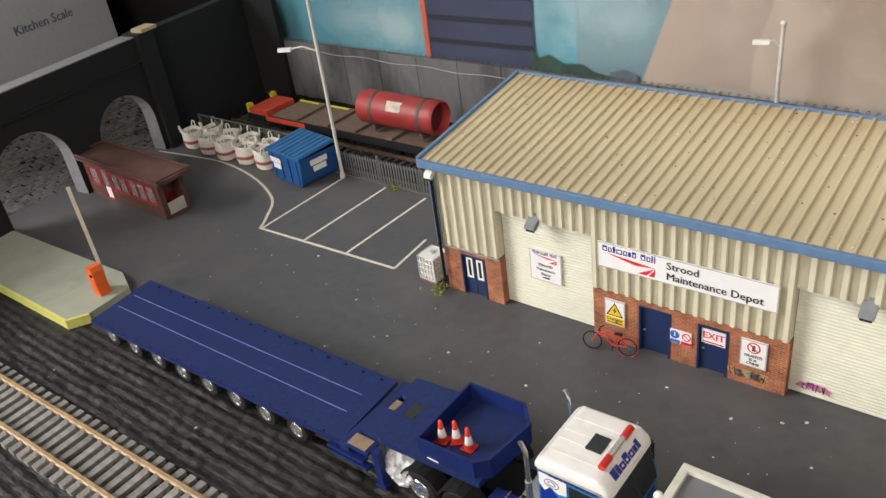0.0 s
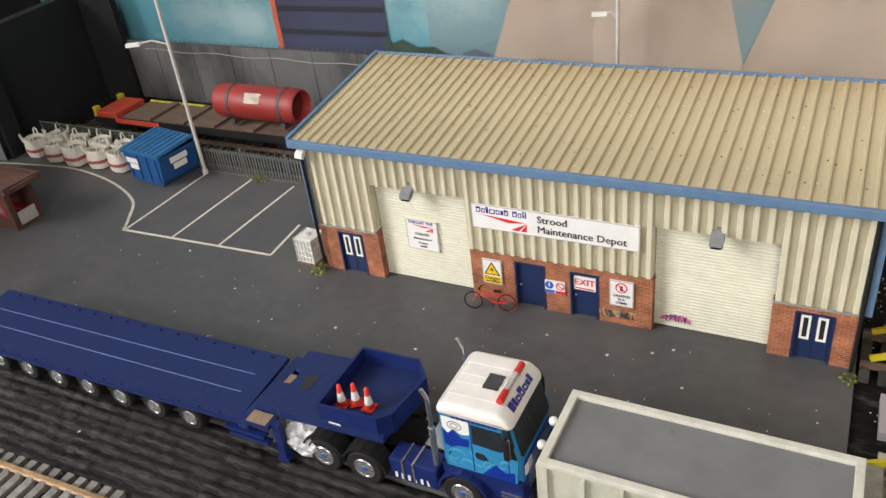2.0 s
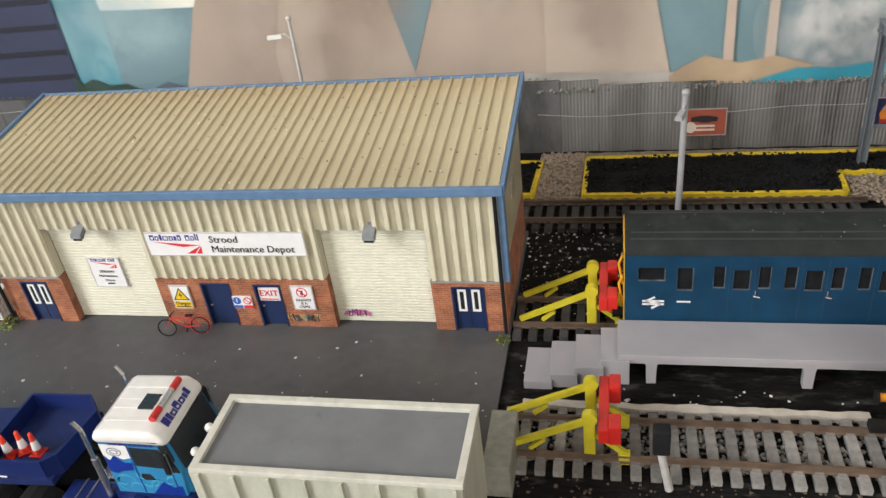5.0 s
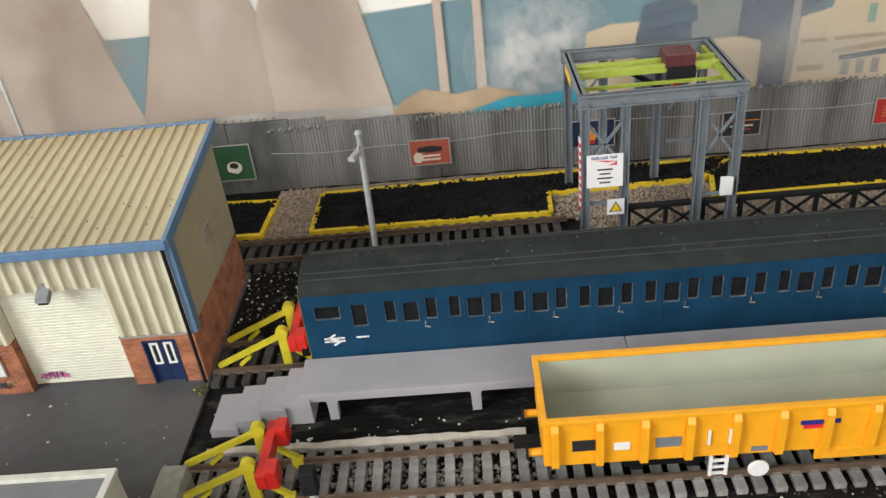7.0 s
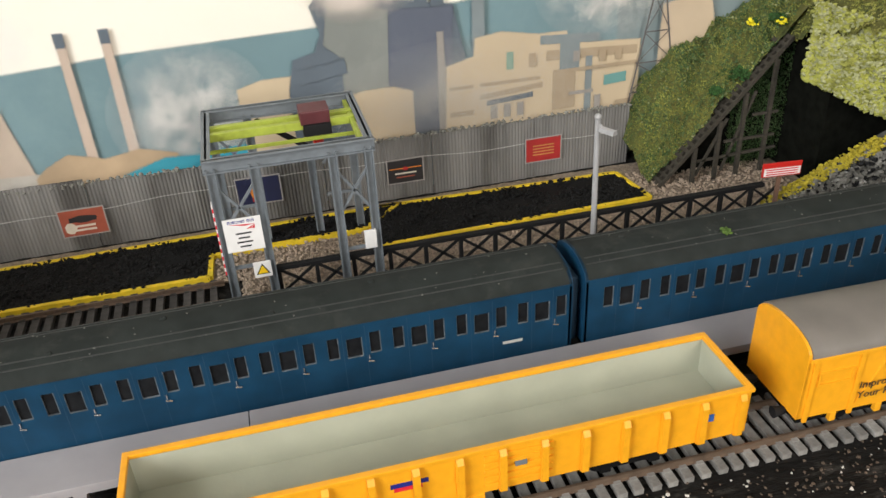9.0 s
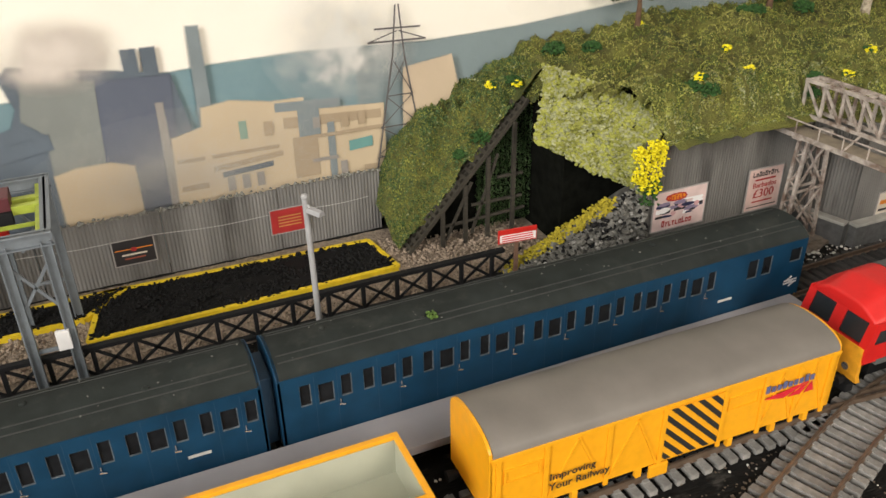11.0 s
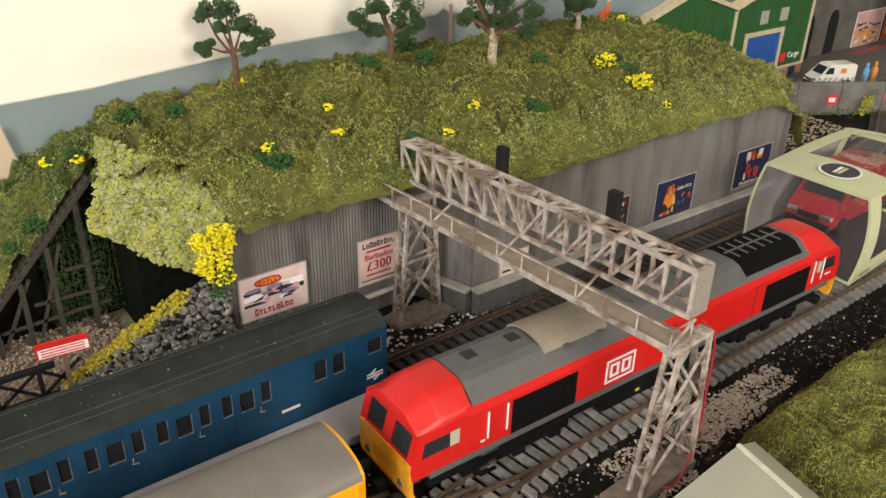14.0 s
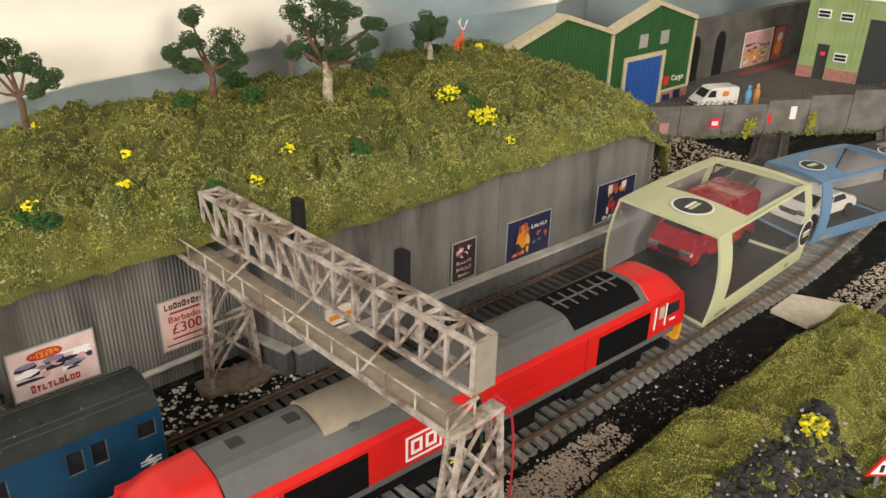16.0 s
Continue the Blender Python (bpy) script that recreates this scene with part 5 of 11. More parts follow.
def cone(x, y, z, rz):
    o = thing("traffic_cone", x, y, z, rz, "orange and white traffic cone in the trailer box", "traffic cone", "traffic cones")
    part("base", box(B(), -2.3, 2.3, -2.3, 2.3, 0, 0.8, 0.2), RED, o)
    oc = mat_cone
    part("lower_band", lathe(B(), [(1.75, 0.8), (1.5, 2.6)], 18), oc, o)
    part("white_band", lathe(B(), [(1.5, 2.6), (1.0, 6.2)], 18), SIGNWHITE, o, "white band")
    part("tip", lathe(B(), [(1.0, 6.2), (0.7, 9.0), (0.35, 9.6)], 18), oc, o)


mat_cone = mat("cone_red", (0.75, 0.06, 0.03), 0.45)
cone(5.2, 310.8, 21, 10)
cone(9.6, 313, 21, 40)
cone(15.2, 312.6, 21, 0)

lor = thing("lorry", label="white-roofed blue lorry tractor with chrome stacks", category="lorry")
CABLIGHT = mat("cab_light_blue", (0.03, 0.20, 0.40), 0.35, var=0.15, scale=90)
CX0, CX1, CY0, CY1 = 47.3, 74.6, 303.6, 330.6
part("chassis", box(B(), -2, 78, 309, 324, 5, 10), BLACK, lor)
part("fuel_tank", box(B(), 28, 46, 300.5, 309, 5, 14, 0.8), TRUCKBLUE, lor)
for x in (33, 37):
    part("tank_strap", box(B(), x, x + 0.7, 300.2, 309.2, 4.9, 14.3), CHROME, lor)
for i in range(6):
    part("tank_mark", (lambda b: (prism(b, [(30 + i * 2.4, 6), (30.9 + i * 2.4, 6), (30.9 + i * 2.4 - (0.6 if i % 2 else 0), 8.4), (30 + i * 2.4, 8.4)], 300.3, 300.45, 'y'), b)[1])(B()), SIGNWHITE, lor)
part("catwalk", box(B(), 37, 45.5, 310, 324, 13.5, 14.5, 0.2), CHROME, lor, "chequer plate catwalk")
low = B()
prism(low, [(CX0 + 3, 5.5), (CX1 - 1, 4.5), (CX1 + 0.6, 8), (CX1, 16), (CX0, 16), (CX0, 12)], CY0 - 0.3, CY1 + 0.3, 'y')
part("lower_cab", low, TRUCKBLUE, lor)
mid = B()
prism(mid, [(CX0, 16), (CX1, 16), (CX1 - 0.6, 27), (CX1 - 2.6, 37.4), (CX0, 37.4)], CY0, CY1, 'y')
bmesh.ops.bevel(mid, geom=[e for e in mid.edges if abs(e.verts[0].co.y - e.verts[1].co.y) < 0.01 and abs(e.verts[0].co.z - e.verts[1].co.z) > 5], offset=1.6, segments=4, affect='EDGES')
part("cab_side", mid, CABLIGHT, lor, "teal blue cab side with swirls")
swm = mat("cab_dark_swirl", (0.006, 0.028, 0.26), 0.35)
swl = mat("cab_pale_swirl", (0.07, 0.36, 0.56), 0.35)
SY = ((CY0 - 0.12, CY0 - 0.04), (CY1 + 0.04, CY1 + 0.12))


def cab_patch(name, pts, m, out=0.0, label=""):
    for ya, yb in SY:
        b = B()
        prism(b, [(CX0 + x, z) for x, z in pts], ya - (out if ya < 310 else 0), yb + (out if ya > 310 else 0), 'y')
        part(name, b, m, lor, label)


cab_patch("swirl", [(1.8, 33), (2.6, 31), (5, 32.6), (8, 29.5), (10.6, 29.8), (10.2, 26.4), (6.5, 26), (4, 24.6), (1.8, 25.6)], swm, 0, "deep blue swirl")
cab_patch("swirl", [(19, 22), (22, 19.5), (CX1 - CX0 - 2.2, 20.5), (CX1 - CX0 - 2.2, 16.2), (14, 16.2)], swm, 0, "deep blue swirl")
for cx, cz, r0, a0, a1 in ((6, 20.5, 3.4, 20, 250), (4.5, 21.2, 1.7, 90, 330), (9, 18.4, 2.2, 0, 190), (14.2, 22.4, 3.2, 200, 380), (17, 20, 2.4, 60, 230), (20.5, 24.6, 3.6, 190, 300), (13, 25.4, 2.6, 180, 290), (22.4, 22.6, 1.8, 30, 210)):
    sw = B()
    for k in range(9):
        a, c = radians(a0 + (a1 - a0) * k / 9), radians(a0 + (a1 - a0) * (k + 1) / 9)
        w_ = 0.12 + 0.32 * math.sin(math.pi * (k + 0.5) / 9)
        bar(sw, (CX0 + cx + r0 * math.cos(a), CY0 - 0.06, cz + r0 * math.sin(a)), (CX0 + cx + r0 * math.cos(c), CY0 - 0.06, cz + r0 * math.sin(c)), 0.1, w_ * 1.6)
    part("swirl", sw, swl, lor, "pale cyan swirl")
cab_patch("white_panel", [(1.7, 37.4), (1.7, 32.8), (3.4, 30.6), (5.4, 32.8), (8.2, 31.2), (11, 32), (11, 37.4)], SIGNWHITE, 0.05)
for r0 in (2.1, 1.1):
    crest_ring = B()
    for k in range(14):
        a, c = 2 * math.pi * k / 14, 2 * math.pi * (k + 1) / 14
        bar(crest_ring, (CX0 + 6 + r0 * 1.15 * math.cos(a), CY0 - 0.22, 34.4 + r0 * 0.8 * math.sin(a)), (CX0 + 6 + r0 * 1.15 * math.cos(c), CY0 - 0.22, 34.4 + r0 * 0.8 * math.sin(c)), 0.1, 0.28)
    part("crest", crest_ring, STEELGREY, lor)
for k in range(9):
    part("web_line", box(B(), CX0 + 5.2 + k * 1.75, CX0 + 6.4 + k * 1.75, CY0 - 0.3, CY0 - 0.18, 37.5, 38.3), INKNAVY, lor)
WIN = [(11.8, 28.8), (21.2, 28.2), (22.6, 30.5), (21.8, 36.4), (11.8, 36.6)]
for ya, yb in ((CY0 - 0.25, CY0 - 0.03), (CY1 + 0.03, CY1 + 0.25)):
    win = B()
    prism(win, [(CX0 + x, z) for x, z in WIN], ya, yb, 'y')
    part("side_window", win, GLASSDARK, lor, "dark side window")
cab_patch("low_window", [(12, 23.6), (12.6, 25.2), (15.4, 25), (16.6, 22.6), (13, 22.4)], GLASSDARK, 0.06)
part("door_seam", box(B(), CX0 + 11.1, CX0 + 11.35, CY0 - 0.16, CY0 - 0.03, 16.5, 37), swm, lor)
part("door_seam", box(B(), CX0 + 23.2, CX0 + 23.45, CY0 - 0.16, CY0 - 0.03, 16.5, 29), swm, lor)
ws = B()
for ya, yb, k in ((CY0 - 0.1, CY0 + 2.2, 1.2), (CY0 + 2.2, CY1 - 2.2, 0.0), (CY1 - 2.2, CY1 + 0.1, 1.2)):
    prism(ws, [(CX1 - 2.6 - k, 26.5), (CX1 + 0.25 - k, 26.5), (CX1 - 2.3 - k, 37.6), (CX1 - 4.6 - k * 0.6, 37.6)], ya, yb, 'y')
part("windscreen", ws, GLASSDARK, lor, "dark wrap-round windscreen")
part("grille", box(B(), CX1 - 0.3, CX1 + 0.25, CY0 + 3, CY1 - 3, 9.5, 23), swm, lor)
for i in range(6):
    part("grille_bar", box(B(), CX1 + 0.2, CX1 + 0.5, CY0 + 5, CY1 - 5, 10.5 + i * 2, 11.1 + i * 2), STEELGREY, lor)
part("front_mark", box(B(), CX1 + 0.2, CX1 + 0.45, CY0 + 2.5, CY0 + 8, 18, 22), SIGNWHITE, lor)
part("bumper", box(B(), CX1 - 6, CX1 + 1.2, CY0 - 0.5, CY1 + 0.5, 3.2, 8, 0.8), TRUCKBLUE, lor)
for y in (CY0 + 2.5, CY1 - 2.5):
    part("headlight", box(B(), CX1 + 0.9, CX1 + 1.5, y - 1.8, y + 1.8, 5, 7.2, 0.3), CHROME, lor, "clear headlight")
for z in (8.6, 10.4):
    part("step", box(B(), CX0 + 20, CX0 + 27, CY0 - 0.6, CY0 + 0.4, z, z + 0.5), CHROME, lor)
rf = B()
prism(rf, [(CX0 - 0.3, 37.2), (CX1 - 2.0, 37.2), (CX1 - 2.7, 40.2), (CX1 - 6, 43), (CX0 + 2, 42.4), (CX0 - 0.3, 40.4)], CY0 - 0.2, CY1 + 0.2, 'y')
bmesh.ops.bevel(rf, geom=rf.edges[:], offset=2.2, segments=4, affect='EDGES', profile=0.55)
part("cab_roof", rf, mat("cab_white", (0.72, 0.70, 0.67), 0.35, var=0.05), lor, "white moulded cab roof", smooth=True)
for y in (CY0 + 6, CY0 + 11.5, CY1 - 11.5, CY1 - 6):
    b = B()
    bar(b, (CX0 + 2.5, y, 42.2), (CX1 - 9, y, 42.8), 1.4, 0.6)
    part("roof_rib", b, bpy.data.materials["cab_white"], lor)
part("roof_hatch", box(B(), CX0 + 11.6, CX0 + 16.8, 313.8, 320.5, 42.5, 43.3, 0.15), GLASSDARK, lor)
lb = part("light_bar", rod(B(), (CX1 - 7.6, 310.5, 43.9), (CX1 - 7.6, 324, 43.9), 1.0, n=12), CHROME, lor, "light bar")
for y in (308.6, 322.0):
    part("beacon", rod(B(), (CX1 - 7.6, y, 43.9), (CX1 - 7.6, y + 5, 43.9), 1.15, n=12), RED, lb, "red beacon lens")
for i, (y0, w_, h_, hole) in enumerate(((-8.3, 1.9, 3.0, 0), (-6.1, 1.2, 2.8, 0), (-4.6, 1.9, 2.0, 1), (-2.4, 1.9, 3.0, 1), (-0.2, 1.9, 2.0, 1), (2.0, 1.2, 2.0, 0), (3.5, 1.2, 2.8, 0))):
    nm = holed(B(), y0 * 1.22, (y0 + w_) * 1.22, -1.4, -1.4 + h_, [((y0 + 0.5) * 1.22, (y0 + w_ - 0.5) * 1.22, -0.8, 0.0)] if hole else [], -0.05, 0.06)
    bmesh.ops.rotate(nm, cent=(0, 0, 0), matrix=Matrix.Rotation(radians(90), 3, 'Z'), verts=nm.verts)
    part("name_bar", nm, INKNAVY, lor, at=(CX1 - 4.2, 319, 41.75, 0, -43, 0))
for y in (CY0 - 1.6, CY1 + 1.6):
    part("exhaust_stack", pipe(B(), [(CX0 - 2.8, y + (2.2 if y < 310 else -2.2), 14), (CX0 - 2.8, y + (2.2 if y < 310 else -2.2), 30)], 1.15, 12), CHROME, lor, "chrome exhaust stack")
    part("stack_top", pipe(B(), [(CX0 - 2.8, y + (2.2 if y < 310 else -2.2), 29), (CX0 - 2.8, y + (2.2 if y < 310 else -2.2), 42), (CX0 - 4.6, y + (2.2 if y < 310 else -2.2), 45.5)], 0.75, 10), CHROME, lor)
    m = part("mirror", box(B(), CX1 - 4.2, CX1 - 2.4, y - 1.0, y + 0.7, 28, 36, 0.4), BLACK, lor, "black door mirror")
    part("mirror_arm", rod(B(), (CX1 - 2.6, y, 36.2), (CX1 - 2.6, y, 27.5), 0.3), STEELGREY, lor)
for y, f in ((301.8, -1), (328.5, 1)):
    for x in (2, 18.6):
        wheel(lor, x, y, 6.9, 6.9, 6, f)
    wheel(lor, 54.6, y - f * 1.8, 6.9, 6.9, 5.5, f)
    for x in (2, 18.6):
        g = B()
        for i in range(8):
            a0, a1 = math.pi * i / 8, math.pi * (i + 1) / 8
            bar(g, (x + 8.6 * math.cos(a0), y, 6.9 + 8.3 * math.sin(a0)), (x + 8.6 * math.cos(a1), y, 6.9 + 8.3 * math.sin(a1)), 6.4, 0.7)
        part("mudguard", g, BLACK, lor)
    g = B()
    for i in range(8):
        a0, a1 = math.pi * i / 8, math.pi * (i + 1) / 8
        bar(g, (54.6 + 8.5 * math.cos(a0), y - f * 1.6, 6.9 + 8.2 * math.sin(a0)), (54.6 + 8.5 * math.cos(a1), y - f * 1.6, 6.9 + 8.2 * math.sin(a1)), 5.4, 0.8)
    part("wheel_arch", g, TRUCKBLUE, lor)

# ---- open-topped container ----
CONTWHITE = mat("container_white", (0.50, 0.50, 0.42), 0.65, var=0.1, scale=70, stain=(0.28, 0.30, 0.20), stain_scale=45, stain_at=0.52, stain_mix=0.6, grain=(1, 1, 0.4))
CONTFILL = mat("grey_fill", (0.155, 0.16, 0.165), 0.8, var=0.12, scale=120, stain=(0.09, 0.09, 0.09), stain_scale=160, stain_at=0.62, stain_mix=0.5)
ct = thing("open_container", label="dirty white container filled level with grey material", category="container")
KX0, KX1, KY0, KY1, KZ = 84, 164.5, 296, 326.5, 38.4
part("floor", box(B(), KX0, KX1, KY0, KY1, 0, 2), CONTWHITE, ct)
for a in ((KX0, KX1, KY0, KY0 + 1.4), (KX0, KX1, KY1 - 1.4, KY1), (KX0, KX0 + 1.4, KY0 + 1.4, KY1 - 1.4), (KX1 - 1.4, KX1, KY0 + 1.4, KY1 - 1.4)):
    part("side_wall", box(B(), *a, 2, KZ - 1.8), CONTWHITE, ct)
rim = B()
box(rim, KX0 - 0.5, KX1 + 0.5, KY0 - 0.5, KY0 + 1.9, KZ - 1.8, KZ, 0.25)
box(rim, KX0 - 0.5, KX1 + 0.5, KY1 - 1.9, KY1 + 0.5, KZ - 1.8, KZ, 0.25)
box(rim, KX0 - 0.5, KX0 + 1.9, KY0 + 1.8, KY1 - 1.8, KZ - 1.75, KZ - 0.02, 0.25)
box(rim, KX1 - 1.9, KX1 + 0.5, KY0 + 1.8, KY1 - 1.8, KZ - 1.75, KZ - 0.02, 0.25)
part("top_rim", rim, mat("rim_white", (0.56, 0.55, 0.48), 0.6, var=0.1, stain=(0.3, 0.28, 0.22), stain_scale=120, stain_at=0.6), ct, "worn white top rim")
part("fill", box(B(), KX0 + 1.4, KX1 - 1.4, KY0 + 1.4, KY1 - 1.4, 30, KZ - 1.5), CONTFILL, ct, "level grey fill")
for i in range(8):
    x = KX0 + 2 + i * (KX1 - KX0 - 4) / 7
    part("side_post", box(B(), x - 0.6, x + 0.6, KY0 - 1.3, KY0, 1, KZ - 1.9, 0.15), CONTWHITE, ct)
for y in (KY0, 305, 317, KY1 - 1):
    part("end_post", box(B(), KX0 - 1.2, KX0, y, y + 1.2, 1, KZ - 1.9, 0.15), CONTWHITE, ct)
for y in (303, 313):
    part("lifting_eye", (lambda b: (bmesh.ops.create_uvsphere(b, u_segments=12, v_segments=8, radius=1.5, matrix=Matrix.Translation((KX0 - 1.8, y, KZ - 1.2))), b)[1])(B()), PLASTICWHITE, ct, "round white lifting eye", smooth=True)
part("door_latch", box(B(), KX0 + 6, KX0 + 8, KY0 - 2.4, KY0 - 1.2, 18, 26, 0.3), BLACK, ct)

blkc = thing("concrete_block", 168, 338, 0, 0, "grey weathered concrete block beside the track end", "block")
part("block", box(B(), -4.5, 4.5, -12, 14, -2, 12, 0.5), mat("pale_concrete", (0.23, 0.225, 0.19), 0.9, var=0.2), blkc)


# ---- platform, buffer stops ----
plat = thing("platform", label="low grey platform on square legs with steps at its end", category="platform", kind="structure")
for x0, x1 in ((206, 330), (330.3, 541), (541.4, 708)):
    part("deck_slab", box(B(), x0, x1, 381.5, 402.3, 10.6, 13, 0.2), PLATGREY, plat)
part("edge_beam", box(B(), 206, 708, 382.2, 383.8, 8.6, 10.6), PLATGREY, plat)
bm = B()
prism(bm, [(-2.8, 10.6), (-1.9, 7), (-1.7, -1), (1.7, -1), (1.9, 7), (2.8, 10.6)], -1.6, 1.6, 'y')
leg = part("leg", bm, PLATGREY, plat, at=(218, 384, 0))
for x in (272, 326, 380, 434, 488, 542, 596, 650, 702):
    again(leg, (x, 384, 0, 0, 0, 0), plat)
    again(leg, (x, 399, 0, 0, 0, 0), plat)
for i in range(4):
    x = 171.5 + i * 9.4
    part("step", box(B(), x, x + 10.5, 377 + i * 1.4, 397 + i * 1.2, -1, 2.6 + 2.6 * i, 0.2), PLATGREY, plat)
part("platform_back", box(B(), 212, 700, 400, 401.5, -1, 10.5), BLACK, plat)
strip = part("edge_strip", box(B(), 548, 640, 381.3, 382.4, 13.0, 13.5), mat("orange_strip", (0.60, 0.28, 0.02), 0.6), plat, "orange edge strip")


def buffer_stop(x, y):
    o = thing("buffer_stop", x, y, 0, 0, "yellow buffer stop with a red beam", "buffer stop", "buffer stops")
    for s in (-8.2, 8.2):
        b = B()
        bar(b, (-36, s, 4.4), (-9, s, 17.2), 1.6, 2.1)
        bar(b, (-27, s, 4.2), (-22, s, 8.5), 1.4, 1.4)
        part("raking_strut", b, BUFYEL, o)
        part("upright", box(B(), -9, -5.2, s - 1.1, s + 1.1, 1.5, 21, 0.5), BUFYEL, o)
        part("upright_cap", lathe(B(), [(2.5, s - 1.4), (2.5, s + 1.4)], 14, 'y', (-7, 0, 19.2)), BUFYEL, o)
        part("rear_strut", (lambda b: (bar(b, (-5, s, 12), (5, s, 3.4), 1.6, 1.9), b)[1])(B()), BUFYEL, o)
        part("foot", box(B(), 2, 6, s - 1.3, s + 1.3, -0.5, 4.4, 0.3), BUFYEL, o)
    part("beam", box(B(), -4.2, -0.8, -13, 13, 12.5, 18.5, 0.5), RED, o, "red buffer beam")
    for s in (-9.5, 9.5):
        part("buffer_pad", box(B(), -1, 3, s - 3.2, s + 3.2, 11.8, 19.8, 0.6), RED, o)
    part("cross_tie", rod(B(), (-7, -8, 6), (-7, 8, 6), 0.9), BUFYEL, o)
    return o


buffer_stop(204, 351)
buffer_stop(203, 421)
o = thing("signal_lamp", 222, 333, 0, 0, "dark signal lamp on a pale post beside the buffer stop", "signal")
part("post", rod(B(), (0, 0, -1), (-3.2, 0, 16), 1.4, 1.2, n=10), mat("pale_post", (0.45, 0.44, 0.42), 0.6), o)
part("lamp_head", box(B(), -5.6, -0.4, -2.2, 2.2, 16, 26, 0.6), BLACK, o)


# ---- blue electric unit ----
GLASSWIN = mat("window_glass", (0.012, 0.013, 0.015), 0.25, var=0.3, bump=0, spec=0.15)
# dark aluminium; its pale patches also draw the glints on the frames
ALU = mat("window_alu", (0.11, 0.13, 0.15), 0.42, 0.3, var=0.5, scale=200, stain=(0.5, 0.52, 0.54), stain_scale=160, stain_at=0.6, stain_mix=0.8)
UNDER = mat("underframe_black", (0.006, 0.006, 0.0065), 0.9, var=0.3, spec=0.1)


mat_strip = mat("roof_strip_grey", (0.026, 0.029, 0.028), 0.8, var=0.3)


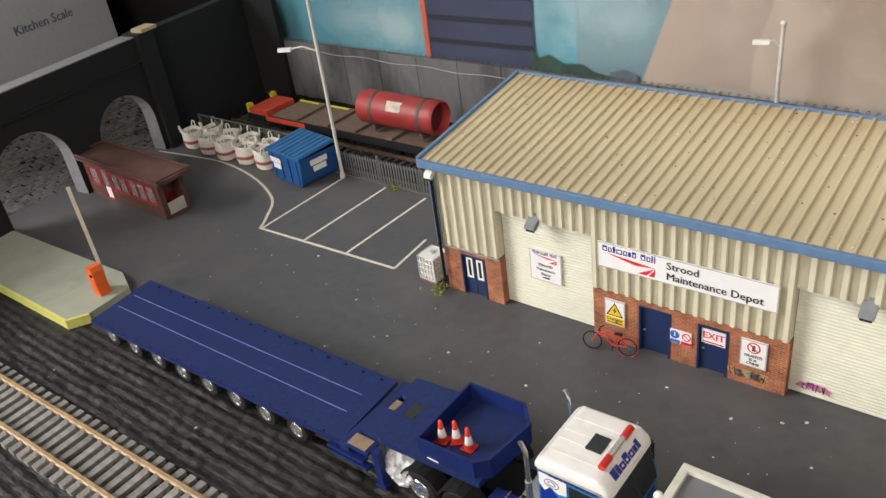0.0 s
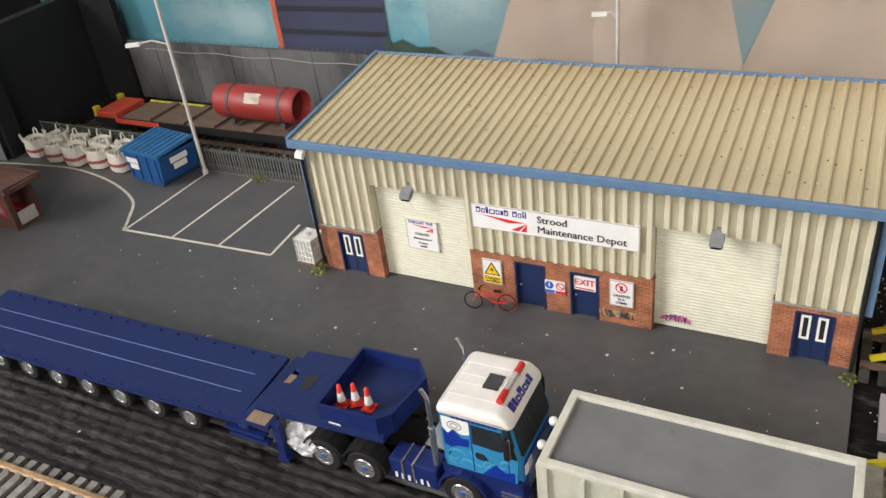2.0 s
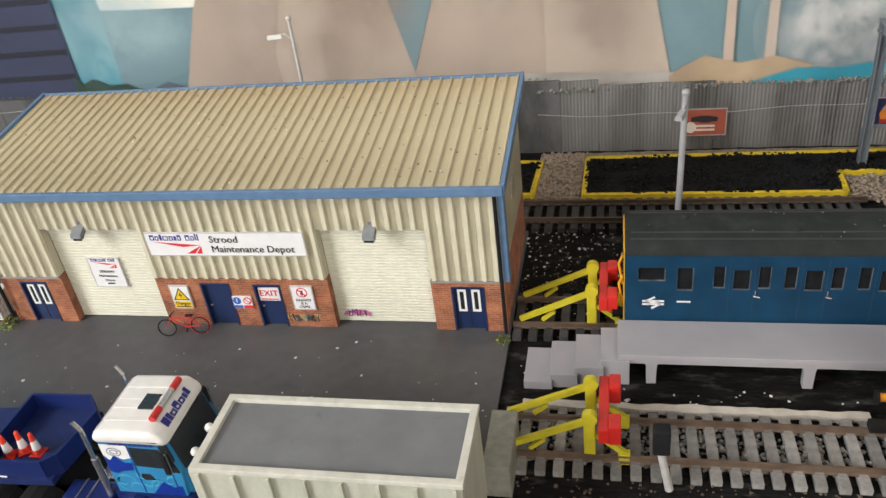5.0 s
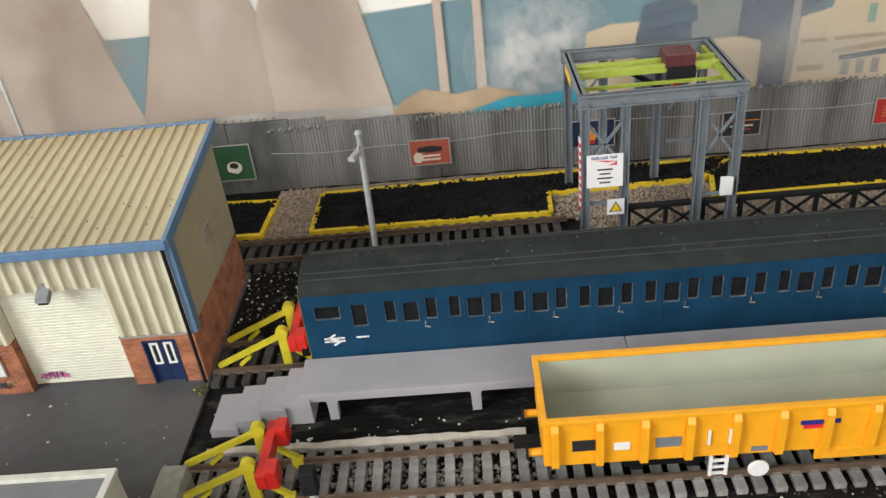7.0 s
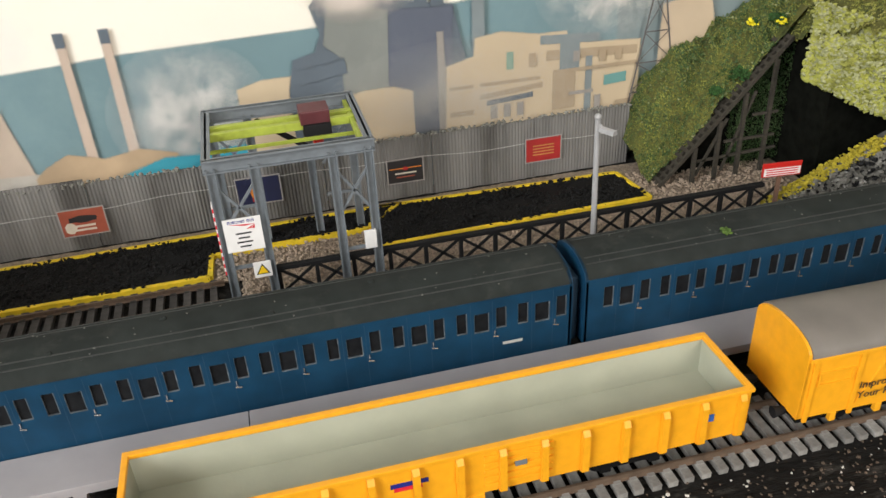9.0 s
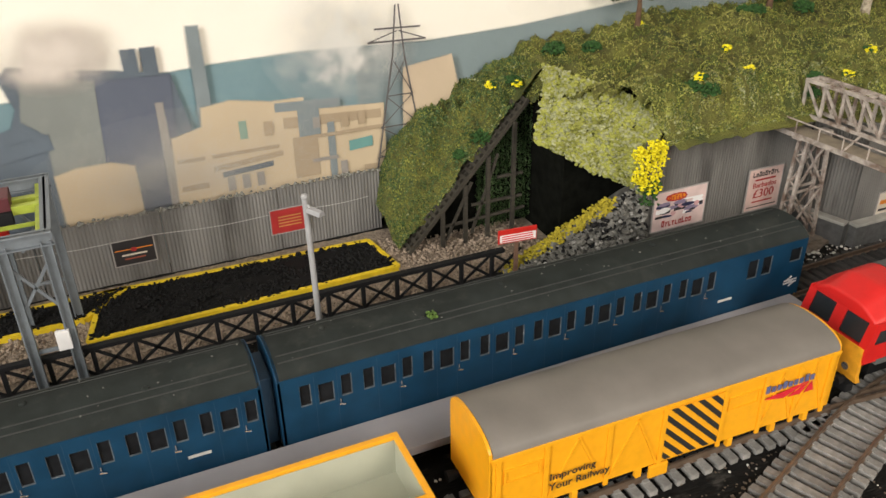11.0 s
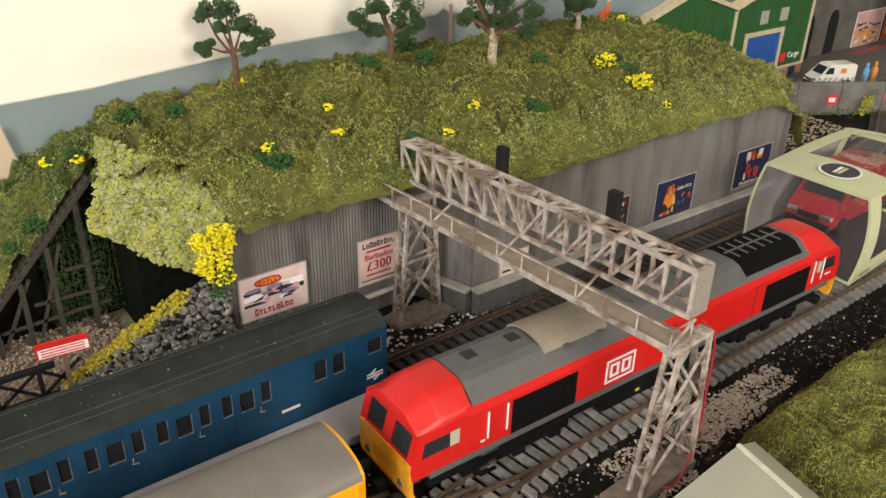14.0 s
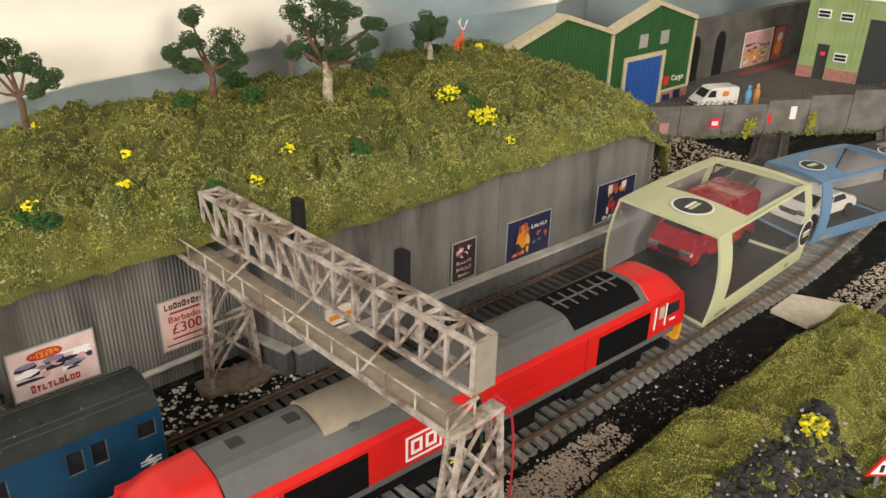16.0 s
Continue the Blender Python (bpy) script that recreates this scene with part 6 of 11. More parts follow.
def emu_car(x0, x1, groups, cab_at, pair=None):
    o = thing("train_coach", x0, 418.3, 3.6, 0, "blue electric train coach with dark grey roof and many small windows", "train", "blue electric train coaches")
    L = x1 - x0
    w = 15.1
    wins = [(g + a, g + b, c, d) for g in groups for a, b, c, d in ((0, 4.2, 24.0, 33.6), (6.9, 12.9, 23.3, 32.2), (15.6, 19.8, 24.0, 33.6))]
    wins = [(a - x0, b - x0, c, d) for a, b, c, d in wins]
    cabw = []
    if cab_at == 0:
        cabw = [(4.8, 14.6, 27, 33), (18.8, 24.6, 22.8, 33)]
    else:
        cabw = [(L - 9.4, L - 2.6, 27, 34), (L - 26, L - 20.4, 24, 33.6), (L - 34.4, L - 28.6, 24, 33.6)]
    allw = wins + cabw
    for s in (-1, 1):
        y0, y1 = (-w, -w + 1) if s < 0 else (w - 1, w)
        part("body_side", holed(B(), 0, L, 8, 38, allw, y0, y1), EMUBLUE, o, "faded blue body side")
        gy = (-w + 0.75, -w + 0.95) if s < 0 else (w - 0.95, w - 0.75)
        for a, b, c, d in allw:
            pane = part("window", box(B(), a, b, *gy, c, d), GLASSWIN, o)
            if s < 0:
                # bottom and right edges are wider, to draw in the light they catch
                part("window_frame", holed(B(), a - 0.05, b + 0.05, c - 0.05, d + 0.05, [(a + 0.12, b - 0.34, c + 0.42, d - 0.06)], -w + 0.05, -w + 0.5), ALU, pane, "worn aluminium frame, glints drawn as wider bottom and right edges")
        if s < 0:
            for g in groups:
                gx = g - x0 + 9.9
                part("door_handle", rod(B(), (gx + 4.4, -w - 0.4, 21.0), (gx + 6.6, -w - 0.4, 20.5), 0.34), CHROME, o)
                part("grab_rail", rod(B(), (gx + 5.0, -w - 0.3, 21.6), (gx + 5.0, -w - 0.3, 23.6), 0.26), CHROME, o)
                for dx in (-4.4, 4.2):
                    part("door_seam", box(B(), gx + dx, gx + dx + 0.22, -w - 0.03, -w + 0.1, 9, 37), mat_seam, o)
    part("floor", box(B(), 0.4, L - 0.4, -w + 1, w - 1, 7, 9), UNDER, o)
    part("seats", (lambda b: ([box(b, q, q + 5, -12, 12, 9, 22, 0.5) for q in range(8, int(L) - 10, 12)], b)[1])(B()), mat_seat, o)
    prof = []
    for i in range(15):
        a = math.pi * i / 14
        prof.append((-w * 1.0 * math.cos(a), 37.2 + 7.0 * math.sin(a) ** 1.05))
    rb = B()
    prism(rb, prof, 0, L, 'x')
    part("roof", rb, EMUROOF, o, "dirty dark grey curved roof", smooth=True)
    for a in (48, 62, 118, 132):
        y, z = -w * math.cos(radians(a)), 37.2 + 7.0 * math.sin(radians(a)) ** 1.05
        part("roof_strip", rod(B(), (2, y, z), (L - 2, y, z), 0.3, n=5), mat_strip, o)
    for i, q in enumerate(range(22, int(L) - 10, 38)):
        y, z = (-6, 43.4) if i % 2 else (2, 44.2)
        part("roof_vent", lathe(B(), [(1.4, z - 0.6), (1.3, z + 0.4), (0.7, z + 0.7)], 10, at=(q, y, 0)), EMUROOF, o)
    for ex, e in ((0, "inner"), (L - 1.0, "inner")):
        cab = (ex == 0) == (cab_at == 0)
        eb = B()
        ep = [(-w, 8), (-w, 37.2)] + prof[1:-1] + [(w, 37.2), (w, 8)]
        dx = (-0.4, 0.9) if ex == 0 else (0.1, 1.4)
        if cab:
            ep = [(y_ * 0.93, z_ - 1.2) for y_, z_ in ep]
        prism(eb, ep, ex + dx[0], ex + dx[1], 'x')
        part("cab_front" if cab else "coach_end", eb, mat_yelend if cab else EMUBLUE, o, "yellow warning front" if cab else "")
        if cab:
            xx = ex + (-0.6 if ex == 0 else 1.45)
            for y in (-8, 8):
                part("cab_window", box(B(), xx, xx + 0.25, y - 4.5, y + 4.5, 25, 34, 0.05), GLASSWIN, o)
            for y in (-7, 7):
                part("jumper_cable", pipe(B(), [(xx, y, 24), (xx - 1.5 if ex == 0 else xx + 1.7, y, 20), (xx, y, 10)], 0.5), mat_yelend, o)
            for y in (-9, 9):
                part("buffer", rod(B(), (xx, y, 8), (xx + (-4 if ex == 0 else 4), y, 8), 1.8, 2.3, n=12), UNDER, o)
    part("solebar", box(B(), 1, L - 1, -w + 1.5, w - 1.5, 5.5, 8), UNDER, o)
    for bx in (34, L - 34):
        bg = part("bogie", box(B(), bx - 18, bx + 18, -14, 14, 1.5, 5, 0.5), UNDER, o)
        for q in (-12, 12):
            for y in (-8.7, 8.7):
                part("train_wheel", lathe(B(), [(5.2, -1), (5.2, 1)], 16, 'y', (bx + q, y, 5.2)), UNDER, bg)
    return o


mat_seam = mat("door_seam", (0.006, 0.035, 0.08), 0.6)
mat_seat = mat("seat_dark", (0.05, 0.035, 0.03), 0.9)
mat_yelend = mat("warning_yellow", (0.75, 0.40, 0.02), 0.5, var=0.1)
c1 = emu_car(208.5, 457, [240.0 + 24.4 * k for k in range(9)], 0)
c2 = emu_car(463, 713.5, [470.5 + 24.3 * k for k in range(8)], 1)


def double_arrow(parent, x, z, y, s, m):
    for dz, fl in ((1.2, 1), (-1.2, -1)):
        part("arrow_bar", (lambda b: (bar(b, (x - 4 * s, y, z + dz * 0.6 * s), (x + 4 * s, y, z + dz * 0.6 * s), 0.08, 0.8 * s), b)[1])(B()), m, parent)
    part("arrow_stroke", (lambda b: (bar(b, (x - 2.6 * s, y, z + 0.7 * s), (x + 0.6 * s, y, z + 2.6 * s), 0.08, 0.8 * s), bar(b, (x + 2.6 * s, y, z - 0.7 * s), (x - 0.6 * s, y, z - 2.6 * s), 0.08, 0.8 * s), bar(b, (x + 2.2 * s, y, z + 0.6 * s), (x - 2.2 * s, y, z - 0.6 * s), 0.08, 0.8 * s), b)[3])(B()), m, parent)


double_arrow(c1, 10.5, 17.2, -15.2, 1.0, SIGNWHITE)
double_arrow(c2, 244.2, 16.2, -15.2, 1.0, SIGNWHITE)
for c, x in ((c1, 224.5), (c2, 205)):
    part("number_bar", box(B(), x - 4, x + 4, -15.25, -15.1, 15.8, 17), mat("label_pale", (0.5, 0.5, 0.48), 0.6), c, "pale number bar")
part("number_bar", box(B(), 19, 24, -15.25, -15.1, 17.5, 18.1), SIGNWHITE, c1)
g = thing("roof_moss", 526, 411, 46.6, 0, "small tuft of green scatter on the coach roof", "scatter")
part("tuft", clumps(B(), 26, lambda i: (rnd(-2, 2), rnd(-2.2, 2.2), rnd(0.2, 1.4)), 0.5, 0.9), LEAF, g)
for c, span in ((c1, 246), (c2, 252)):
    rp = []
    for _ in range(46):
        a = radians(rnd(40, 140))
        rp.append((rnd(4, span), -15.1 * math.cos(a), 37.35 + 7.0 * math.sin(a) ** 1.05))
    quick_clumps("roof_specks", rp, [rnd(0.15, 0.42) for _ in rp], mat("roof_dust", (0.14, 0.14, 0.13), 0.95) if c is c1 else bpy.data.materials["roof_dust"], c, "grey dust specks on the roof")
o = thing("gangway", 460, 418.3, 0, 0, "dark blue gangway between the two coaches", "gangway")
part("bellows", box(B(), -2.4, 2.4, -9, 9, 10, 40, 0.6), mat("gangway_blue", (0.01, 0.035, 0.07), 0.7), o)


# ---- yellow open wagon ----
def bogies(o, xs, m=UNDER, y=8.7, r=5.4):
    for bx in xs:
        bg = part("bogie", box(B(), bx - 13, bx + 13, -13, 13, 4, 8, 0.6), m, o)
        for q in (-9, 9):
            for yy in (-y, y):
                part("wheel", lathe(B(), [(r, -1), (r, 1)], 16, 'y', (bx + q, yy, r)), m, bg)
        for yy in (-12.6, 12.6):
            part("axle_box", (lambda b: ([box(b, bx + q - 2, bx + q + 2, yy - 0.9, yy + 0.9, 3, 7.5, 0.3) for q in (-9, 9)], b)[1])(B()), m, bg)


wg = thing("open_wagon", 394, 355, 3.6, 0, "bright yellow open bogie wagon with a pale grey-green inside", "wagon")
WL, WW = 101, 15.4
for s in (-1, 1):
    y0, y1 = (-WW, -WW + 0.9) if s < 0 else (WW - 0.9, WW)
    part("side_outer", box(B(), -WL, WL, y0, y1, 9.5, 28.2), YELLOW, wg)
    yi = (-WW + 0.9, -WW + 1.3) if s < 0 else (WW - 1.3, WW - 0.9)
    part("side_lining", box(B(), -WL + 1.2, WL - 1.2, *yi, 13.2, 27.6), WAGIN, wg, "pale grey-green lining")
    part("top_rail", box(B(), -WL - 0.6, WL + 0.6, (y0 - 1.0 if s < 0 else y0 - 0.4), (y1 + 0.4 if s < 0 else y1 + 1.0), 27.6, 29.2, 0.3), YELLOW, wg)
    for i in range(15):
        x = -WL + 3.5 + i * (2 * WL - 7) / 14
        b = B()
        yy = -WW if s < 0 else WW
        prism(b, [(yy, 9), (yy + s * 2.0, 10.2), (yy + s * 2.0, 25.5), (yy + s * 0.8, 27.6), (yy, 27.6)], x - 1.15, x + 1.15, 'x')
        part("side_post", b, YELLOW, wg)
for ex in (-WL, WL - 0.9):
    part("end_outer", box(B(), ex, ex + 0.9, -WW + 0.9, WW - 0.9, 9.5, 28.2), YELLOW, wg)
    xi = ex + 0.9 if ex < 0 else ex - 0.4
    part("end_lining", box(B(), xi, xi + 0.4, -WW + 1.3, WW - 1.3, 13.2, 27.6), WAGIN, wg)
    part("end_rail", box(B(), ex - 0.6, ex + 1.5, -WW + 0.9, WW - 0.9, 27.6, 29.2, 0.3), YELLOW, wg)
    d = -1 if ex < 0 else 1
    for y in (-9, 9):
        part("buffer", rod(B(), (ex, y, 9.5), (ex + d * 4.5, y, 9.5), 1.4, 1.4, n=12), YELLOW, wg)
        part("buffer_head", rod(B(), (ex + d * 4.5, y, 9.5), (ex + d * 5.3, y, 9.5), 2.4, 2.4, n=14), BLACK, wg)
    part("coupling", box(B(), ex + (d * 9 if d < 0 else 0.5), ex + (0 if d < 0 else 9.5), -2, 2, 4, 7, 0.5), BLACK, wg)
part("floor", box(B(), -WL + 1, WL - 1, -WW + 0.9, WW - 0.9, 10, 13.2), WAGIN, wg, "pale grey-green floor")
part("ribs_panel", (lambda b: ([box(b, 8, 31, -WW - 0.7, -WW + 0.1, z, z + 1.5, 0.1) for z in (12, 15, 18, 21, 24)], b)[1])(B()), YELLOW, wg)
part("solebar", box(B(), -16, 8, -WW - 0.6, -WW + 0.6, 5.5, 9.5, 0.3), YELLOW, wg)
bogies(wg, (-62, 60))
part("ladder", (lambda b: ([box(b, -49, -48, -WW - 1.2, -WW - 0.4, 1.5, 10), box(b, -44, -43, -WW - 1.2, -WW - 0.4, 1.5, 10)], [box(b, -48, -44, -WW - 1.1, -WW - 0.5, z, z + 0.9) for z in (2, 4.8, 7.6)], b)[2])(B()), SIGNWHITE, wg, "white ladder")
for x0 in (-50, -43.5):
    part("hand_rail", box(B(), x0, x0 + 0.8, -WW - 0.8, -WW - 0.1, 15, 21, 0.1), SIGNWHITE, wg)
part("brake_wheel", lathe(B(), [(3.2, -0.5), (3.4, 0), (3.2, 0.5), (1, 0.7)], 20, 'y', (-33.5, -WW - 1.6, 4.2)), SIGNWHITE, wg, "white hand brake wheel")
for x0, x1, z0, z1, m in ((-92, -84, 15.5, 20, INKBLACK), (-79, -74, 15, 18, SIGNWHITE), (-66, -58, 15, 19, STEELGREY), (-36, -31, 10.5, 12.5, STEELGREY), (-22, -10, 20.5, 22.2, INKNAVY), (-21, -12, 18.8, 20.3, INKRED), (84, 88, 18, 21, SIGNBLUE), (18, 22, 19, 21, STEELGREY)):
    part("label_plate", box(B(), x0, x1, -WW - 0.25 if not 8 < x0 < 31 else -WW - 0.9, -WW + 0.1, z0, z1), m, wg)

# ---- yellow covered van ----
mat_logo = mat("logo_blue_grey", (0.10, 0.11, 0.22), 0.5)
vn = thing("covered_van", 587.2, 352.2, 3.6, -1.6, "yellow covered van with a grey arched roof and striped panel", "wagon")
VL, VW = 72.2, 15.5
VH = 35.8
VROOF = mat("van_roof", (0.17, 0.155, 0.14), 0.55, var=0.12, scale=70)
part("body", box(B(), -VL, VL, -VW, VW, 10, VH), YELLOW, vn)
pr = [(-VW * math.cos(math.pi * i / 14), VH + 7.0 * math.sin(math.pi * i / 14) ** 0.8) for i in range(15)]
rb = B()
prism(rb, [(y * 1.03, z + 0.3) for y, z in pr], -VL + 0.8, VL - 0.8, 'x')
part("roof", rb, VROOF, vn, "grey arched roof", smooth=True)
for ex in (-VL - 0.5, VL - 0.7):
    eb = B()
    prism(eb, [(-VW, 10)] + [(-VW, VH)] + pr[1:-1] + [(VW, VH), (VW, 10)], ex, ex + 1.2, 'x')
    part("end_wall", eb, YELLOW, vn)
    d = -1 if ex < 0 else 1
    for y in (-9, 9):
        part("buffer", rod(B(), (ex, y, 9), (ex + d * 4.5, y, 9), 1.4, 2.2, n=12), BLACK, vn)
part("gutter", box(B(), -VL, VL, -VW - 0.9, -VW, VH - 0.9, VH + 0.7, 0.2), YELLOW, vn)
for x in (-69.5, -52, -28, -6, 20, 38, 54, 69):
    part("side_post", box(B(), x - 0.9, x + 0.9, -VW - 0.8, -VW, 8.5, VH - 0.9, 0.15), YELLOW, vn)
for x0, x1 in ((-52, -28), (-28, -6), (38, 54), (54, 69)):
    for a, b in (((x0 + 1, 11), (x0 + (x1 - x0) / 2, 33.8)), ((x0 + (x1 - x0) / 2, 33.8), (x1 - 1, 11))):
        part("brace", (lambda q: (bar(q, (a[0], -VW - 0.25, a[1]), (b[0], -VW - 0.25, b[1]), 0.5, 0.9), q)[1])(B()), YELLOW, vn)
for x0, x1 in ((-67.5, -54), (22, 36)):
    part("vent_frame", holed(B(), x0, x1, 24, 30, [(x0 + 0.8, x1 - 0.8, 24.8, 29.2)], -VW - 0.6, -VW + 0.1), YELLOW, vn)
part("stripe_panel", box(B(), -5, 19, -VW - 0.45, -VW + 0.1, 11, 34), YELLOW, vn)


def clip_band(poly, lo, hi):
    """The piece of a polygon where lo <= x + z <= hi."""
    for sgn, lim in ((1, lo), (-1, -hi)):
        out = []
        for (ax, az), (bx, bz) in zip(poly, poly[1:] + poly[:1]):
            da, db = sgn * (ax + az) - lim, sgn * (bx + bz) - lim
            if da >= 0:
                out.append((ax, az))
            if da * db < 0:
                k = da / (da - db)
                out.append((ax + (bx - ax) * k, az + (bz - az) * k))
        poly = out
        if len(poly) < 3:
            return []
    return poly


for i in range(8):
    pts = clip_band([(-5, 11.2), (19, 11.2), (19, 33.8), (-5, 33.8)], 7.5 + i * 5.6, 10.2 + i * 5.6)
    if pts:
        b = B()
        prism(b, pts, -VW - 0.6, -VW - 0.4, 'y')
        part("black_stripe", b, INKBLACK, vn)
letters(vn, "Improving", -51, 21, 4.4, INKBLACK, 'LEFT', -VW - 0.95)
letters(vn, "Your Railway", -51, 16.5, 4.4, INKBLACK, 'LEFT', -VW - 0.95)
for k in range(9):
    part("logo_bar", box(B(), 38 + k * 2.6, 39.8 + k * 2.6, -VW - 1.1, -VW - 0.85, 27.2, 29.6 + (0.8 if k in (0, 3, 7) else 0)), mat_logo, vn)
for pts in ([(38, 24.6), (58, 27), (47, 22.6)], [(58.5, 26.6), (55, 22), (49.5, 22.4)], [(60, 26.6), (61.5, 22), (57, 22)]):
    b = B()
    prism(b, pts, -VW - 1.1, -VW - 0.85, 'y')
    part("logo_stroke", b, INKRED, vn)
for x in (-58, -40, -14, 26, 46, 62):
    part("spring_hanger", box(B(), x - 1.2, x + 1.2, -VW - 0.4, -VW + 1.5, 6.2, 10, 0.3), YELLOW, vn)
part("door_track", box(B(), -10, -2, -VW - 1.0, -VW, 4.5, 10, 0.3), YELLOW, vn)
part("underframe", box(B(), -VL + 2, VL - 2, -13, 13, 5.5, 10), UNDER, vn)
for x in (-50, 50):
    for y in (-8.7, 8.7):
        part("wheel", lathe(B(), [(5.6, -1), (5.6, 1)], 16, 'y', (x, y, 5.6)), UNDER, vn)


# ---- red diesel locomotive ----
lo = thing("locomotive", 814, 353.2, 3.6, -1.75, "red and grey diesel locomotive with a yellow nose", "locomotive")
LL, LW = 132.5, 17.2
BLIND = mat("pale_blind", (0.42, 0.38, 0.30), 0.5)
LOCOYEL = mat("nose_yellow", (0.66, 0.30, 0.02), 0.45, var=0.2)
BLKGRILLE = mat("black_grille", (0.005, 0.005, 0.0055), 0.85, bump=0.8, bump_scale=3000, spec=0.08)
lower = box(B(), -LL + 24, LL - 24, -LW, LW, 18, 36)
part("body_side", lower, LOCORED, lo, "glossy red body side")
part("sole_stripe", box(B(), -LL + 8, LL - 8, -LW - 0.25, LW + 0.25, 16.2, 18.8), LOCOGREY, lo, "grey sole bar")
part("underframe", box(B(), -LL + 10, LL - 10, -LW + 3.5, LW - 3.5, 8, 16.2), UNDER, lo)
b = B()
prism(b, [(-LW, 36), (-LW + 0.9, 39.4), (LW - 0.9, 39.4), (LW, 36)], -LL + 24, LL - 24, 'x')
part("cant_rail", b, LOCORED, lo)
b = B()
prism(b, [(-LW + 0.8, 39.41), (-LW + 7.5, 45.2), (-6, 46.4), (6, 46.4), (LW - 7.5, 45.2), (LW - 0.8, 39.41)], -LL + 27, LL - 30, 'x')
part("roof", b, LOCOGREY, lo, "matt grey roof")
for s in (-1, 1):
    X = lambda v: s * v
    cab = B()
    e, c = LL, LL - 24
    if s < 0:
        rlen = LL - 27
    else:
        rlen = LL - 30
    prism(cab, [(X(c), 18), (X(e - 0.8), 18), (X(e - 0.1), 21), (X(e - 0.2), 25.6), (X(c), 25.6)], -LW, LW, 'y')
    part("cab_lower", cab, LOCORED, lo)
    sd = [(X(c), 25.6), (X(e - 0.2), 25.6), (X(e - 3.4), 36.6), (X(c), 36.6)]
    wz = [(X(c + 3), 26.4), (X(e - 4.4), 26.4), (X(e - 5.8), 32.8), (X(c + 3), 33.2)]
    for y0 in (-LW, LW - 0.8):
        f = B()
        for i in range(4):
            q = [sd[i], sd[(i + 1) % 4], wz[(i + 1) % 4], wz[i]]
            prism(f, q, y0, y0 + 0.8, 'y')
        part("cab_side", f, LOCORED, lo)
        g = B()
        prism(g, wz, y0 + 0.3, y0 + 0.5, 'y')
        part("cab_window", g, GLASSDARK, lo, "dark cab side window")
        g = B()
        prism(g, [(X(c + 3.1), 26.5), (X(c + 7.2), 26.5), (X(c + 7.2), 32.9), (X(c + 3.1), 33.1)], y0 + 0.2, y0 + 0.6, 'y')
        part("window_blind", g, BLIND, lo, "pale sliding window")
    cr = B()
    top = [(-LW, 36), (-LW + 0.9, 39.4), (-LW + 7.5, 45.4), (-6, 46.6), (6, 46.6), (LW - 7.5, 45.4), (LW - 0.9, 39.4), (LW, 36)]
    fr = [(-LW + 0.3, 35.6), (-LW + 1.6, 38), (-LW + 8.5, 41.2), (-6, 41.8), (6, 41.8), (LW - 8.5, 41.2), (LW - 1.6, 38), (LW - 0.3, 35.6)]
    va = [cr.verts.new((X(rlen + (2 if i in (0, 7) else 0)), y, z)) for i, (y, z) in enumerate(top)]
    vm = [cr.verts.new((X(e - 13), y, z - 0.6)) for y, z in top]
    vb = [cr.verts.new((X(e - 3.2), y, z - 1)) for y, z in fr]
    for a_, b_ in ((va, vm), (vm, vb)):
        for i in range(7):
            cr.faces.new((a_[i], a_[i + 1], b_[i + 1], b_[i]))
    cr.faces.new(va[::-1])
    cr.faces.new(vb)
    cr.faces.new((va[0], vm[0], vb[0], vb[7], vm[7], va[7]))
    bmesh.ops.bevel(cr, geom=[e_ for e_ in cr.edges if e_.is_manifold], offset=1.3, segments=3, affect="EDGES", profile=0.6)
    part("cab_roof", cr, LOCORED, lo, "red cab roof", smooth=True)
    for y0, y1 in ((-13.9, -2.4), (2.4, 13.9)):
        f = B()
        prism(f, [(X(e - 1.7), 26.2), (X(e - 1.1), 26.2), (X(e - 3.7), 35.2), (X(e - 4.3), 35.2)], y0, y1, 'y')
        part("windscreen", f, GLASSDARK, lo, "dark windscreen pane")
    for ya, yb in ((-LW + 0.2, -13.7), (-2.6, 2.6), (13.7, LW - 0.2)):
        f = B()
        prism(f, [(X(e - 1.6), 25.5), (X(e - 0.25), 25.5), (X(e - 3.1), 35.8), (X(e - 4.6), 35.8)], ya, yb, 'y')
        part("screen_pillar", f, LOCORED, lo)
    f = B()
    prism(f, [(X(e + 0.5), 21), (X(e + 0.1), 25.4), (X(e - 1), 25.4), (X(e - 1.4), 12), (X(e - 3), 8.4), (X(e - 0.6), 8.4), (X(e + 0.6), 12)], -LW + 0.5, LW - 0.5, 'y')
    part("nose", f, LOCOYEL, lo, "yellow nose panel")
    for y in (-11, 11):
        part("headlight", lathe(B(), [(1.7, X(e) - 0.4), (1.7, X(e) + s * 0.7)][::1] if s > 0 else [(1.7, X(e) + 0.4), (1.7, X(e) - 0.7)], 14, 'x', (0, y, 14)), CHROME, lo)
        part("buffer", rod(B(), (X(e - 0.5), y, 7.5), (X(e + 4), y, 7.5), 1.5, 2.3, n=12), BLACK, lo)
    part("coupler", box(B(), min(X(e - 1), X(e + 4)), max(X(e - 1), X(e + 4)), -2, 2, 4, 7, 0.4), BLACK, lo)
    part("snow_plough", box(B(), min(X(e - 5), X(e - 1)), max(X(e - 5), X(e - 1)), -13, 13, 0.8, 5, 0.4), BLACK, lo)
rel = lambda x: x - 814
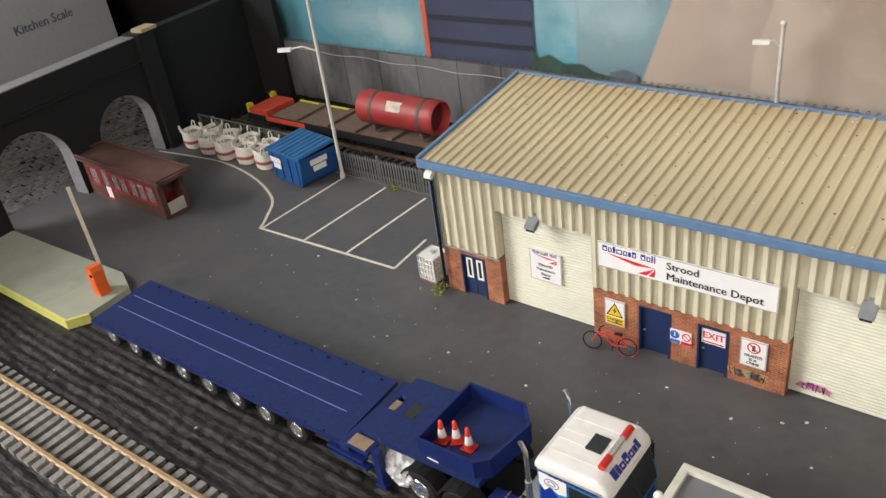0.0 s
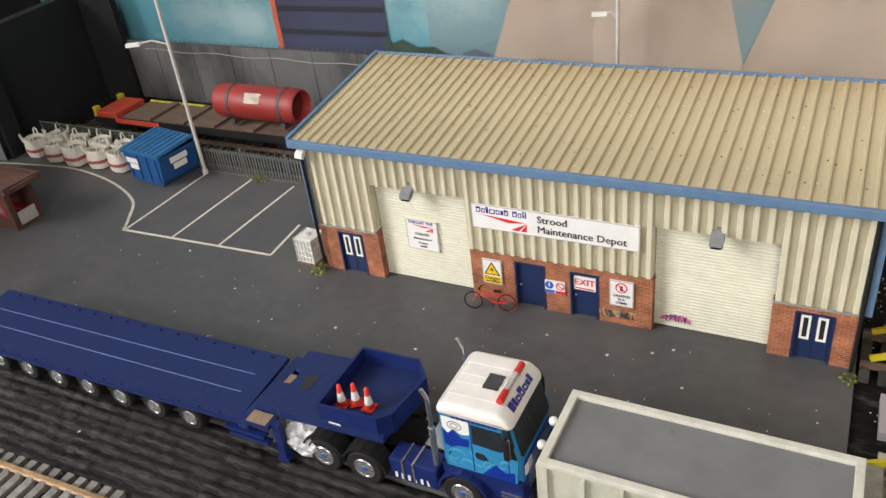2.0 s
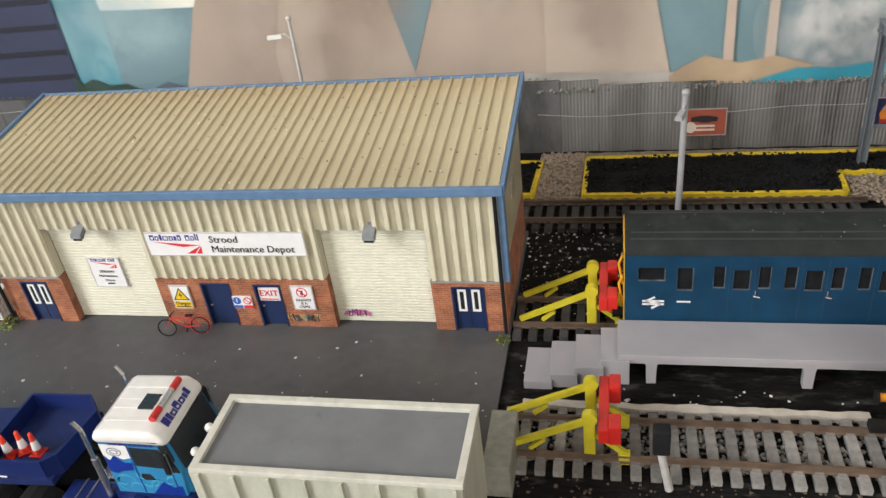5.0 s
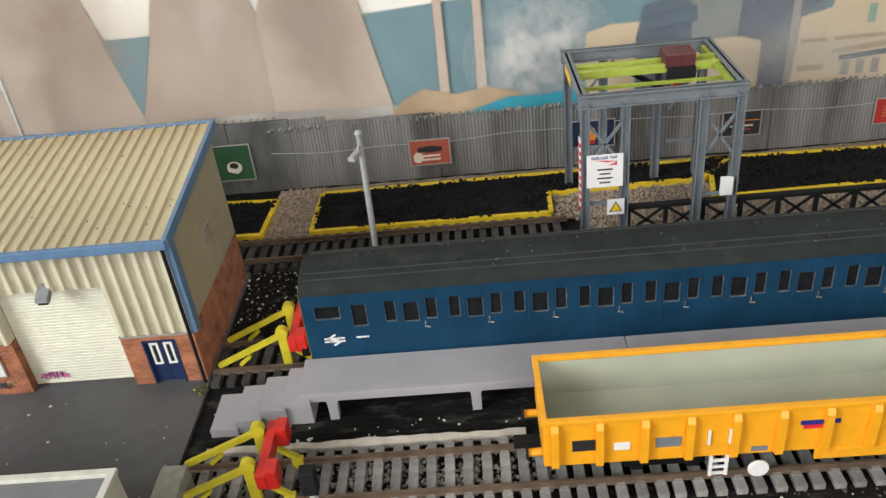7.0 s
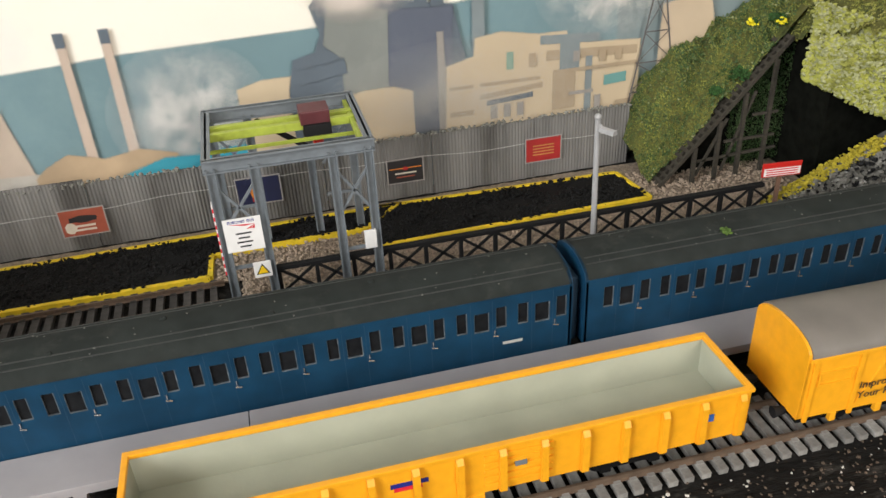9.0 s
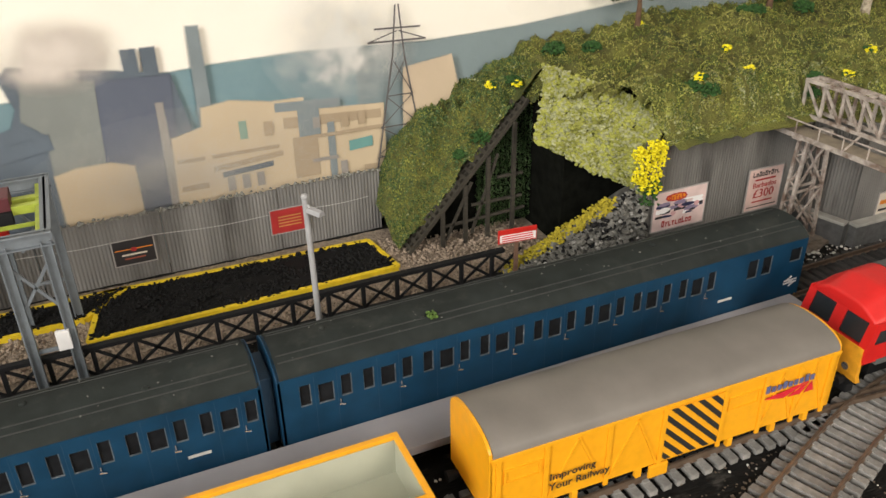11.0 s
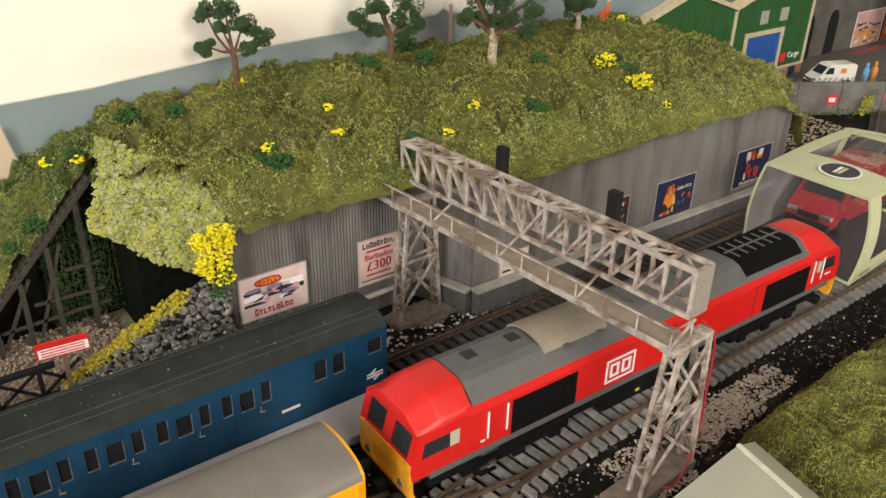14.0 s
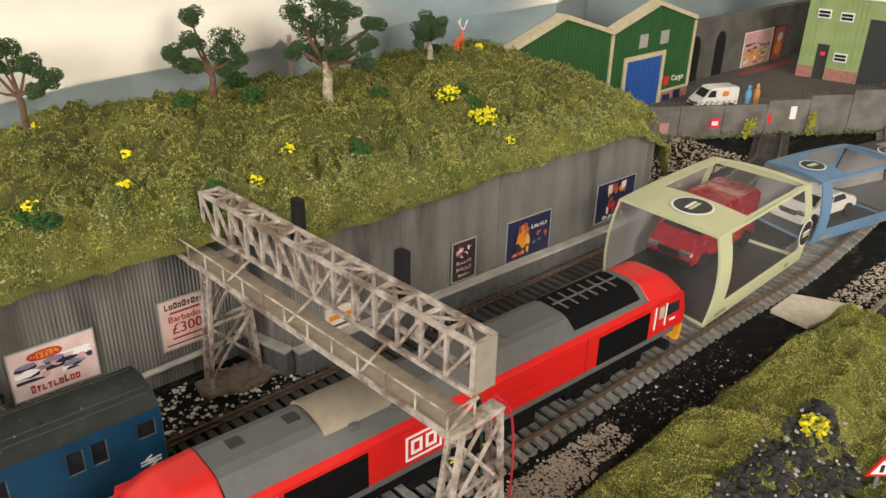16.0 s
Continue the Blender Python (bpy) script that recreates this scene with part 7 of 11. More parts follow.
for x0, x1, z0, z1 in ((rel(726.5), rel(759.5), 19, 34.4), (rel(882), rel(918), 19, 33.5)):
    part("side_grille", box(B(), x0, x1, -LW - 0.2, -LW + 0.1, z0, z1), BLKGRILLE, lo, "black side grille")
    part("side_grille", box(B(), x0, x1, LW - 0.1, LW + 0.2, z0, z1), BLKGRILLE, lo)
for x in (rel(715), rel(724), rel(922), rel(930)):
    part("hand_rail", box(B(), x - 0.35, x + 0.35, -LW - 0.7, -LW - 0.2, 22.6, 34.6, 0.1), SIGNWHITE, lo, "white hand rail")
for x0 in (rel(711),):
    part("number_bar", box(B(), x0 + 1, x0 + 3, -LW - 0.15, -LW + 0.05, 21.6, 22.5), SIGNWHITE, lo)
part("number_bar", box(B(), rel(934.5), rel(939), -LW - 0.15, -LW + 0.05, 23.2, 24.2), SIGNWHITE, lo)
for i in range(9):
    part("louvre", box(B(), rel(800), rel(872), -LW - 0.3, -LW + 0.1, 19.4 + i * 1.75, 20.4 + i * 1.75), LOCORED, lo)
part("door_seam", box(B(), rel(874), rel(874.6), -LW - 0.2, -LW + 0.1, 19, 36), mat("dark_red", (0.3, 0.01, 0.01), 0.5), lo)
dx, dz = rel(784.5), 26.4
part("emblem_frame", holed(B(), dx - 8.5, dx + 8.5, dz - 5.6, dz + 5.6, [(dx - 7.5, dx + 7.5, dz - 4.6, dz + 4.6)], -LW - 0.2, -LW + 0.05), SIGNWHITE, lo, "white square emblem")
for k in (-3.4, 3.4):
    part("emblem_block", holed(B(), dx + k - 2.6, dx + k + 2.6, dz - 3.2, dz + 3.2, [(dx + k - 1.3, dx + k + 1.3, dz - 2.0, dz + 2.0)], -LW - 0.2, -LW + 0.05), SIGNWHITE, lo)
ex = B()
arc = [math.pi * (0.04 + 0.92 * i / 12) for i in range(13)]
prism(ex, [(-11.5 * math.cos(a_), 43.6 + 5.4 * math.sin(a_)) for a_ in arc] + [(-10.4 * math.cos(a_), 43.4 + 4.6 * math.sin(a_)) for a_ in reversed(arc)], rel(746), rel(780), 'x')
part("silencer_cover", ex, mat("silencer_tan", (0.24, 0.205, 0.16), 0.5, var=0.12), lo, "tan-grey curved silencer cover", smooth=True)
for x in (rel(757), rel(775)):
    part("lifting_lug", box(B(), x - 1.5, x + 1.5, -13.6, -11, 42.8, 44.8, 0.4), LOCOGREY, lo)
for x in (rel(720), rel(741)):
    part("roof_hatch", box(B(), x - 2.6, x + 2.6, -0.5, 4.5, 46.3, 46.7), INKBLACK, lo)
part("roof_grille", (lambda q: (prism(q, [(-14.6, 41.4), (-9.6, 45.7), (-6, 46.8), (6, 46.8), (9.6, 45.7), (14.6, 41.4), (14, 40.8), (6, 46.2), (-6, 46.2), (-14, 40.8)], rel(868), rel(912), 'x'), q)[1])(B()), BLKGRILLE, lo, "black radiator grille")
for i in range(6):
    part("grille_bar", box(B(), rel(872 + i * 6.4), rel(872.8 + i * 6.4), -6, 6, 46.7, 47.3), LOCOGREY, lo)
part("grille_bar", box(B(), rel(869), rel(911), -0.4, 0.4, 46.8, 47.4), LOCOGREY, lo)
for x in (rel(800), rel(835)):
    part("roof_joint", box(B(), x - 0.2, x + 0.2, -7, 7, 46.3, 46.6), mat("joint_dark", (0.07, 0.07, 0.07), 0.7), lo)
part("fuel_tank", box(B(), -34, 34, -14.5, 14.5, 2.5, 9, 1.2), UNDER, lo)
for x in (-14, 2):
    part("filler_mark", box(B(), x, x + 2.4, -14.75, -14.4, 5.6, 6.8), BUFYEL, lo)
for bx in (-80, 80):
    bg = part("bogie", box(B(), bx - 27, bx + 27, -14, 14, 4.5, 11, 0.6), UNDER, lo)
    for q in (-19, 0, 19):
        for y in (-8.7, 8.7):
            part("wheel", lathe(B(), [(6.2, -1), (6.2, 1)], 18, 'y', (bx + q, y, 6.2)), UNDER, bg)
        for y in (-14.3, 14.3):
            part("axle_box", box(B(), bx + q - 3, bx + q + 3, y - 0.9, y + 0.9, 3.5, 8, 0.4), UNDER, bg)
for i in range(4):
    part("cab_step", box(B(), rel(714), rel(722), -15.8, -14.2, 3.0 + i * 3.4, 3.5 + i * 3.4), CHROME if i % 2 else UNDER, lo)


# ---- coal bays, crane frame, lattice girder ----
COAL = mat("coal", (0.006, 0.006, 0.0065), 0.7, var=0.6, scale=600, spec=0.2)
GRAVEL = mat("tan_gravel", (0.34, 0.27, 0.21), 0.95, var=0.35, scale=900, rand=0.0)
GRAVELBED = mat("gravel_bed", (0.25, 0.20, 0.155), 0.95, var=0.4, scale=500, bump=0.9, bump_scale=900, bump_dist=0.0012)


def curb(pts, parent, h=2.2, w=2.5):
    for (ax, ay), (bx, by) in zip(pts, pts[1:]):
        q = B()
        bar(q, (ax, ay, h / 2 - 1), (bx, by, h / 2 - 1), w, h + 1)
        part("curb", q, BAYYEL, parent)


def coal_bay(name, outline, label):
    o = thing(name, label=label, category="coal bay", group="coal bays")
    curb(outline + [outline[0]], o)
    xs, ys = [p[0] for p in outline], [p[1] for p in outline]
    def inside(x, y):
        c = False
        for (ax, ay), (bx, by) in zip(outline, outline[1:] + outline[:1]):
            if (ay > y) != (by > y) and x < (bx - ax) * (y - ay) / (by - ay) + ax:
                c = not c
        return c
    pts = []
    while len(pts) < (max(xs) - min(xs)) * (max(ys) - min(ys)) * 0.34:
        x, y = rnd(min(xs), max(xs)), rnd(min(ys), max(ys))
        if inside(x, y):
            pts.append((x, y, 0.2 + 1.6 * (0.5 + noise.noise((x * 0.08, y * 0.1, 1))) + rnd(-0.4, 0.5)))
    part("coal_base", (lambda q: (prism(q, outline, -1, 1.0, 'z'), q)[1])(B()), COAL, o)
    quick_clumps("coal_pile", pts, [rnd(0.5, 1.3) for _ in pts], COAL, o, "heaped black coal lumps")
    return o


coal_bay("coal_bay", [(162, 523), (164, 560), (120, 563), (118, 524)], "small yellow-edged bay of black coal beside the shed")
coal_bay("coal_bay", [(189, 522), (190, 564), (420, 567), (398, 545), (316, 543), (315, 522)], "long yellow-edged bay of black coal along the wall")
coal_bay("coal_bay", [(399, 524), (408, 567), (551, 562), (556, 527)], "yellow-edged bay of black coal at the wall end")
bed = tagged(sheet("gravel", 163, 660, 493, 576, 2, -0.9, lambda x, y: 0.5 * noise.noise((x * 0.3, y * 0.3, 0)) - (0 if y > 518 or x > 330 else 1.6), GRAVELBED), "tan gravel bed under the bays", "gravel", kind="stuff")
pts = [(rnd(164, 190), rnd(524, 574), rnd(-0.6, 0.2)) for _ in range(500)] + [(rnd(318, 400), rnd(515, 543), rnd(-0.6, 0.2)) for _ in range(900)] + [(rnd(556, 640), rnd(500, 560), rnd(-0.6, 0.6)) for _ in range(1700)] + [(rnd(330, 610), rnd(494, 523), rnd(-0.9, 0.1)) for _ in range(3600)]
tagged(quick_clumps("loose_gravel", pts, [rnd(0.4, 1.1) for _ in pts], GRAVEL), "loose tan gravel chips", "gravel", kind="stuff")

cr = thing("gantry_crane", label="grey steel gantry crane frame with a lime travelling beam", category="crane")
CRGREY = mat("crane_grey", (0.15, 0.17, 0.19), 0.5, var=0.12)
X0, X1, Y0, Y1, ZT = 328, 396, 491, 551, 76
for x, y in ((X0, Y0), (346, Y0), (380, Y0), (X1, Y0), (X0, Y1), (346, Y1), (374, Y1), (X1, Y1)):
    b = B()
    box(b, x - 2, x + 2, y - 0.4, y + 0.4, -1, ZT - 4)
    box(b, x - 2, x - 1.4, y - 1.8, y + 1.8, -1, ZT - 4)
    box(b, x + 1.4, x + 2, y - 1.8, y + 1.8, -1, ZT - 4)
    part("column", b, CRGREY, cr)
for y in (Y0, Y1):
    b = B()
    box(b, X0 - 3, X1 + 3, y - 0.5, y + 0.5, ZT - 6, ZT)
    box(b, X0 - 3, X1 + 3, y - 2, y + 2, ZT - 0.7, ZT)
    box(b, X0 - 3, X1 + 3, y - 2, y + 2, ZT - 6, ZT - 5.3)
    part("long_beam", b, CRGREY, cr)
for x in (X0 - 1, X1 + 1):
    b = B()
    box(b, x - 0.5, x + 0.5, Y0 + 2, Y1 - 2, ZT - 6, ZT - 0.1)
    box(b, x - 2, x + 2, Y0 + 2, Y1 - 2, ZT - 0.8, ZT - 0.1)
    part("cross_beam", b, CRGREY, cr)
part("yellow_patch", box(B(), X0 - 3.1, X0 - 2.9, 515, 535, ZT - 5, ZT - 1), SIGNYEL, cr)
LIME = mat("lime_beam", (0.32, 0.38, 0.05), 0.5, var=0.15)
for y in (524, 532):
    part("travel_beam", box(B(), X0, X1, y - 1.6, y + 1.6, ZT - 5, ZT - 1.2, 0.2), LIME, cr, "lime travelling beam")
for y in (516, 539):
    part("runway_rail", box(B(), X0 - 1, X1, y - 0.5, y + 0.5, ZT - 8, ZT - 6.4), LIME, cr)
part("lime_end", box(B(), X1 - 3, X1 - 1, Y0 + 4, Y1 - 4, ZT - 4.6, ZT - 2), LIME, cr)
ho = part("hoist", box(B(), 370, 384, 522, 535, ZT - 3, ZT + 3.6, 0.6), mat("hoist_maroon", (0.09, 0.02, 0.025), 0.5), cr, "dark maroon hoist")
part("hoist_block", box(B(), 371, 384, 520, 524, ZT - 9, ZT - 2.5, 0.4), BLACK, ho)
part("hook_block", box(B(), 375, 380, 526, 530, ZT - 18, ZT - 9, 0.6), RED, ho, "red hook block")
for x0, x1 in ((X0, 346), (380, X1)):
    for y in (Y0, Y1):
        b = B()
        bar(b, (x0, y, 40), (x1, y, 64), 1, 1.2)
        bar(b, (x0, y, 64), (x1, y, 40), 1, 1.2)
        bar(b, (x0, y, 22), (x1, y, 22), 1, 1.6)
        part("brace", b, CRGREY, cr)
part("stay", (lambda q: (bar(q, (350, Y1, 68), (372, 528, 60), 2, 2), q)[1])(B()), BLACK, cr)
part("striped_edge", (lambda q: ([box(q, X0 - 2.6, X0 - 2.0, Y0 - 1.9, Y0 + 1.9, 20 + i * 4, 22 + i * 4) for i in range(9)], q)[1])(B()), INKRED, cr)
part("striped_edge", (lambda q: ([box(q, X0 - 2.6, X0 - 2.0, Y0 - 1.9, Y0 + 1.9, 22 + i * 4, 24 + i * 4) for i in range(9)], q)[1])(B()), SIGNWHITE, cr)
part("box_white", box(B(), 390, 395.5, Y0 - 3, Y0 - 1, 22, 31, 0.2), SIGNWHITE, cr, "small white control boxes")
o = sign_board("crane_sign", 328.5, 345, 31.5, 48, Y0 - 2.8, "white depot notice on the crane frame", None)
rail_logo(o, -6.2, 5.6, 0.55)
for i in range(4):
    plate(o, "text_line", -3.5 + (i % 2), 3.5 - (i % 2), 0.4 - i * 2.2, 1.2 - i * 2.2, INKBLACK)
o = sign_board("warning_sign", 338, 346, 16.5, 24.5, Y0 - 2.8, "small white sign with a yellow warning triangle", None)
shape(o, "triangle", [(-3.1, -2.4), (3.1, -2.4), (0, 3.2)], INKBLACK)
shape(o, "triangle_face", [(-2.3, -2), (2.3, -2), (0, 2.2)], SIGNYEL, -0.1)

gd = thing("lattice_girder", label="black lattice girder parapet beside the far track", category="girder", kind="structure")
GX0, GX1, GYY = 348, 602, 493
part("top_chord", box(B(), GX0, GX1, GYY - 1.6, GYY + 1.6, 16.2, 18.2, 0.2), BLACK, gd)
part("bottom_chord", box(B(), GX0, GX1, GYY - 1.6, GYY + 1.6, 1.2, 3, 0.2), BLACK, gd)
x = GX0
while x < GX1 - 5:
    part("girder_post", box(B(), x, x + 1.8, GYY - 1, GYY + 1, -1, 16.2), BLACK, gd)
    b = B()
    bar(b, (x + 0.9, GYY, 3), (x + 18, GYY, 16.2), 0.8, 1.3)
    bar(b, (x + 0.9, GYY, 16.2), (x + 18, GYY, 3), 0.8, 1.3)
    part("cross_brace", b, BLACK, gd)
    x += 17.6


# ---- posters ----
def poster(x0, x1, z0, z1, y, bg, label, items, rz=0, frame_m=None):
    o = thing("poster", (x0 + x1) / 2, y, (z0 + z1) / 2, rz, label, "poster")
    w, h = (x1 - x0) / 2, (z1 - z0) / 2
    part("sheet", box(B(), -w, w, 0, 0.5, -h, h), bg, o)
    part("border", holed(B(), -w - 0.35, w + 0.35, -h - 0.35, h + 0.35, [(-w + 0.3, w - 0.3, -h + 0.3, h - 0.3)], -0.1, 0.45), frame_m or mat_pborder, o)
    for it in items:
        if it[0] == 'bar':
            plate(o, "printed_bar", it[1] * w, it[2] * w, it[3] * h, it[4] * h, it[5], -0.06 - 0.01 * len(o.children))
        elif it[0] == 'text':
            letters(o, it[1], it[2] * w, it[3] * h, it[4], it[5], y=-0.12)
        elif it[0] == 'photo':
            r = random.Random(int(abs(it[1]) * 100 + it[3] * 37) + it[6])
            b = B()
            for i in range(it[6]):
                cx, cz = r.uniform(it[1], it[2]) * w, r.uniform(it[3], it[4]) * h
                rx, rz_ = r.uniform(0.06, 0.2) * w * (it[2] - it[1]), r.uniform(0.08, 0.22) * h * (it[4] - it[3])
                ring_ = [(min(max(cx + rx * (0.6 + 0.5 * r.random()) * math.cos(a), it[1] * w), it[2] * w), min(max(cz + rz_ * (0.6 + 0.5 * r.random()) * math.sin(a), it[3] * h), it[4] * h)) for a in [k * math.pi / 4 for k in range(8)]]
                flat(b, [(u_, -0.09 - 0.004 * i, v_) for u_, v_ in ring_], i % len(it[5]))
            part("printed_picture", b, list(it[5]), o)
        elif it[0] == 'word':
            r = random.Random(int(abs(it[3]) * 100) + it[6])
            b = B()
            cw = (it[2] - it[1]) * w / it[6]
            for i in range(it[6]):
                u0 = it[1] * w + cw * i
                hh = (it[4] - it[3]) * h * (1 if i == 0 or r.random() < 0.3 else 0.75)
                k = r.choice((0, 1, 2))
                if k == 0:
                    holed(b, u0, u0 + cw * 0.78, it[3] * h, it[3] * h + hh, [(u0 + cw * 0.24, u0 + cw * 0.54, it[3] * h + hh * 0.25, it[3] * h + hh * 0.72)], -0.2, -0.12)
                elif k == 1:
                    box(b, u0, u0 + cw * 0.26, -0.2, -0.12, it[3] * h, it[3] * h + hh)
                    box(b, u0 + cw * 0.26, u0 + cw * 0.75, -0.2, -0.12, it[3] * h, it[3] * h + hh * 0.26)
                else:
                    box(b, u0 + cw * 0.2, u0 + cw * 0.5, -0.2, -0.12, it[3] * h, it[3] * h + hh)
                    box(b, u0, u0 + cw * 0.75, -0.2, -0.12, it[3] * h + hh * 0.75, it[3] * h + hh)
            part("lettering_bar", b, it[5], o)
        elif it[0] == 'blob':
            r = random.Random(int(it[1] * 100) + 7)
            pts = [(it[1] * w + it[3] * w * (0.75 + 0.25 * r.random()) * math.cos(a), it[2] * h + it[4] * h * (0.75 + 0.25 * r.random()) * math.sin(a)) for a in [k * math.pi / 5 for k in range(10)]]
            shape(o, "printed_shape", pts, it[5], -0.06 - 0.012 * len(o.children))
    return o


mat_pborder = mat("poster_border", (0.30, 0.28, 0.27), 0.7)
pc = lambda n, c: mat("print_" + n, c, 0.55, var=0.15, scale=120)
PRUST, PDARK, PGREEN, PBLUE, PCREAM, PORANGE, PPINK, PMAROON = pc("rust", (0.30, 0.07, 0.04)), pc("dark", (0.02, 0.018, 0.02)), pc("green", (0.02, 0.07, 0.03)), pc("blue", (0.012, 0.016, 0.055)), pc("cream", (0.58, 0.52, 0.44)), pc("orange", (0.62, 0.20, 0.02)), pc("pink", (0.52, 0.30, 0.30)), pc("maroon", (0.33, 0.02, 0.02))
FYP = 576.6
poster(128, 150, 8, 30, FYP, PGREEN, "green poster with a pale round picture on the wall", [('blob', 0, -0.25, 0.5, 0.4, PCREAM), ('blob', 0, -0.15, 0.3, 0.2, PDARK), ('bar', -0.7, 0.7, 0.5, 0.65, PGREEN)])
poster(241, 264, 7.5, 23, FYP, PRUST, "rust-red poster with a dark locomotive picture", [('bar', -0.6, 0.6, 0.05, 0.4, PDARK, ), ('blob', 0.05, 0.25, 0.7, 0.3, PDARK), ('blob', -0.6, -0.4, 0.3, 0.5, PCREAM), ('bar', -0.5, 0.5, -0.35, -0.2, PCREAM), ('bar', -0.5, 0.5, -0.65, -0.5, PCREAM)])
poster(333, 357, 10, 26, FYP, PBLUE, "dark blue poster with a red figure shape", [('blob', -0.1, -0.1, 0.3, 0.75, PORANGE), ('blob', -0.1, 0.3, 0.2, 0.25, PPINK), ('bar', -0.35, 0.1, -0.8, -0.5, PMAROON)])
poster(417, 438, 9, 23.5, FYP, PDARK, "black poster with an orange line and pale lettering", [('bar', -0.9, 0.9, 0.2, 0.28, PORANGE), ('blob', 0, 0.2, 0.18, 0.2, PMAROON), ('bar', -0.6, 0.6, -0.25, -0.12, PCREAM), ('bar', -0.5, 0.5, -0.55, -0.45, PRUST)])
poster(500, 522, 9, 24, FYP, PMAROON, "red poster with fine gold lettering", [('bar', -0.6, 0.6, 0.3 - 0.25 * i, 0.4 - 0.25 * i, pc("gold", (0.45, 0.20, 0.06))) for i in range(4)])

# ---- retaining wall with posters ----
CORRUGDARK = mat("grimy_corrugated", (0.125, 0.12, 0.112), 0.7, var=0.25, scale=90, stain=(0.035, 0.032, 0.03), stain_scale=40, stain_at=0.53, stain_mix=0.7, grain=(1, 1, 0.18))
rw = thing("wall_retaining", label="tall weathered corrugated retaining wall below the hill", category="wall", kind="structure")
segs = [((672, 475), (786, 475)), ((786, 475), (794.5, 445)), ((794.5, 445), (1061, 440))]
WALLPALE = mat("pale_coping", (0.36, 0.35, 0.32), 0.8, var=0.2, scale=100)
for k, ((ax, ay), (bx, by)) in enumerate(segs):
    L_ = math.hypot(bx - ax, by - ay)
    ang = math.degrees(math.atan2(by - ay, bx - ax))
    n_ = max(1, round(L_ / 62))
    for i in range(n_):
        part("corrugated_sheet", corrugated(B(), L_ * i / n_, L_ * (i + 1) / n_ - 0.25, -3, 70.5 + 0.4 * (i % 2), 0.35 * (i % 2), 1.75, 0.24, ragged=0.6, seed=k * 7 + i), CORRUGDARK, rw, at=(ax, ay, 0, 0, 0, ang))
    if k > 0:
        part("plinth", box(B(), 0 if k == 2 else -2, L_, -5.5, -0.6, -3, 11.5, 0.4), mat("plinth_grey", (0.09, 0.09, 0.09), 0.85, var=0.3) if k == 1 else bpy.data.materials["plinth_grey"], rw, at=(ax, ay, 0, 0, 0, ang))
        part("ledge", box(B(), -1 if k == 2 else -4, L_, -6.2, -0.5, 11.6, 13.4, 0.4), WALLPALE, rw, "pale ledge", at=(ax, ay, 0, 0, 0, ang))
    else:
        part("pipe_run", rod(B(), (60, -2.2, 9), (L_, -2.2, 11), 1.5, n=10), WALLPALE, rw, "pale pipe along the wall foot", at=(ax, ay, 0, 0, 0, ang))
part("end_post", box(B(), 1060, 1063, 437, 443, -3, 74, 0.4), CORRUG, rw)
poster(680, 714.5, 18, 41, 473.6, pc("adpink", (0.60, 0.46, 0.44)), "old appliance poster with red lettering on the retaining wall", [('photo', -0.9, 0.9, -0.35, 0.45, (PBLUE, PDARK, SIGNWHITE, PPINK, pc("mauve", (0.22, 0.18, 0.26)), SIGNWHITE), 26), ('bar', -0.2, 0.25, -0.1, 0.3, PDARK), ('blob', 0.62, 0.1, 0.22, 0.3, SIGNWHITE), ('blob', -0.15, 0.62, 0.5, 0.26, PMAROON), ('blob', -0.15, 0.62, 0.42, 0.17, PORANGE), ('word', -0.45, 0.15, 0.52, 0.72, PMAROON, 5), ('word', -0.62, 0.55, -0.82, -0.5, PMAROON, 9)])
poster(743.5, 768, 16.5, 42, 473.6, pc("adpink2", (0.58, 0.42, 0.38)), "pale holiday poster with red and black lettering", [('word', -0.78, 0.8, 0.62, 0.86, PDARK, 9), ('text', "Barbados", 0, 0.2, 4.6, PMAROON), ('text', "£300", 0, -0.22, 7.5, PMAROON), ('bar', -0.6, 0.6, 0.42, 0.5, PMAROON), ('bar', -0.6, 0.6, -0.62, -0.55, PMAROON), ('bar', -0.85, 0.85, -0.85, -0.8, PDARK)])
wy = lambda x: 445 - 5 * (x - 794.5) / 266.5 - 0.9
wa = -1.1
poster(812, 832, 13.5, 27, wy(822), PCREAM, "cream poster with an orange stripe", [('bar', -0.8, 0.8, -0.1, 0.3, PORANGE), ('bar', -0.8, 0.8, -0.7, -0.5, PDARK)], wa)
poster(893, 910, 14.5, 38, wy(901), PDARK, "tall dark poster with a pink picture", [('photo', -0.7, 0.7, 0.15, 0.85, (PPINK, PMAROON, PDARK, PCREAM), 16), ('word', -0.65, 0.65, -0.15, 0.02, PPINK, 6), ('word', -0.65, 0.65, -0.5, -0.32, PPINK, 7), ('word', -0.5, 0.5, -0.8, -0.66, PPINK, 5)], wa)
poster(934, 970, 13.5, 39, wy(952), PBLUE, "dark blue poster with an orange drink shape", [('blob', -0.25, 0.1, 0.3, 0.7, PORANGE), ('photo', -0.75, 0.1, -0.8, 0.75, (PORANGE, PRUST, pc("amber", (0.62, 0.33, 0.06)), PDARK), 18), ('photo', 0.15, 0.85, -0.7, 0.2, (PBLUE, PDARK, pc("slate_ink", (0.05, 0.08, 0.16)), PRUST), 14), ('word', 0.1, 0.85, 0.35, 0.55, PCREAM, 6)], wa)
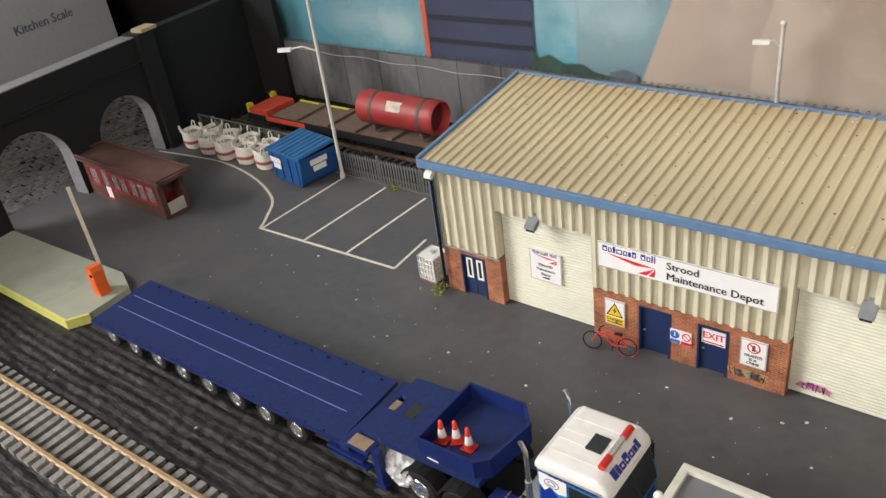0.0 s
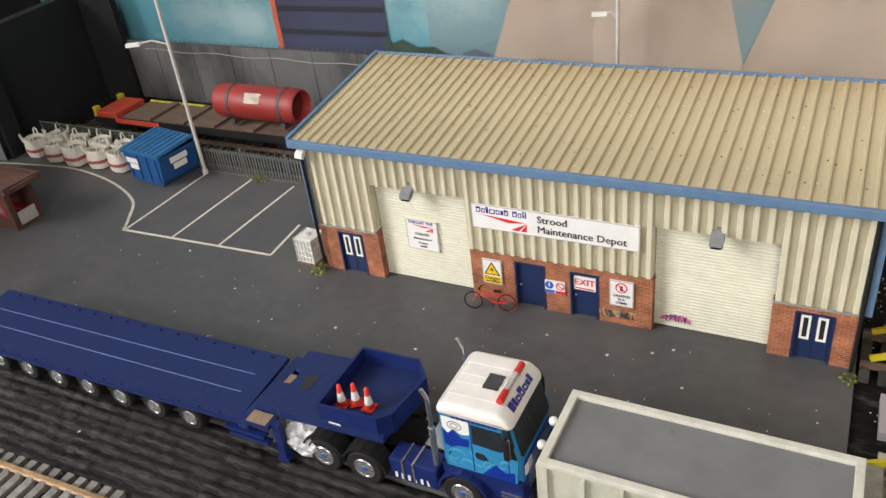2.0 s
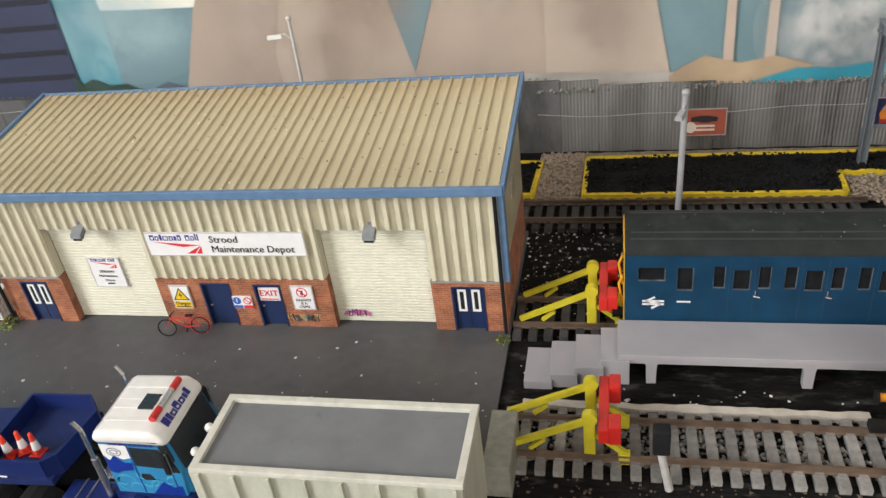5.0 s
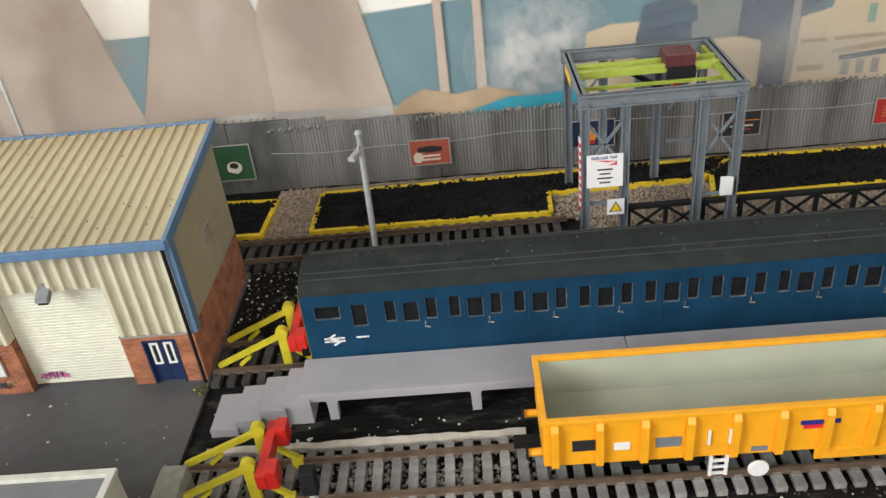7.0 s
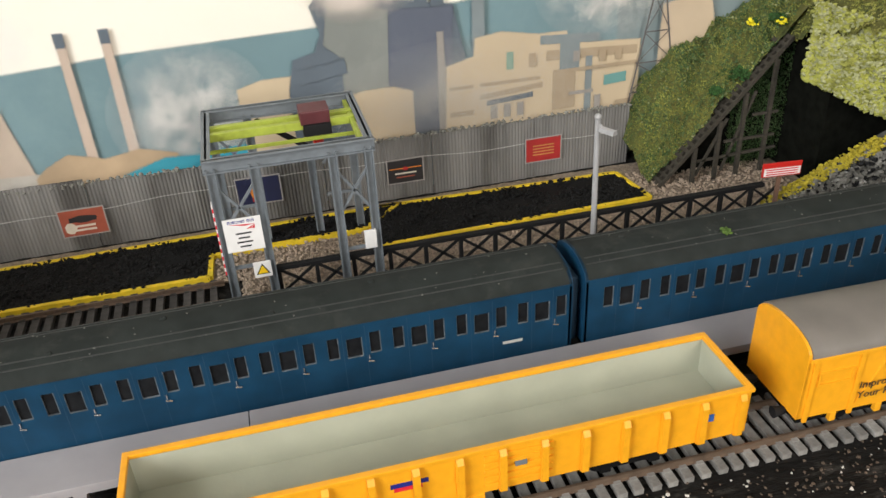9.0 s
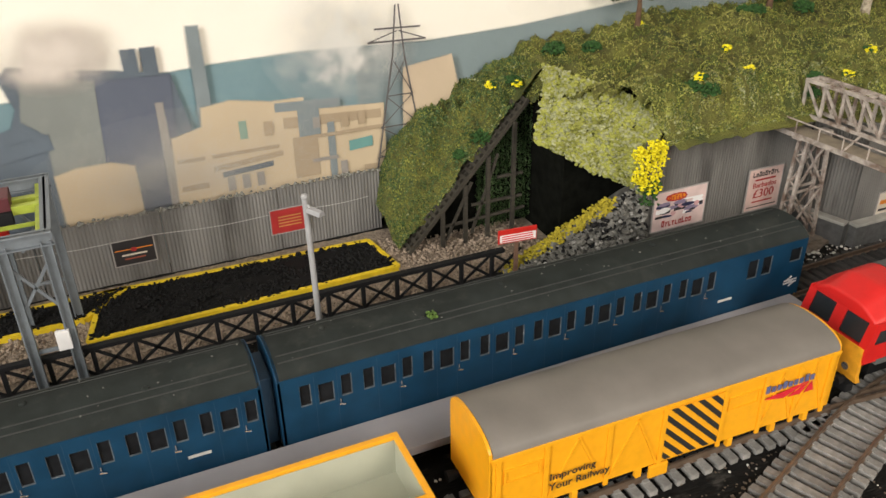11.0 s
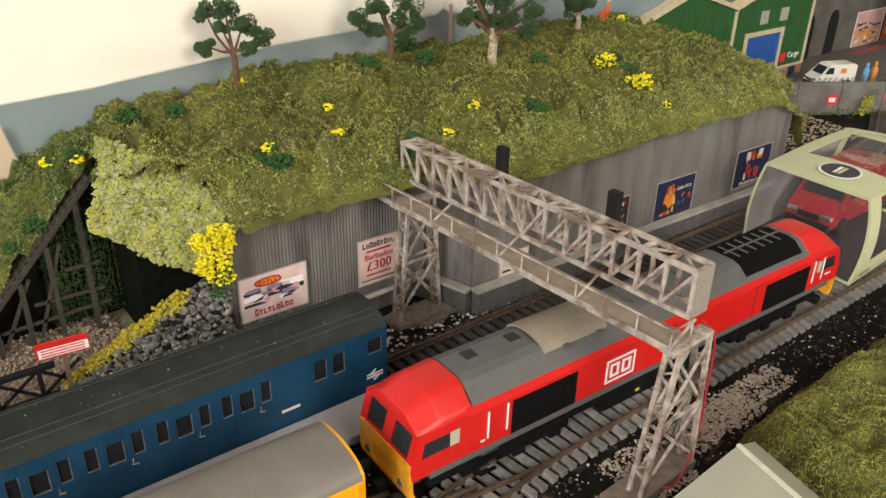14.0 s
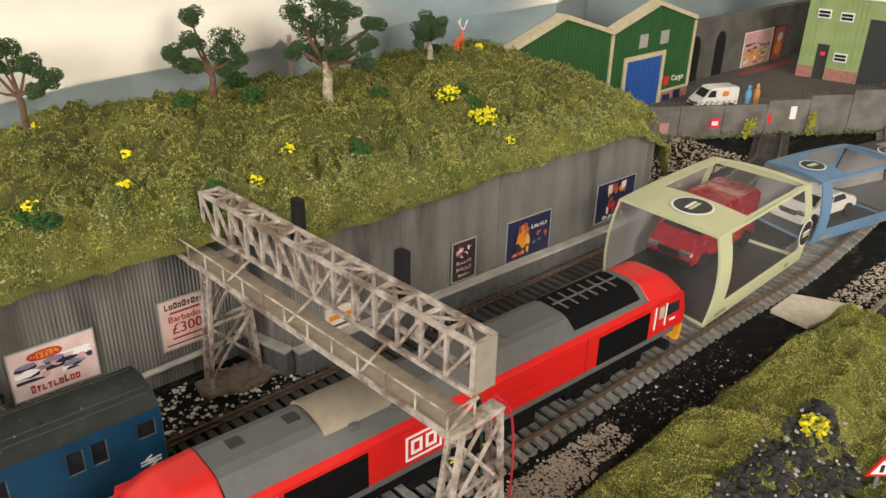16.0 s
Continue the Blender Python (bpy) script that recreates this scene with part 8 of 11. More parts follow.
poster(1012, 1049.5, 17, 43, wy(1030), PBLUE, "dark blue poster with a red and gold picture", [('photo', -0.45, 0.5, -0.8, 0.85, (PMAROON, PORANGE, PRUST, PCREAM, PBLUE), 26), ('word', -0.6, 0.5, -0.9, -0.72, PCREAM, 7)], wa)
o = thing("red_notice", 605.5, 485, 24, -6, "red and white notice board on a short post", "sign")
part("board", box(B(), -10.5, 10.5, 0, 0.8, 1, 8.6, 0.1), RED, o)
part("white_panel", box(B(), -9.6, 10, -0.15, 0.05, 1.6, 5.8), SIGNWHITE, o)
for z in (2.4, 3.7, 5.0):
    part("text_line", box(B(), -8.5, 8.5, -0.25, -0.1, z - 0.3, z + 0.3), INKRED, o)
part("post", box(B(), -1, 1, 0.8, 2.2, -25, 6), PALLET, o)


# ---- hill, tunnel, trees ----
HILLA = mat("olive_turf", (0.275, 0.285, 0.06), 0.95, var=0.4, scale=90)
HILLB = mat("dark_turf", (0.075, 0.11, 0.024), 0.95, var=0.4, scale=120)
HILLC = mat("pale_lichen", (0.30, 0.31, 0.16), 0.95, var=0.3, scale=700)
HILLF = mat("deep_turf", (0.055, 0.085, 0.016), 0.95, var=0.4, scale=200)
HILLE = mat("straw_turf", (0.42, 0.40, 0.12), 0.95, var=0.35, scale=300)
HILLD = mat("brown_turf", (0.14, 0.115, 0.03), 0.95, var=0.35, scale=500)
DEEPGREEN = mat("deep_green", (0.020, 0.068, 0.010), 0.9, var=0.4, scale=700)
GORSE = mat("gorse_yellow", (0.72, 0.62, 0.01), 0.8, var=0.2, scale=600)
ROCK = mat("grey_rock", (0.16, 0.155, 0.14), 0.95, var=0.5, scale=260, stain=(0.03, 0.03, 0.028), stain_scale=130, stain_at=0.5, stain_mix=0.8)
# near-black colour paints in the darkness of the tunnel mouth and spur hollow
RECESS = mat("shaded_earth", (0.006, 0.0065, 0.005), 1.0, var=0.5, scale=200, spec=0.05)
SPURA = mat("blue_green_turf", (0.075, 0.125, 0.045), 0.95, var=0.5, scale=500)
BASETURF = mat("turf_base", (0.11, 0.11, 0.020), 0.95, var=0.5, scale=90, stain=(0.03, 0.045, 0.008), stain_scale=45, stain_at=0.48, stain_mix=0.85, bump=0.8, bump_scale=700, bump_dist=0.0015)


def smooth01(t):
    t = max(0.0, min(1.0, t))
    return t * t * (3 - 2 * t)


def hill_front(x):
    return 466 - 27 * smooth01((x - 778) / 40) - 4 * smooth01((x - 900) / 150)


def hill_z(x, y):
    f = hill_front(x)
    d = y - f
    z = 72.6 + 18 * smooth01((d + 2) / 15) + 9 * smooth01((d - 8) / 55)
    e = 0.25 + 0.75 * smooth01(d / 12)
    c1, c2 = abs(noise.noise((x * 0.04, y * 0.052, 5))), abs(noise.noise((x * 0.085, y * 0.1, 8)))
    z += e * (5.0 * noise.noise((x * 0.022, y * 0.03, 1)) + 20 * (0.2 - (0.3 - c1 if c1 < 0.3 else 0.0) ** 1.5 * 1.8) - 3 + 20 * (0.14 - (0.28 - c2 if c2 < 0.28 else 0.0) ** 1.4) + 4.2 * noise.noise((x * 0.22, y * 0.24, 4)))
    z += 8 * math.exp(-((x - 1000) / 45) ** 2 - ((y - 556) / 30) ** 2)
    z -= 16 * smooth01((x - 1035) / 45) + 50 * smooth01((x - 1072) / 20)
    z -= 14 * smooth01((668 - x) / 30) + 9 * smooth01((745 - x) / 70) * smooth01((y - 490) / 50)
    return z


def left_z(x, y):
    """The steep spur left of the tunnel, rising from the trestle foot to the hill top."""
    top = float(np.interp(x, (562, 567, 576, 590, 608, 626, 643, 658), (6, 30, 47, 59, 70, 77, 83, 89)))
    low = max(0.0, (x - 566) * 1.08)
    z = low + (top - low) * smooth01((y - 544) / 19)
    z += 7.0 * noise.noise((x * 0.06, y * 0.06, 3)) + 14 * (0.2 - abs(noise.noise((x * 0.1, y * 0.1, 6))))
    return max(-2, z)


def off_cliff(x, y):
    """True where the ground has fallen away in front of the tunnel cliff."""
    return y < 532 and x < 643 + (530 - y) * 0.548 - 1


hill = thing("hill", label="grassy model hill with mixed green and yellow scatter", category="hill", kind="structure")
sheet("turf_surface", 640, 1092, 436, 592, 4, 0, lambda x, y: hill_z(x, y) if y > hill_front(x) - 3 else hill_z(x, hill_front(x)) - 3 - 0.0 * y, BASETURF, hill)
me = hill.children[0].data
kill = [p.index for p in me.polygons if all(me.vertices[i].co.y * 1000 < hill_front(me.vertices[i].co.x * 1000) - 3.5 for i in p.vertices) or p.center.x * 1000 > 1085 or off_cliff(p.center.x * 1000, p.center.y * 1000)]
bmx = bmesh.new()
bmx.from_mesh(me)
bmx.faces.ensure_lookup_table()
bmesh.ops.delete(bmx, geom=[bmx.faces[i] for i in kill], context='FACES')
bmx.to_mesh(me)
bmx.free()
sheet("spur_surface", 563, 657, 544, 592, 3, 0, left_z, BASETURF, hill)
part("hill_core", box(B(), 690, 1060, 480, 588, -3, 66), BLACK, hill)
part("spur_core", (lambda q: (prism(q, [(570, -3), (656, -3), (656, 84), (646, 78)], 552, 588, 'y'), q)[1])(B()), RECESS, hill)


def scatter(n, fx):
    pts = []
    while len(pts) < n:
        p = fx()
        if p:
            pts.append(p)
    return pts


def hill_pt():
    x, y = rnd(641, 1080), rnd(436, 590)
    if y < hill_front(x) + 0.5 or off_cliff(x, y):
        return None
    return (x, y, hill_z(x, y) + rnd(-0.3, 0.7))


def front_pt():
    x = rnd(655, 1072)
    y = hill_front(x) + abs(random.gauss(0, 12)) + 0.5
    if off_cliff(x, y):
        return None
    return (x, y, hill_z(x, y) - 1.5 * smooth01((8 - (y - hill_front(x))) / 8) * rnd(0, 1) + rnd(-0.4, 0.6))


def edge_pt():
    x = rnd(676, 1078)
    f = hill_front(x)
    return (x, f + rnd(-2.2, 1.5), hill_z(x, f) - rnd(-0.8, 1.4))


def spur_pt():
    x, y = rnd(563, 657), rnd(544, 590)
    if y < 552 and x > 634:
        return None
    return (x, y + rnd(-1.2, 0.2), left_z(x, y) + rnd(-0.6, 0.6))


def spur_face():
    x = rnd(614, 654)
    return (x, 548 + rnd(-1.5, 1.5) + 5 * noise.noise((x * 0.1, 0, x)), rnd(2, min(86, (x - 566) * 1.05)))


def patchy(lo, hi, sc, seed, fx):
    def g():
        p = fx()
        if p and lo < noise.noise((p[0] * sc, p[1] * sc, seed)) + rnd(-0.18, 0.18) < hi:
            return p
    return g


def quick_fibres(name, pts, lo, hi, w, material, parent, lie=0.55):
    """Short thin three-sided fibres at the points, leaning every way, straight from arrays."""
    rng = np.random.default_rng(len(pts) + 5)
    P = np.array(pts, float)
    n = len(P)
    a, tilt = rng.random(n) * 6.283, rng.random(n) * lie * 3.0
    d = np.stack([np.cos(a) * np.sin(tilt), np.sin(a) * np.sin(tilt), np.cos(tilt)], -1)
    side = np.stack([-np.sin(a), np.cos(a), np.zeros(n)], -1)
    up = np.cross(d, side)
    L_ = (lo + (hi - lo) * rng.random(n) ** 2)[:, None]
    W_ = (w * (0.6 + 0.8 * rng.random(n)))[:, None]
    base = P - d * L_ * 0.3
    V = np.stack([base + side * W_, base - side * W_ * 0.5 + up * W_ * 0.87, base - side * W_ * 0.5 - up * W_ * 0.87, base + d * L_], 1)
    T = np.array([(0, 1, 3), (1, 2, 3), (2, 0, 3)])[None] + 4 * np.arange(n)[:, None, None]
    me = bpy.data.meshes.new(name)
    me.vertices.add(4 * n)
    me.vertices.foreach_set("co", (V * MM).ravel())
    me.loops.add(9 * n)
    me.loops.foreach_set("vertex_index", T.ravel().astype(np.int32))
    me.polygons.add(3 * n)
    me.polygons.foreach_set("loop_start", np.arange(0, 9 * n, 3, dtype=np.int32))
    me.update(calc_edges=True)
    me.materials.append(material)
    ob = new(name, me)
    ob.parent = parent
    ob["kind"] = "stuff"
    return ob


for nm, m, n_, fx in (("olive_scatter", HILLA, 62000, hill_pt), ("olive_scatter", HILLA, 20000, front_pt),
                      ("dark_scatter", HILLB, 34000, patchy(0.02, 2, 0.045, 7, hill_pt)), ("deep_scatter", HILLF, 12000, patchy(0.16, 2, 0.06, 19, hill_pt)), ("deep_scatter", HILLF, 9000, patchy(0.1, 2, 0.07, 29, front_pt)), ("dark_scatter", HILLB, 16000, patchy(-0.1, 2, 0.06, 9, front_pt)),
                      ("pale_scatter", HILLC, 9000, patchy(0.0, 2, 0.07, 11, front_pt)), ("straw_scatter", HILLE, 20000, patchy(0.02, 2, 0.035, 17, hill_pt)), ("straw_scatter", HILLE, 5000, patchy(0.05, 2, 0.06, 47, front_pt)),
                      ("olive_scatter", HILLA, 7000, edge_pt), ("pale_scatter", HILLC, 2200, edge_pt), ("dark_scatter", HILLB, 5000, edge_pt), ("brown_scatter", HILLD, 16000, patchy(0.1, 2, 0.03, 23, hill_pt)),
                      ("blue_green_scatter", SPURA, 14000, spur_pt), ("olive_scatter", HILLA, 9000, spur_pt), ("dark_scatter", DEEPGREEN, 4500, patchy(0.0, 2, 0.08, 3, spur_pt)), ("dark_scatter", SPURA, 5000, spur_face), ("dark_scatter", DEEPGREEN, 2600, spur_face)):
    p = scatter(n_, fx)
    quick_fibres(nm, p, 0.8, 2.4, 0.25, m, hill)
for m, n_, fx in ((HILLC, 1500, patchy(0.1, 2, 0.08, 31, front_pt)), (HILLA, 2600, front_pt), (HILLB, 1600, patchy(0, 2, 0.05, 37, front_pt)), (SPURA, 1200, spur_pt), (HILLC, 260, spur_pt)):
    p = scatter(n_, fx)
    quick_clumps("crumb_scatter", p, [0.4 + 0.7 * random.random() ** 3 for _ in p], m, hill, squash=0.8, jitter=0.4, fine=True)

# cliff over the tunnel mouth, and the rock below it
def cliff_pt():
    t, s = rnd(0, 1), rnd(0, 1)
    top = Vector((651, 538, 97)).lerp(Vector((684, 475, 86)), t)
    low = Vector((634, 517, 63)).lerp(Vector((673, 474, 43)), t)
    q = top.lerp(low, s)
    w = 1.4 + 9.0 * abs(noise.noise((q.x * 0.08, q.y * 0.08, q.z * 0.08))) + 2.0 * noise.noise((q.x * 0.25, q.y * 0.25, q.z * 0.25 + 4))
    q += Vector((-0.75 * w, -0.6 * w, 0.2 * w)) + Vector((rnd(-0.8, 0.8), rnd(-0.8, 0.8), rnd(-0.8, 0.8)))
    return tuple(q)


def rock_pt():
    t, s = rnd(0, 1), rnd(0, 1)
    top = Vector((604, 492, 3)).lerp(Vector((674, 474, 50)), t ** 0.9)
    low = Vector((600, 484, -1)).lerp(Vector((676, 470, -1)), t)
    q = top.lerp(low, s) + Vector((rnd(-1.6, 1.6), rnd(-1.5, 3), rnd(-1, 1)))
    return tuple(q)


cl = thing("tunnel_cliff", label="rocky cliff and scree round a dark tunnel mouth", category="cliff", kind="structure")
b = B()
for t0, t1 in [(i / 8, (i + 1) / 8) for i in range(8)]:
    q = lambda t, a, c: tuple(Vector(a).lerp(Vector(c), t) + Vector((2 * noise.noise((t * 9, a[2], 0)), 2 * noise.noise((t * 9, a[2], 5)), 2 * noise.noise((t * 9, a[2], 9)))))
    flat(b, [q(t0, (652, 538, 94), (685, 476, 83)), q(t1, (652, 538, 94), (685, 476, 83)), q(t1, (636, 520, 63), (674, 477, 43)), q(t0, (636, 520, 63), (674, 477, 43))])
    flat(b, [q(t0, (636, 520, 63), (674, 477, 43)), q(t1, (636, 520, 63), (674, 477, 43)), q(t1, (668, 540, 88), (690, 490, 52)), q(t0, (668, 540, 88), (690, 490, 52))])
    flat(b, [q(t0, (604, 495, 2), (675, 476, 48)), q(t1, (604, 495, 2), (675, 476, 48)), q(t1, (600, 486, -2), (676, 472, -2)), q(t0, (600, 486, -2), (676, 472, -2))])
    flat(b, [q(t0, (604, 495, 2), (675, 476, 48)), q(t1, (604, 495, 2), (675, 476, 48)), q(t1, (612, 505, -2), (690, 492, 46)), q(t0, (612, 505, -2), (690, 492, 46))])
part("rock_face", b, ROCK, cl)
# solid block whose black colour stands in for shade inside the tunnel
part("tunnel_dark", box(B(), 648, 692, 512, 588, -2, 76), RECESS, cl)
p = scatter(2600, cliff_pt)
quick_clumps("cliff_lichen", p, [rnd(0.4, 1.5) for _ in p], HILLC, cl, "pale grey-green lichen")
p = scatter(4600, cliff_pt)
quick_clumps("cliff_turf", p, [rnd(0.4, 1.4) for _ in p], HILLA, cl)
p = scatter(1500, rock_pt)
quick_clumps("rock_rubble", p, [rnd(0.6, 2.0) for _ in p], ROCK, cl, "grey and black rock rubble", jitter=0.5)
p = scatter(500, rock_pt)
quick_clumps("rock_dark", p, [rnd(0.6, 1.8) for _ in p], BLACK, cl, jitter=0.5)
p = scatter(420, rock_pt)
quick_clumps("rock_pale", p, [rnd(0.4, 1.2) for _ in p], mat("pale_rock", (0.33, 0.32, 0.30), 0.95, var=0.3), cl, jitter=0.5)
GOLD = mat("golden_moss", (0.34, 0.28, 0.02), 0.95, var=0.3, scale=600)
p = []
for i in range(1300):
    t = rnd(0, 0.75)
    q = Vector((604, 492, 4)).lerp(Vector((674, 474, 51)), t ** 0.9) + Vector((rnd(-3, 3), rnd(-2, 5), rnd(-3.5, 1.0)))
    p.append(tuple(q))
quick_clumps("golden_moss", p, [rnd(0.5, 1.2) for _ in p], GOLD, cl, "golden moss on the rock")

# timber trestle over the tunnel mouth
ts = thing("timber_trestle", label="dark weathered timber trestle leaning up to the hill", category="trestle")
WOODD = mat("dark_timber", (0.035, 0.030, 0.022), 0.9, var=0.4, scale=200, grain=(1, 1, 5))
for dy in (0, 4, 8, 12):
    b = B()
    bar(b, (567, 538 + dy, 0), (641, 540 + dy, 78), 1.3, 2.2)
    part("raking_beam", b, WOODD, ts)
for i in range(24):
    t = (i + 0.5) / 24
    c = Vector((567, 544, 1)).lerp(Vector((641, 546, 79)), t)
    part("tread", box(B(), -1.0, 1.0, -6.6, 6.6, -0.5, 0.5), WOODD, ts, at=(c.x, c.y, c.z, 0, -46, 0))
for x, h in ((588, 21), (602, 35), (616, 50), (632, 67)):
    part("upright", box(B(), x - 1.1, x + 1.1, 537.6, 539.6, -1, h), WOODD, ts)
for (ax, az), (bx, bz) in (((590, 3), (606, 36)), ((606, 4), (622, 50)), ((622, 36), (638, 36)), ((606, 22), (638, 22)), ((590, 12), (640, 14))):
    b = B()
    bar(b, (ax, 539, az), (bx, 539, bz), 1.2, 1.5)
    part("brace", b, WOODD, ts)


# ---- bushes and trees ----
def bush(x, y, z, r, h, mats, label, n=60, cr=(0.5, 1.1), cat="bush"):
    o = thing("bush", x, y, z, rnd(0, 360), label, cat)
    for m, nm, k in mats:
        b_pts = []
        for i in range(int(n * k)):
            a, d = rnd(0, 6.28), r * rnd(0, 1) ** 0.6
            b_pts.append((d * math.cos(a), d * math.sin(a), h * rnd(0.05, 1) * (1 - 0.4 * (d / r) ** 2)))
        quick_clumps(nm, b_pts, [rnd(*cr) for _ in b_pts], m, o, jitter=0.45)
    part("stem", rod(B(), (0, 0, -2), (0, 0, h * 0.5), 0.5, 0.3), WOODD, o)
    return o


go = thing("bush", 668, 466, 44, 0, "bright yellow gorse bush on the cliff edge", "bush")
gp = []
for cx, cy, cz, cr_ in ((0, 0, 8, 5), (-5, 0, 12, 4.5), (3, -1, 15, 5), (-2, 0, 20, 5.5), (6, 0, 22, 4), (-6, 1, 25, 4), (1, 0, 27, 4.5), (8, 1, 27, 3.2), (4, 0, 6, 4)):
    for _ in range(75):
        v = Vector((random.gauss(0, 1), random.gauss(0, 1), random.gauss(0, 1))).normalized() * cr_ * random.random() ** 0.4
        gp.append((cx + v.x, cy + v.y, cz + v.z))
quick_clumps("blossom", gp, [rnd(0.4, 1.0) for _ in gp], GORSE, go, jitter=0.5)
gp = [(rnd(-4, 7), rnd(-4, 3), rnd(-3, 10)) for _ in range(70)]
quick_clumps("foliage", gp, [rnd(0.6, 1.3) for _ in gp], DEEPGREEN, go, jitter=0.5)
part("stem", rod(B(), (0, 2, -4), (0, 0, 20), 0.8, 0.4), WOODD, go)
for i, (x, y) in enumerate(((927, 488), (931, 490), (935, 470), (938, 466), (934, 462), (936, 446), (640, 552), (628, 560), (742, 486), (703, 478), (757, 520), (795, 468), (815, 474), (852, 466), (1010, 548), (730, 566))):
    z = hill_z(x, y) if x > 650 else left_z(x, y)
    k = 1.15 if i < 5 else 0.6
    bush(x, y, z + 0.9, 5.2 * k, 4.5 * k + 1.0, [(GORSE, "blossom", 0.9), (DEEPGREEN, "foliage", 0.45)], "small clump of yellow flowers on the hill", int(60 * k), (0.6, 1.25))
for x, y, r in ((706, 474, 6), (700, 480, 5), (773, 470, 4.5), (778, 474, 4), (848, 462, 5), (852, 470, 4.5), (846, 456, 4), (795, 540, 5), (806, 560, 6), (838, 545, 7), (940, 480, 5), (948, 500, 6), (905, 520, 5), (690, 555, 6), (668, 560, 7), (616, 548, 6), (604, 550, 4), (845, 575, 8), (640, 556, 5), (980, 560, 5)):
    z = hill_z(x, y) if x > 650 else left_z(x, y)
    bush(x, y, z + 0.6, r * 0.95, r * 0.9, [(DEEPGREEN, "foliage", 2.0)], "low dark green bush on the hill", int(10 * r), (0.6, 1.3))
TREEGREEN = mat("tree_foliage", (0.040, 0.082, 0.028), 0.95, var=0.45, scale=700)
BARKM = mat("bark_brown", (0.10, 0.055, 0.03), 0.9, var=0.4, scale=300)
BARKW = mat("bark_pale", (0.36, 0.31, 0.23), 0.9, var=0.5, scale=350, stain=(0.12, 0.09, 0.05), stain_scale=250, stain_at=0.48, stain_mix=0.8)


def tree(x, y, z, h, bark, label, puffs, seed, trunk_r=1.6, clump=5.0, fork=0.42):
    """A wire-armature model tree: bare limbs that end in dense foam puffs; puffs are (across, height, size)."""
    o = thing("tree", x, y, z, 0, label, "tree", "model trees on the hill")
    r = random.Random(seed)
    tb = B()
    top = Vector((r.uniform(-1, 1), r.uniform(-1, 1), h * fork))
    pts = [Vector((0, 0, -2)), Vector((r.uniform(-0.5, 0.5), 0, h * fork * 0.35)), Vector((r.uniform(-0.8, 0.8), 0, h * fork * 0.7)), top]
    rad = [trunk_r * 1.3, trunk_r, trunk_r * 0.9, trunk_r * 0.75]
    for i in range(3):
        rod(tb, pts[i], pts[i + 1], rad[i], rad[i + 1], n=10)
    part("trunk", tb, bark, o)
    pts_, rr = [], []
    for u, hh, size in puffs:
        dep = r.uniform(-5, 5)
        e = Vector((0.757 * u + 0.65 * dep, -0.65 * u + 0.757 * dep, hh))
        s0 = pts[2].lerp(top, r.uniform(0.3, 1))
        m_ = s0.lerp(e, 0.5) + Vector((r.uniform(-1, 1), r.uniform(-1, 1), r.uniform(-2, 1)))
        lb = B()
        rod(lb, s0, m_, trunk_r * 0.55, trunk_r * 0.42, n=6)
        rod(lb, m_, e, trunk_r * 0.42, trunk_r * 0.2, n=6)
        part("limb", lb, BARKM, o)
        subs = [e] + [e + Vector((r.gauss(0, 1), r.gauss(0, 1), r.gauss(0, 0.7))).normalized() * clump * size * 0.75 for _ in range(5)]
        for c in subs:
            cs = clump * size * r.uniform(0.5, 0.8)
            for k in range(230):
                v = Vector((r.gauss(0, 1), r.gauss(0, 1), r.gauss(0, 1))).normalized() * cs * (0.55 + 0.5 * r.random() ** 0.6)
                v.z *= 0.85
                pts_.append(tuple(c + v))
                rr.append(r.uniform(0.3, 0.62))
    quick_clumps("crown", pts_, rr, TREEGREEN, o, "rough dark green foam foliage", kind="part", jitter=0.5, fine=True)
    return o


tree(728, 565, hill_z(728, 565), 41, BARKM, "small tree with open dark green crown on the hill", ((-14, 37, 1.0), (-2, 39, 1.0), (6, 31, 1.0), (16, 26, 0.9), (-15, 19, 0.8), (8, 20, 0.7), (-5, 29, 0.6)), 3, 1.6, 5.6)
tree(820, 556, hill_z(820, 556), 46, BARKM, "bushy dark green tree with a brown trunk", ((-8, 42, 1.0), (-7, 33, 1.0), (-18, 24, 1.0), (-10, 19, 0.8), (9, 29, 1.3), (8, 19, 1.0), (14, 24, 0.8)), 5, 1.9, 6.0, 0.36)
tree(878, 533, hill_z(878, 533), 58, BARKW, "tall tree with pale speckled trunk", ((-16, 34, 0.8), (-5, 32, 0.9), (7, 32, 1.0), (21, 27, 0.8), (21, 36, 0.9), (1, 27, 0.7), (-8, 43, 1.1), (8, 45, 1.2), (-14, 52, 1.0), (13, 54, 1.0), (0, 58, 1.1), (26, 46, 0.8)), 8, 2.9, 7.0, 0.46)
tree(966, 548, hill_z(966, 548), 22, BARKW, "short round tree with pale trunk", ((-4, 18, 1.0), (4, 16, 1.0), (0, 22, 1.0), (-6, 12, 0.8), (6, 22, 0.7)), 12, 1.8, 6.0, 0.45)
dz = hill_z(989, 546)
o = thing("stag_ornament", 989, 546, dz - 0.5, 20, "plain orange stag ornament on the hill top", "ornament")
b = B()
for x, y in ((-3, -1.1), (-3, 1.1), (3, -1.1), (3, 1.1)):
    rod(b, (x, y, 0), (x * 0.95, y * 0.9, 8.5), 0.5, 0.8, n=7)
rod(b, (-4.2, 0, 10), (4, 0, 10.4), 2.0, 2.3, n=10)
rod(b, (3.6, 0, 10.8), (5.6, 0, 16), 1.4, 0.9, n=8)
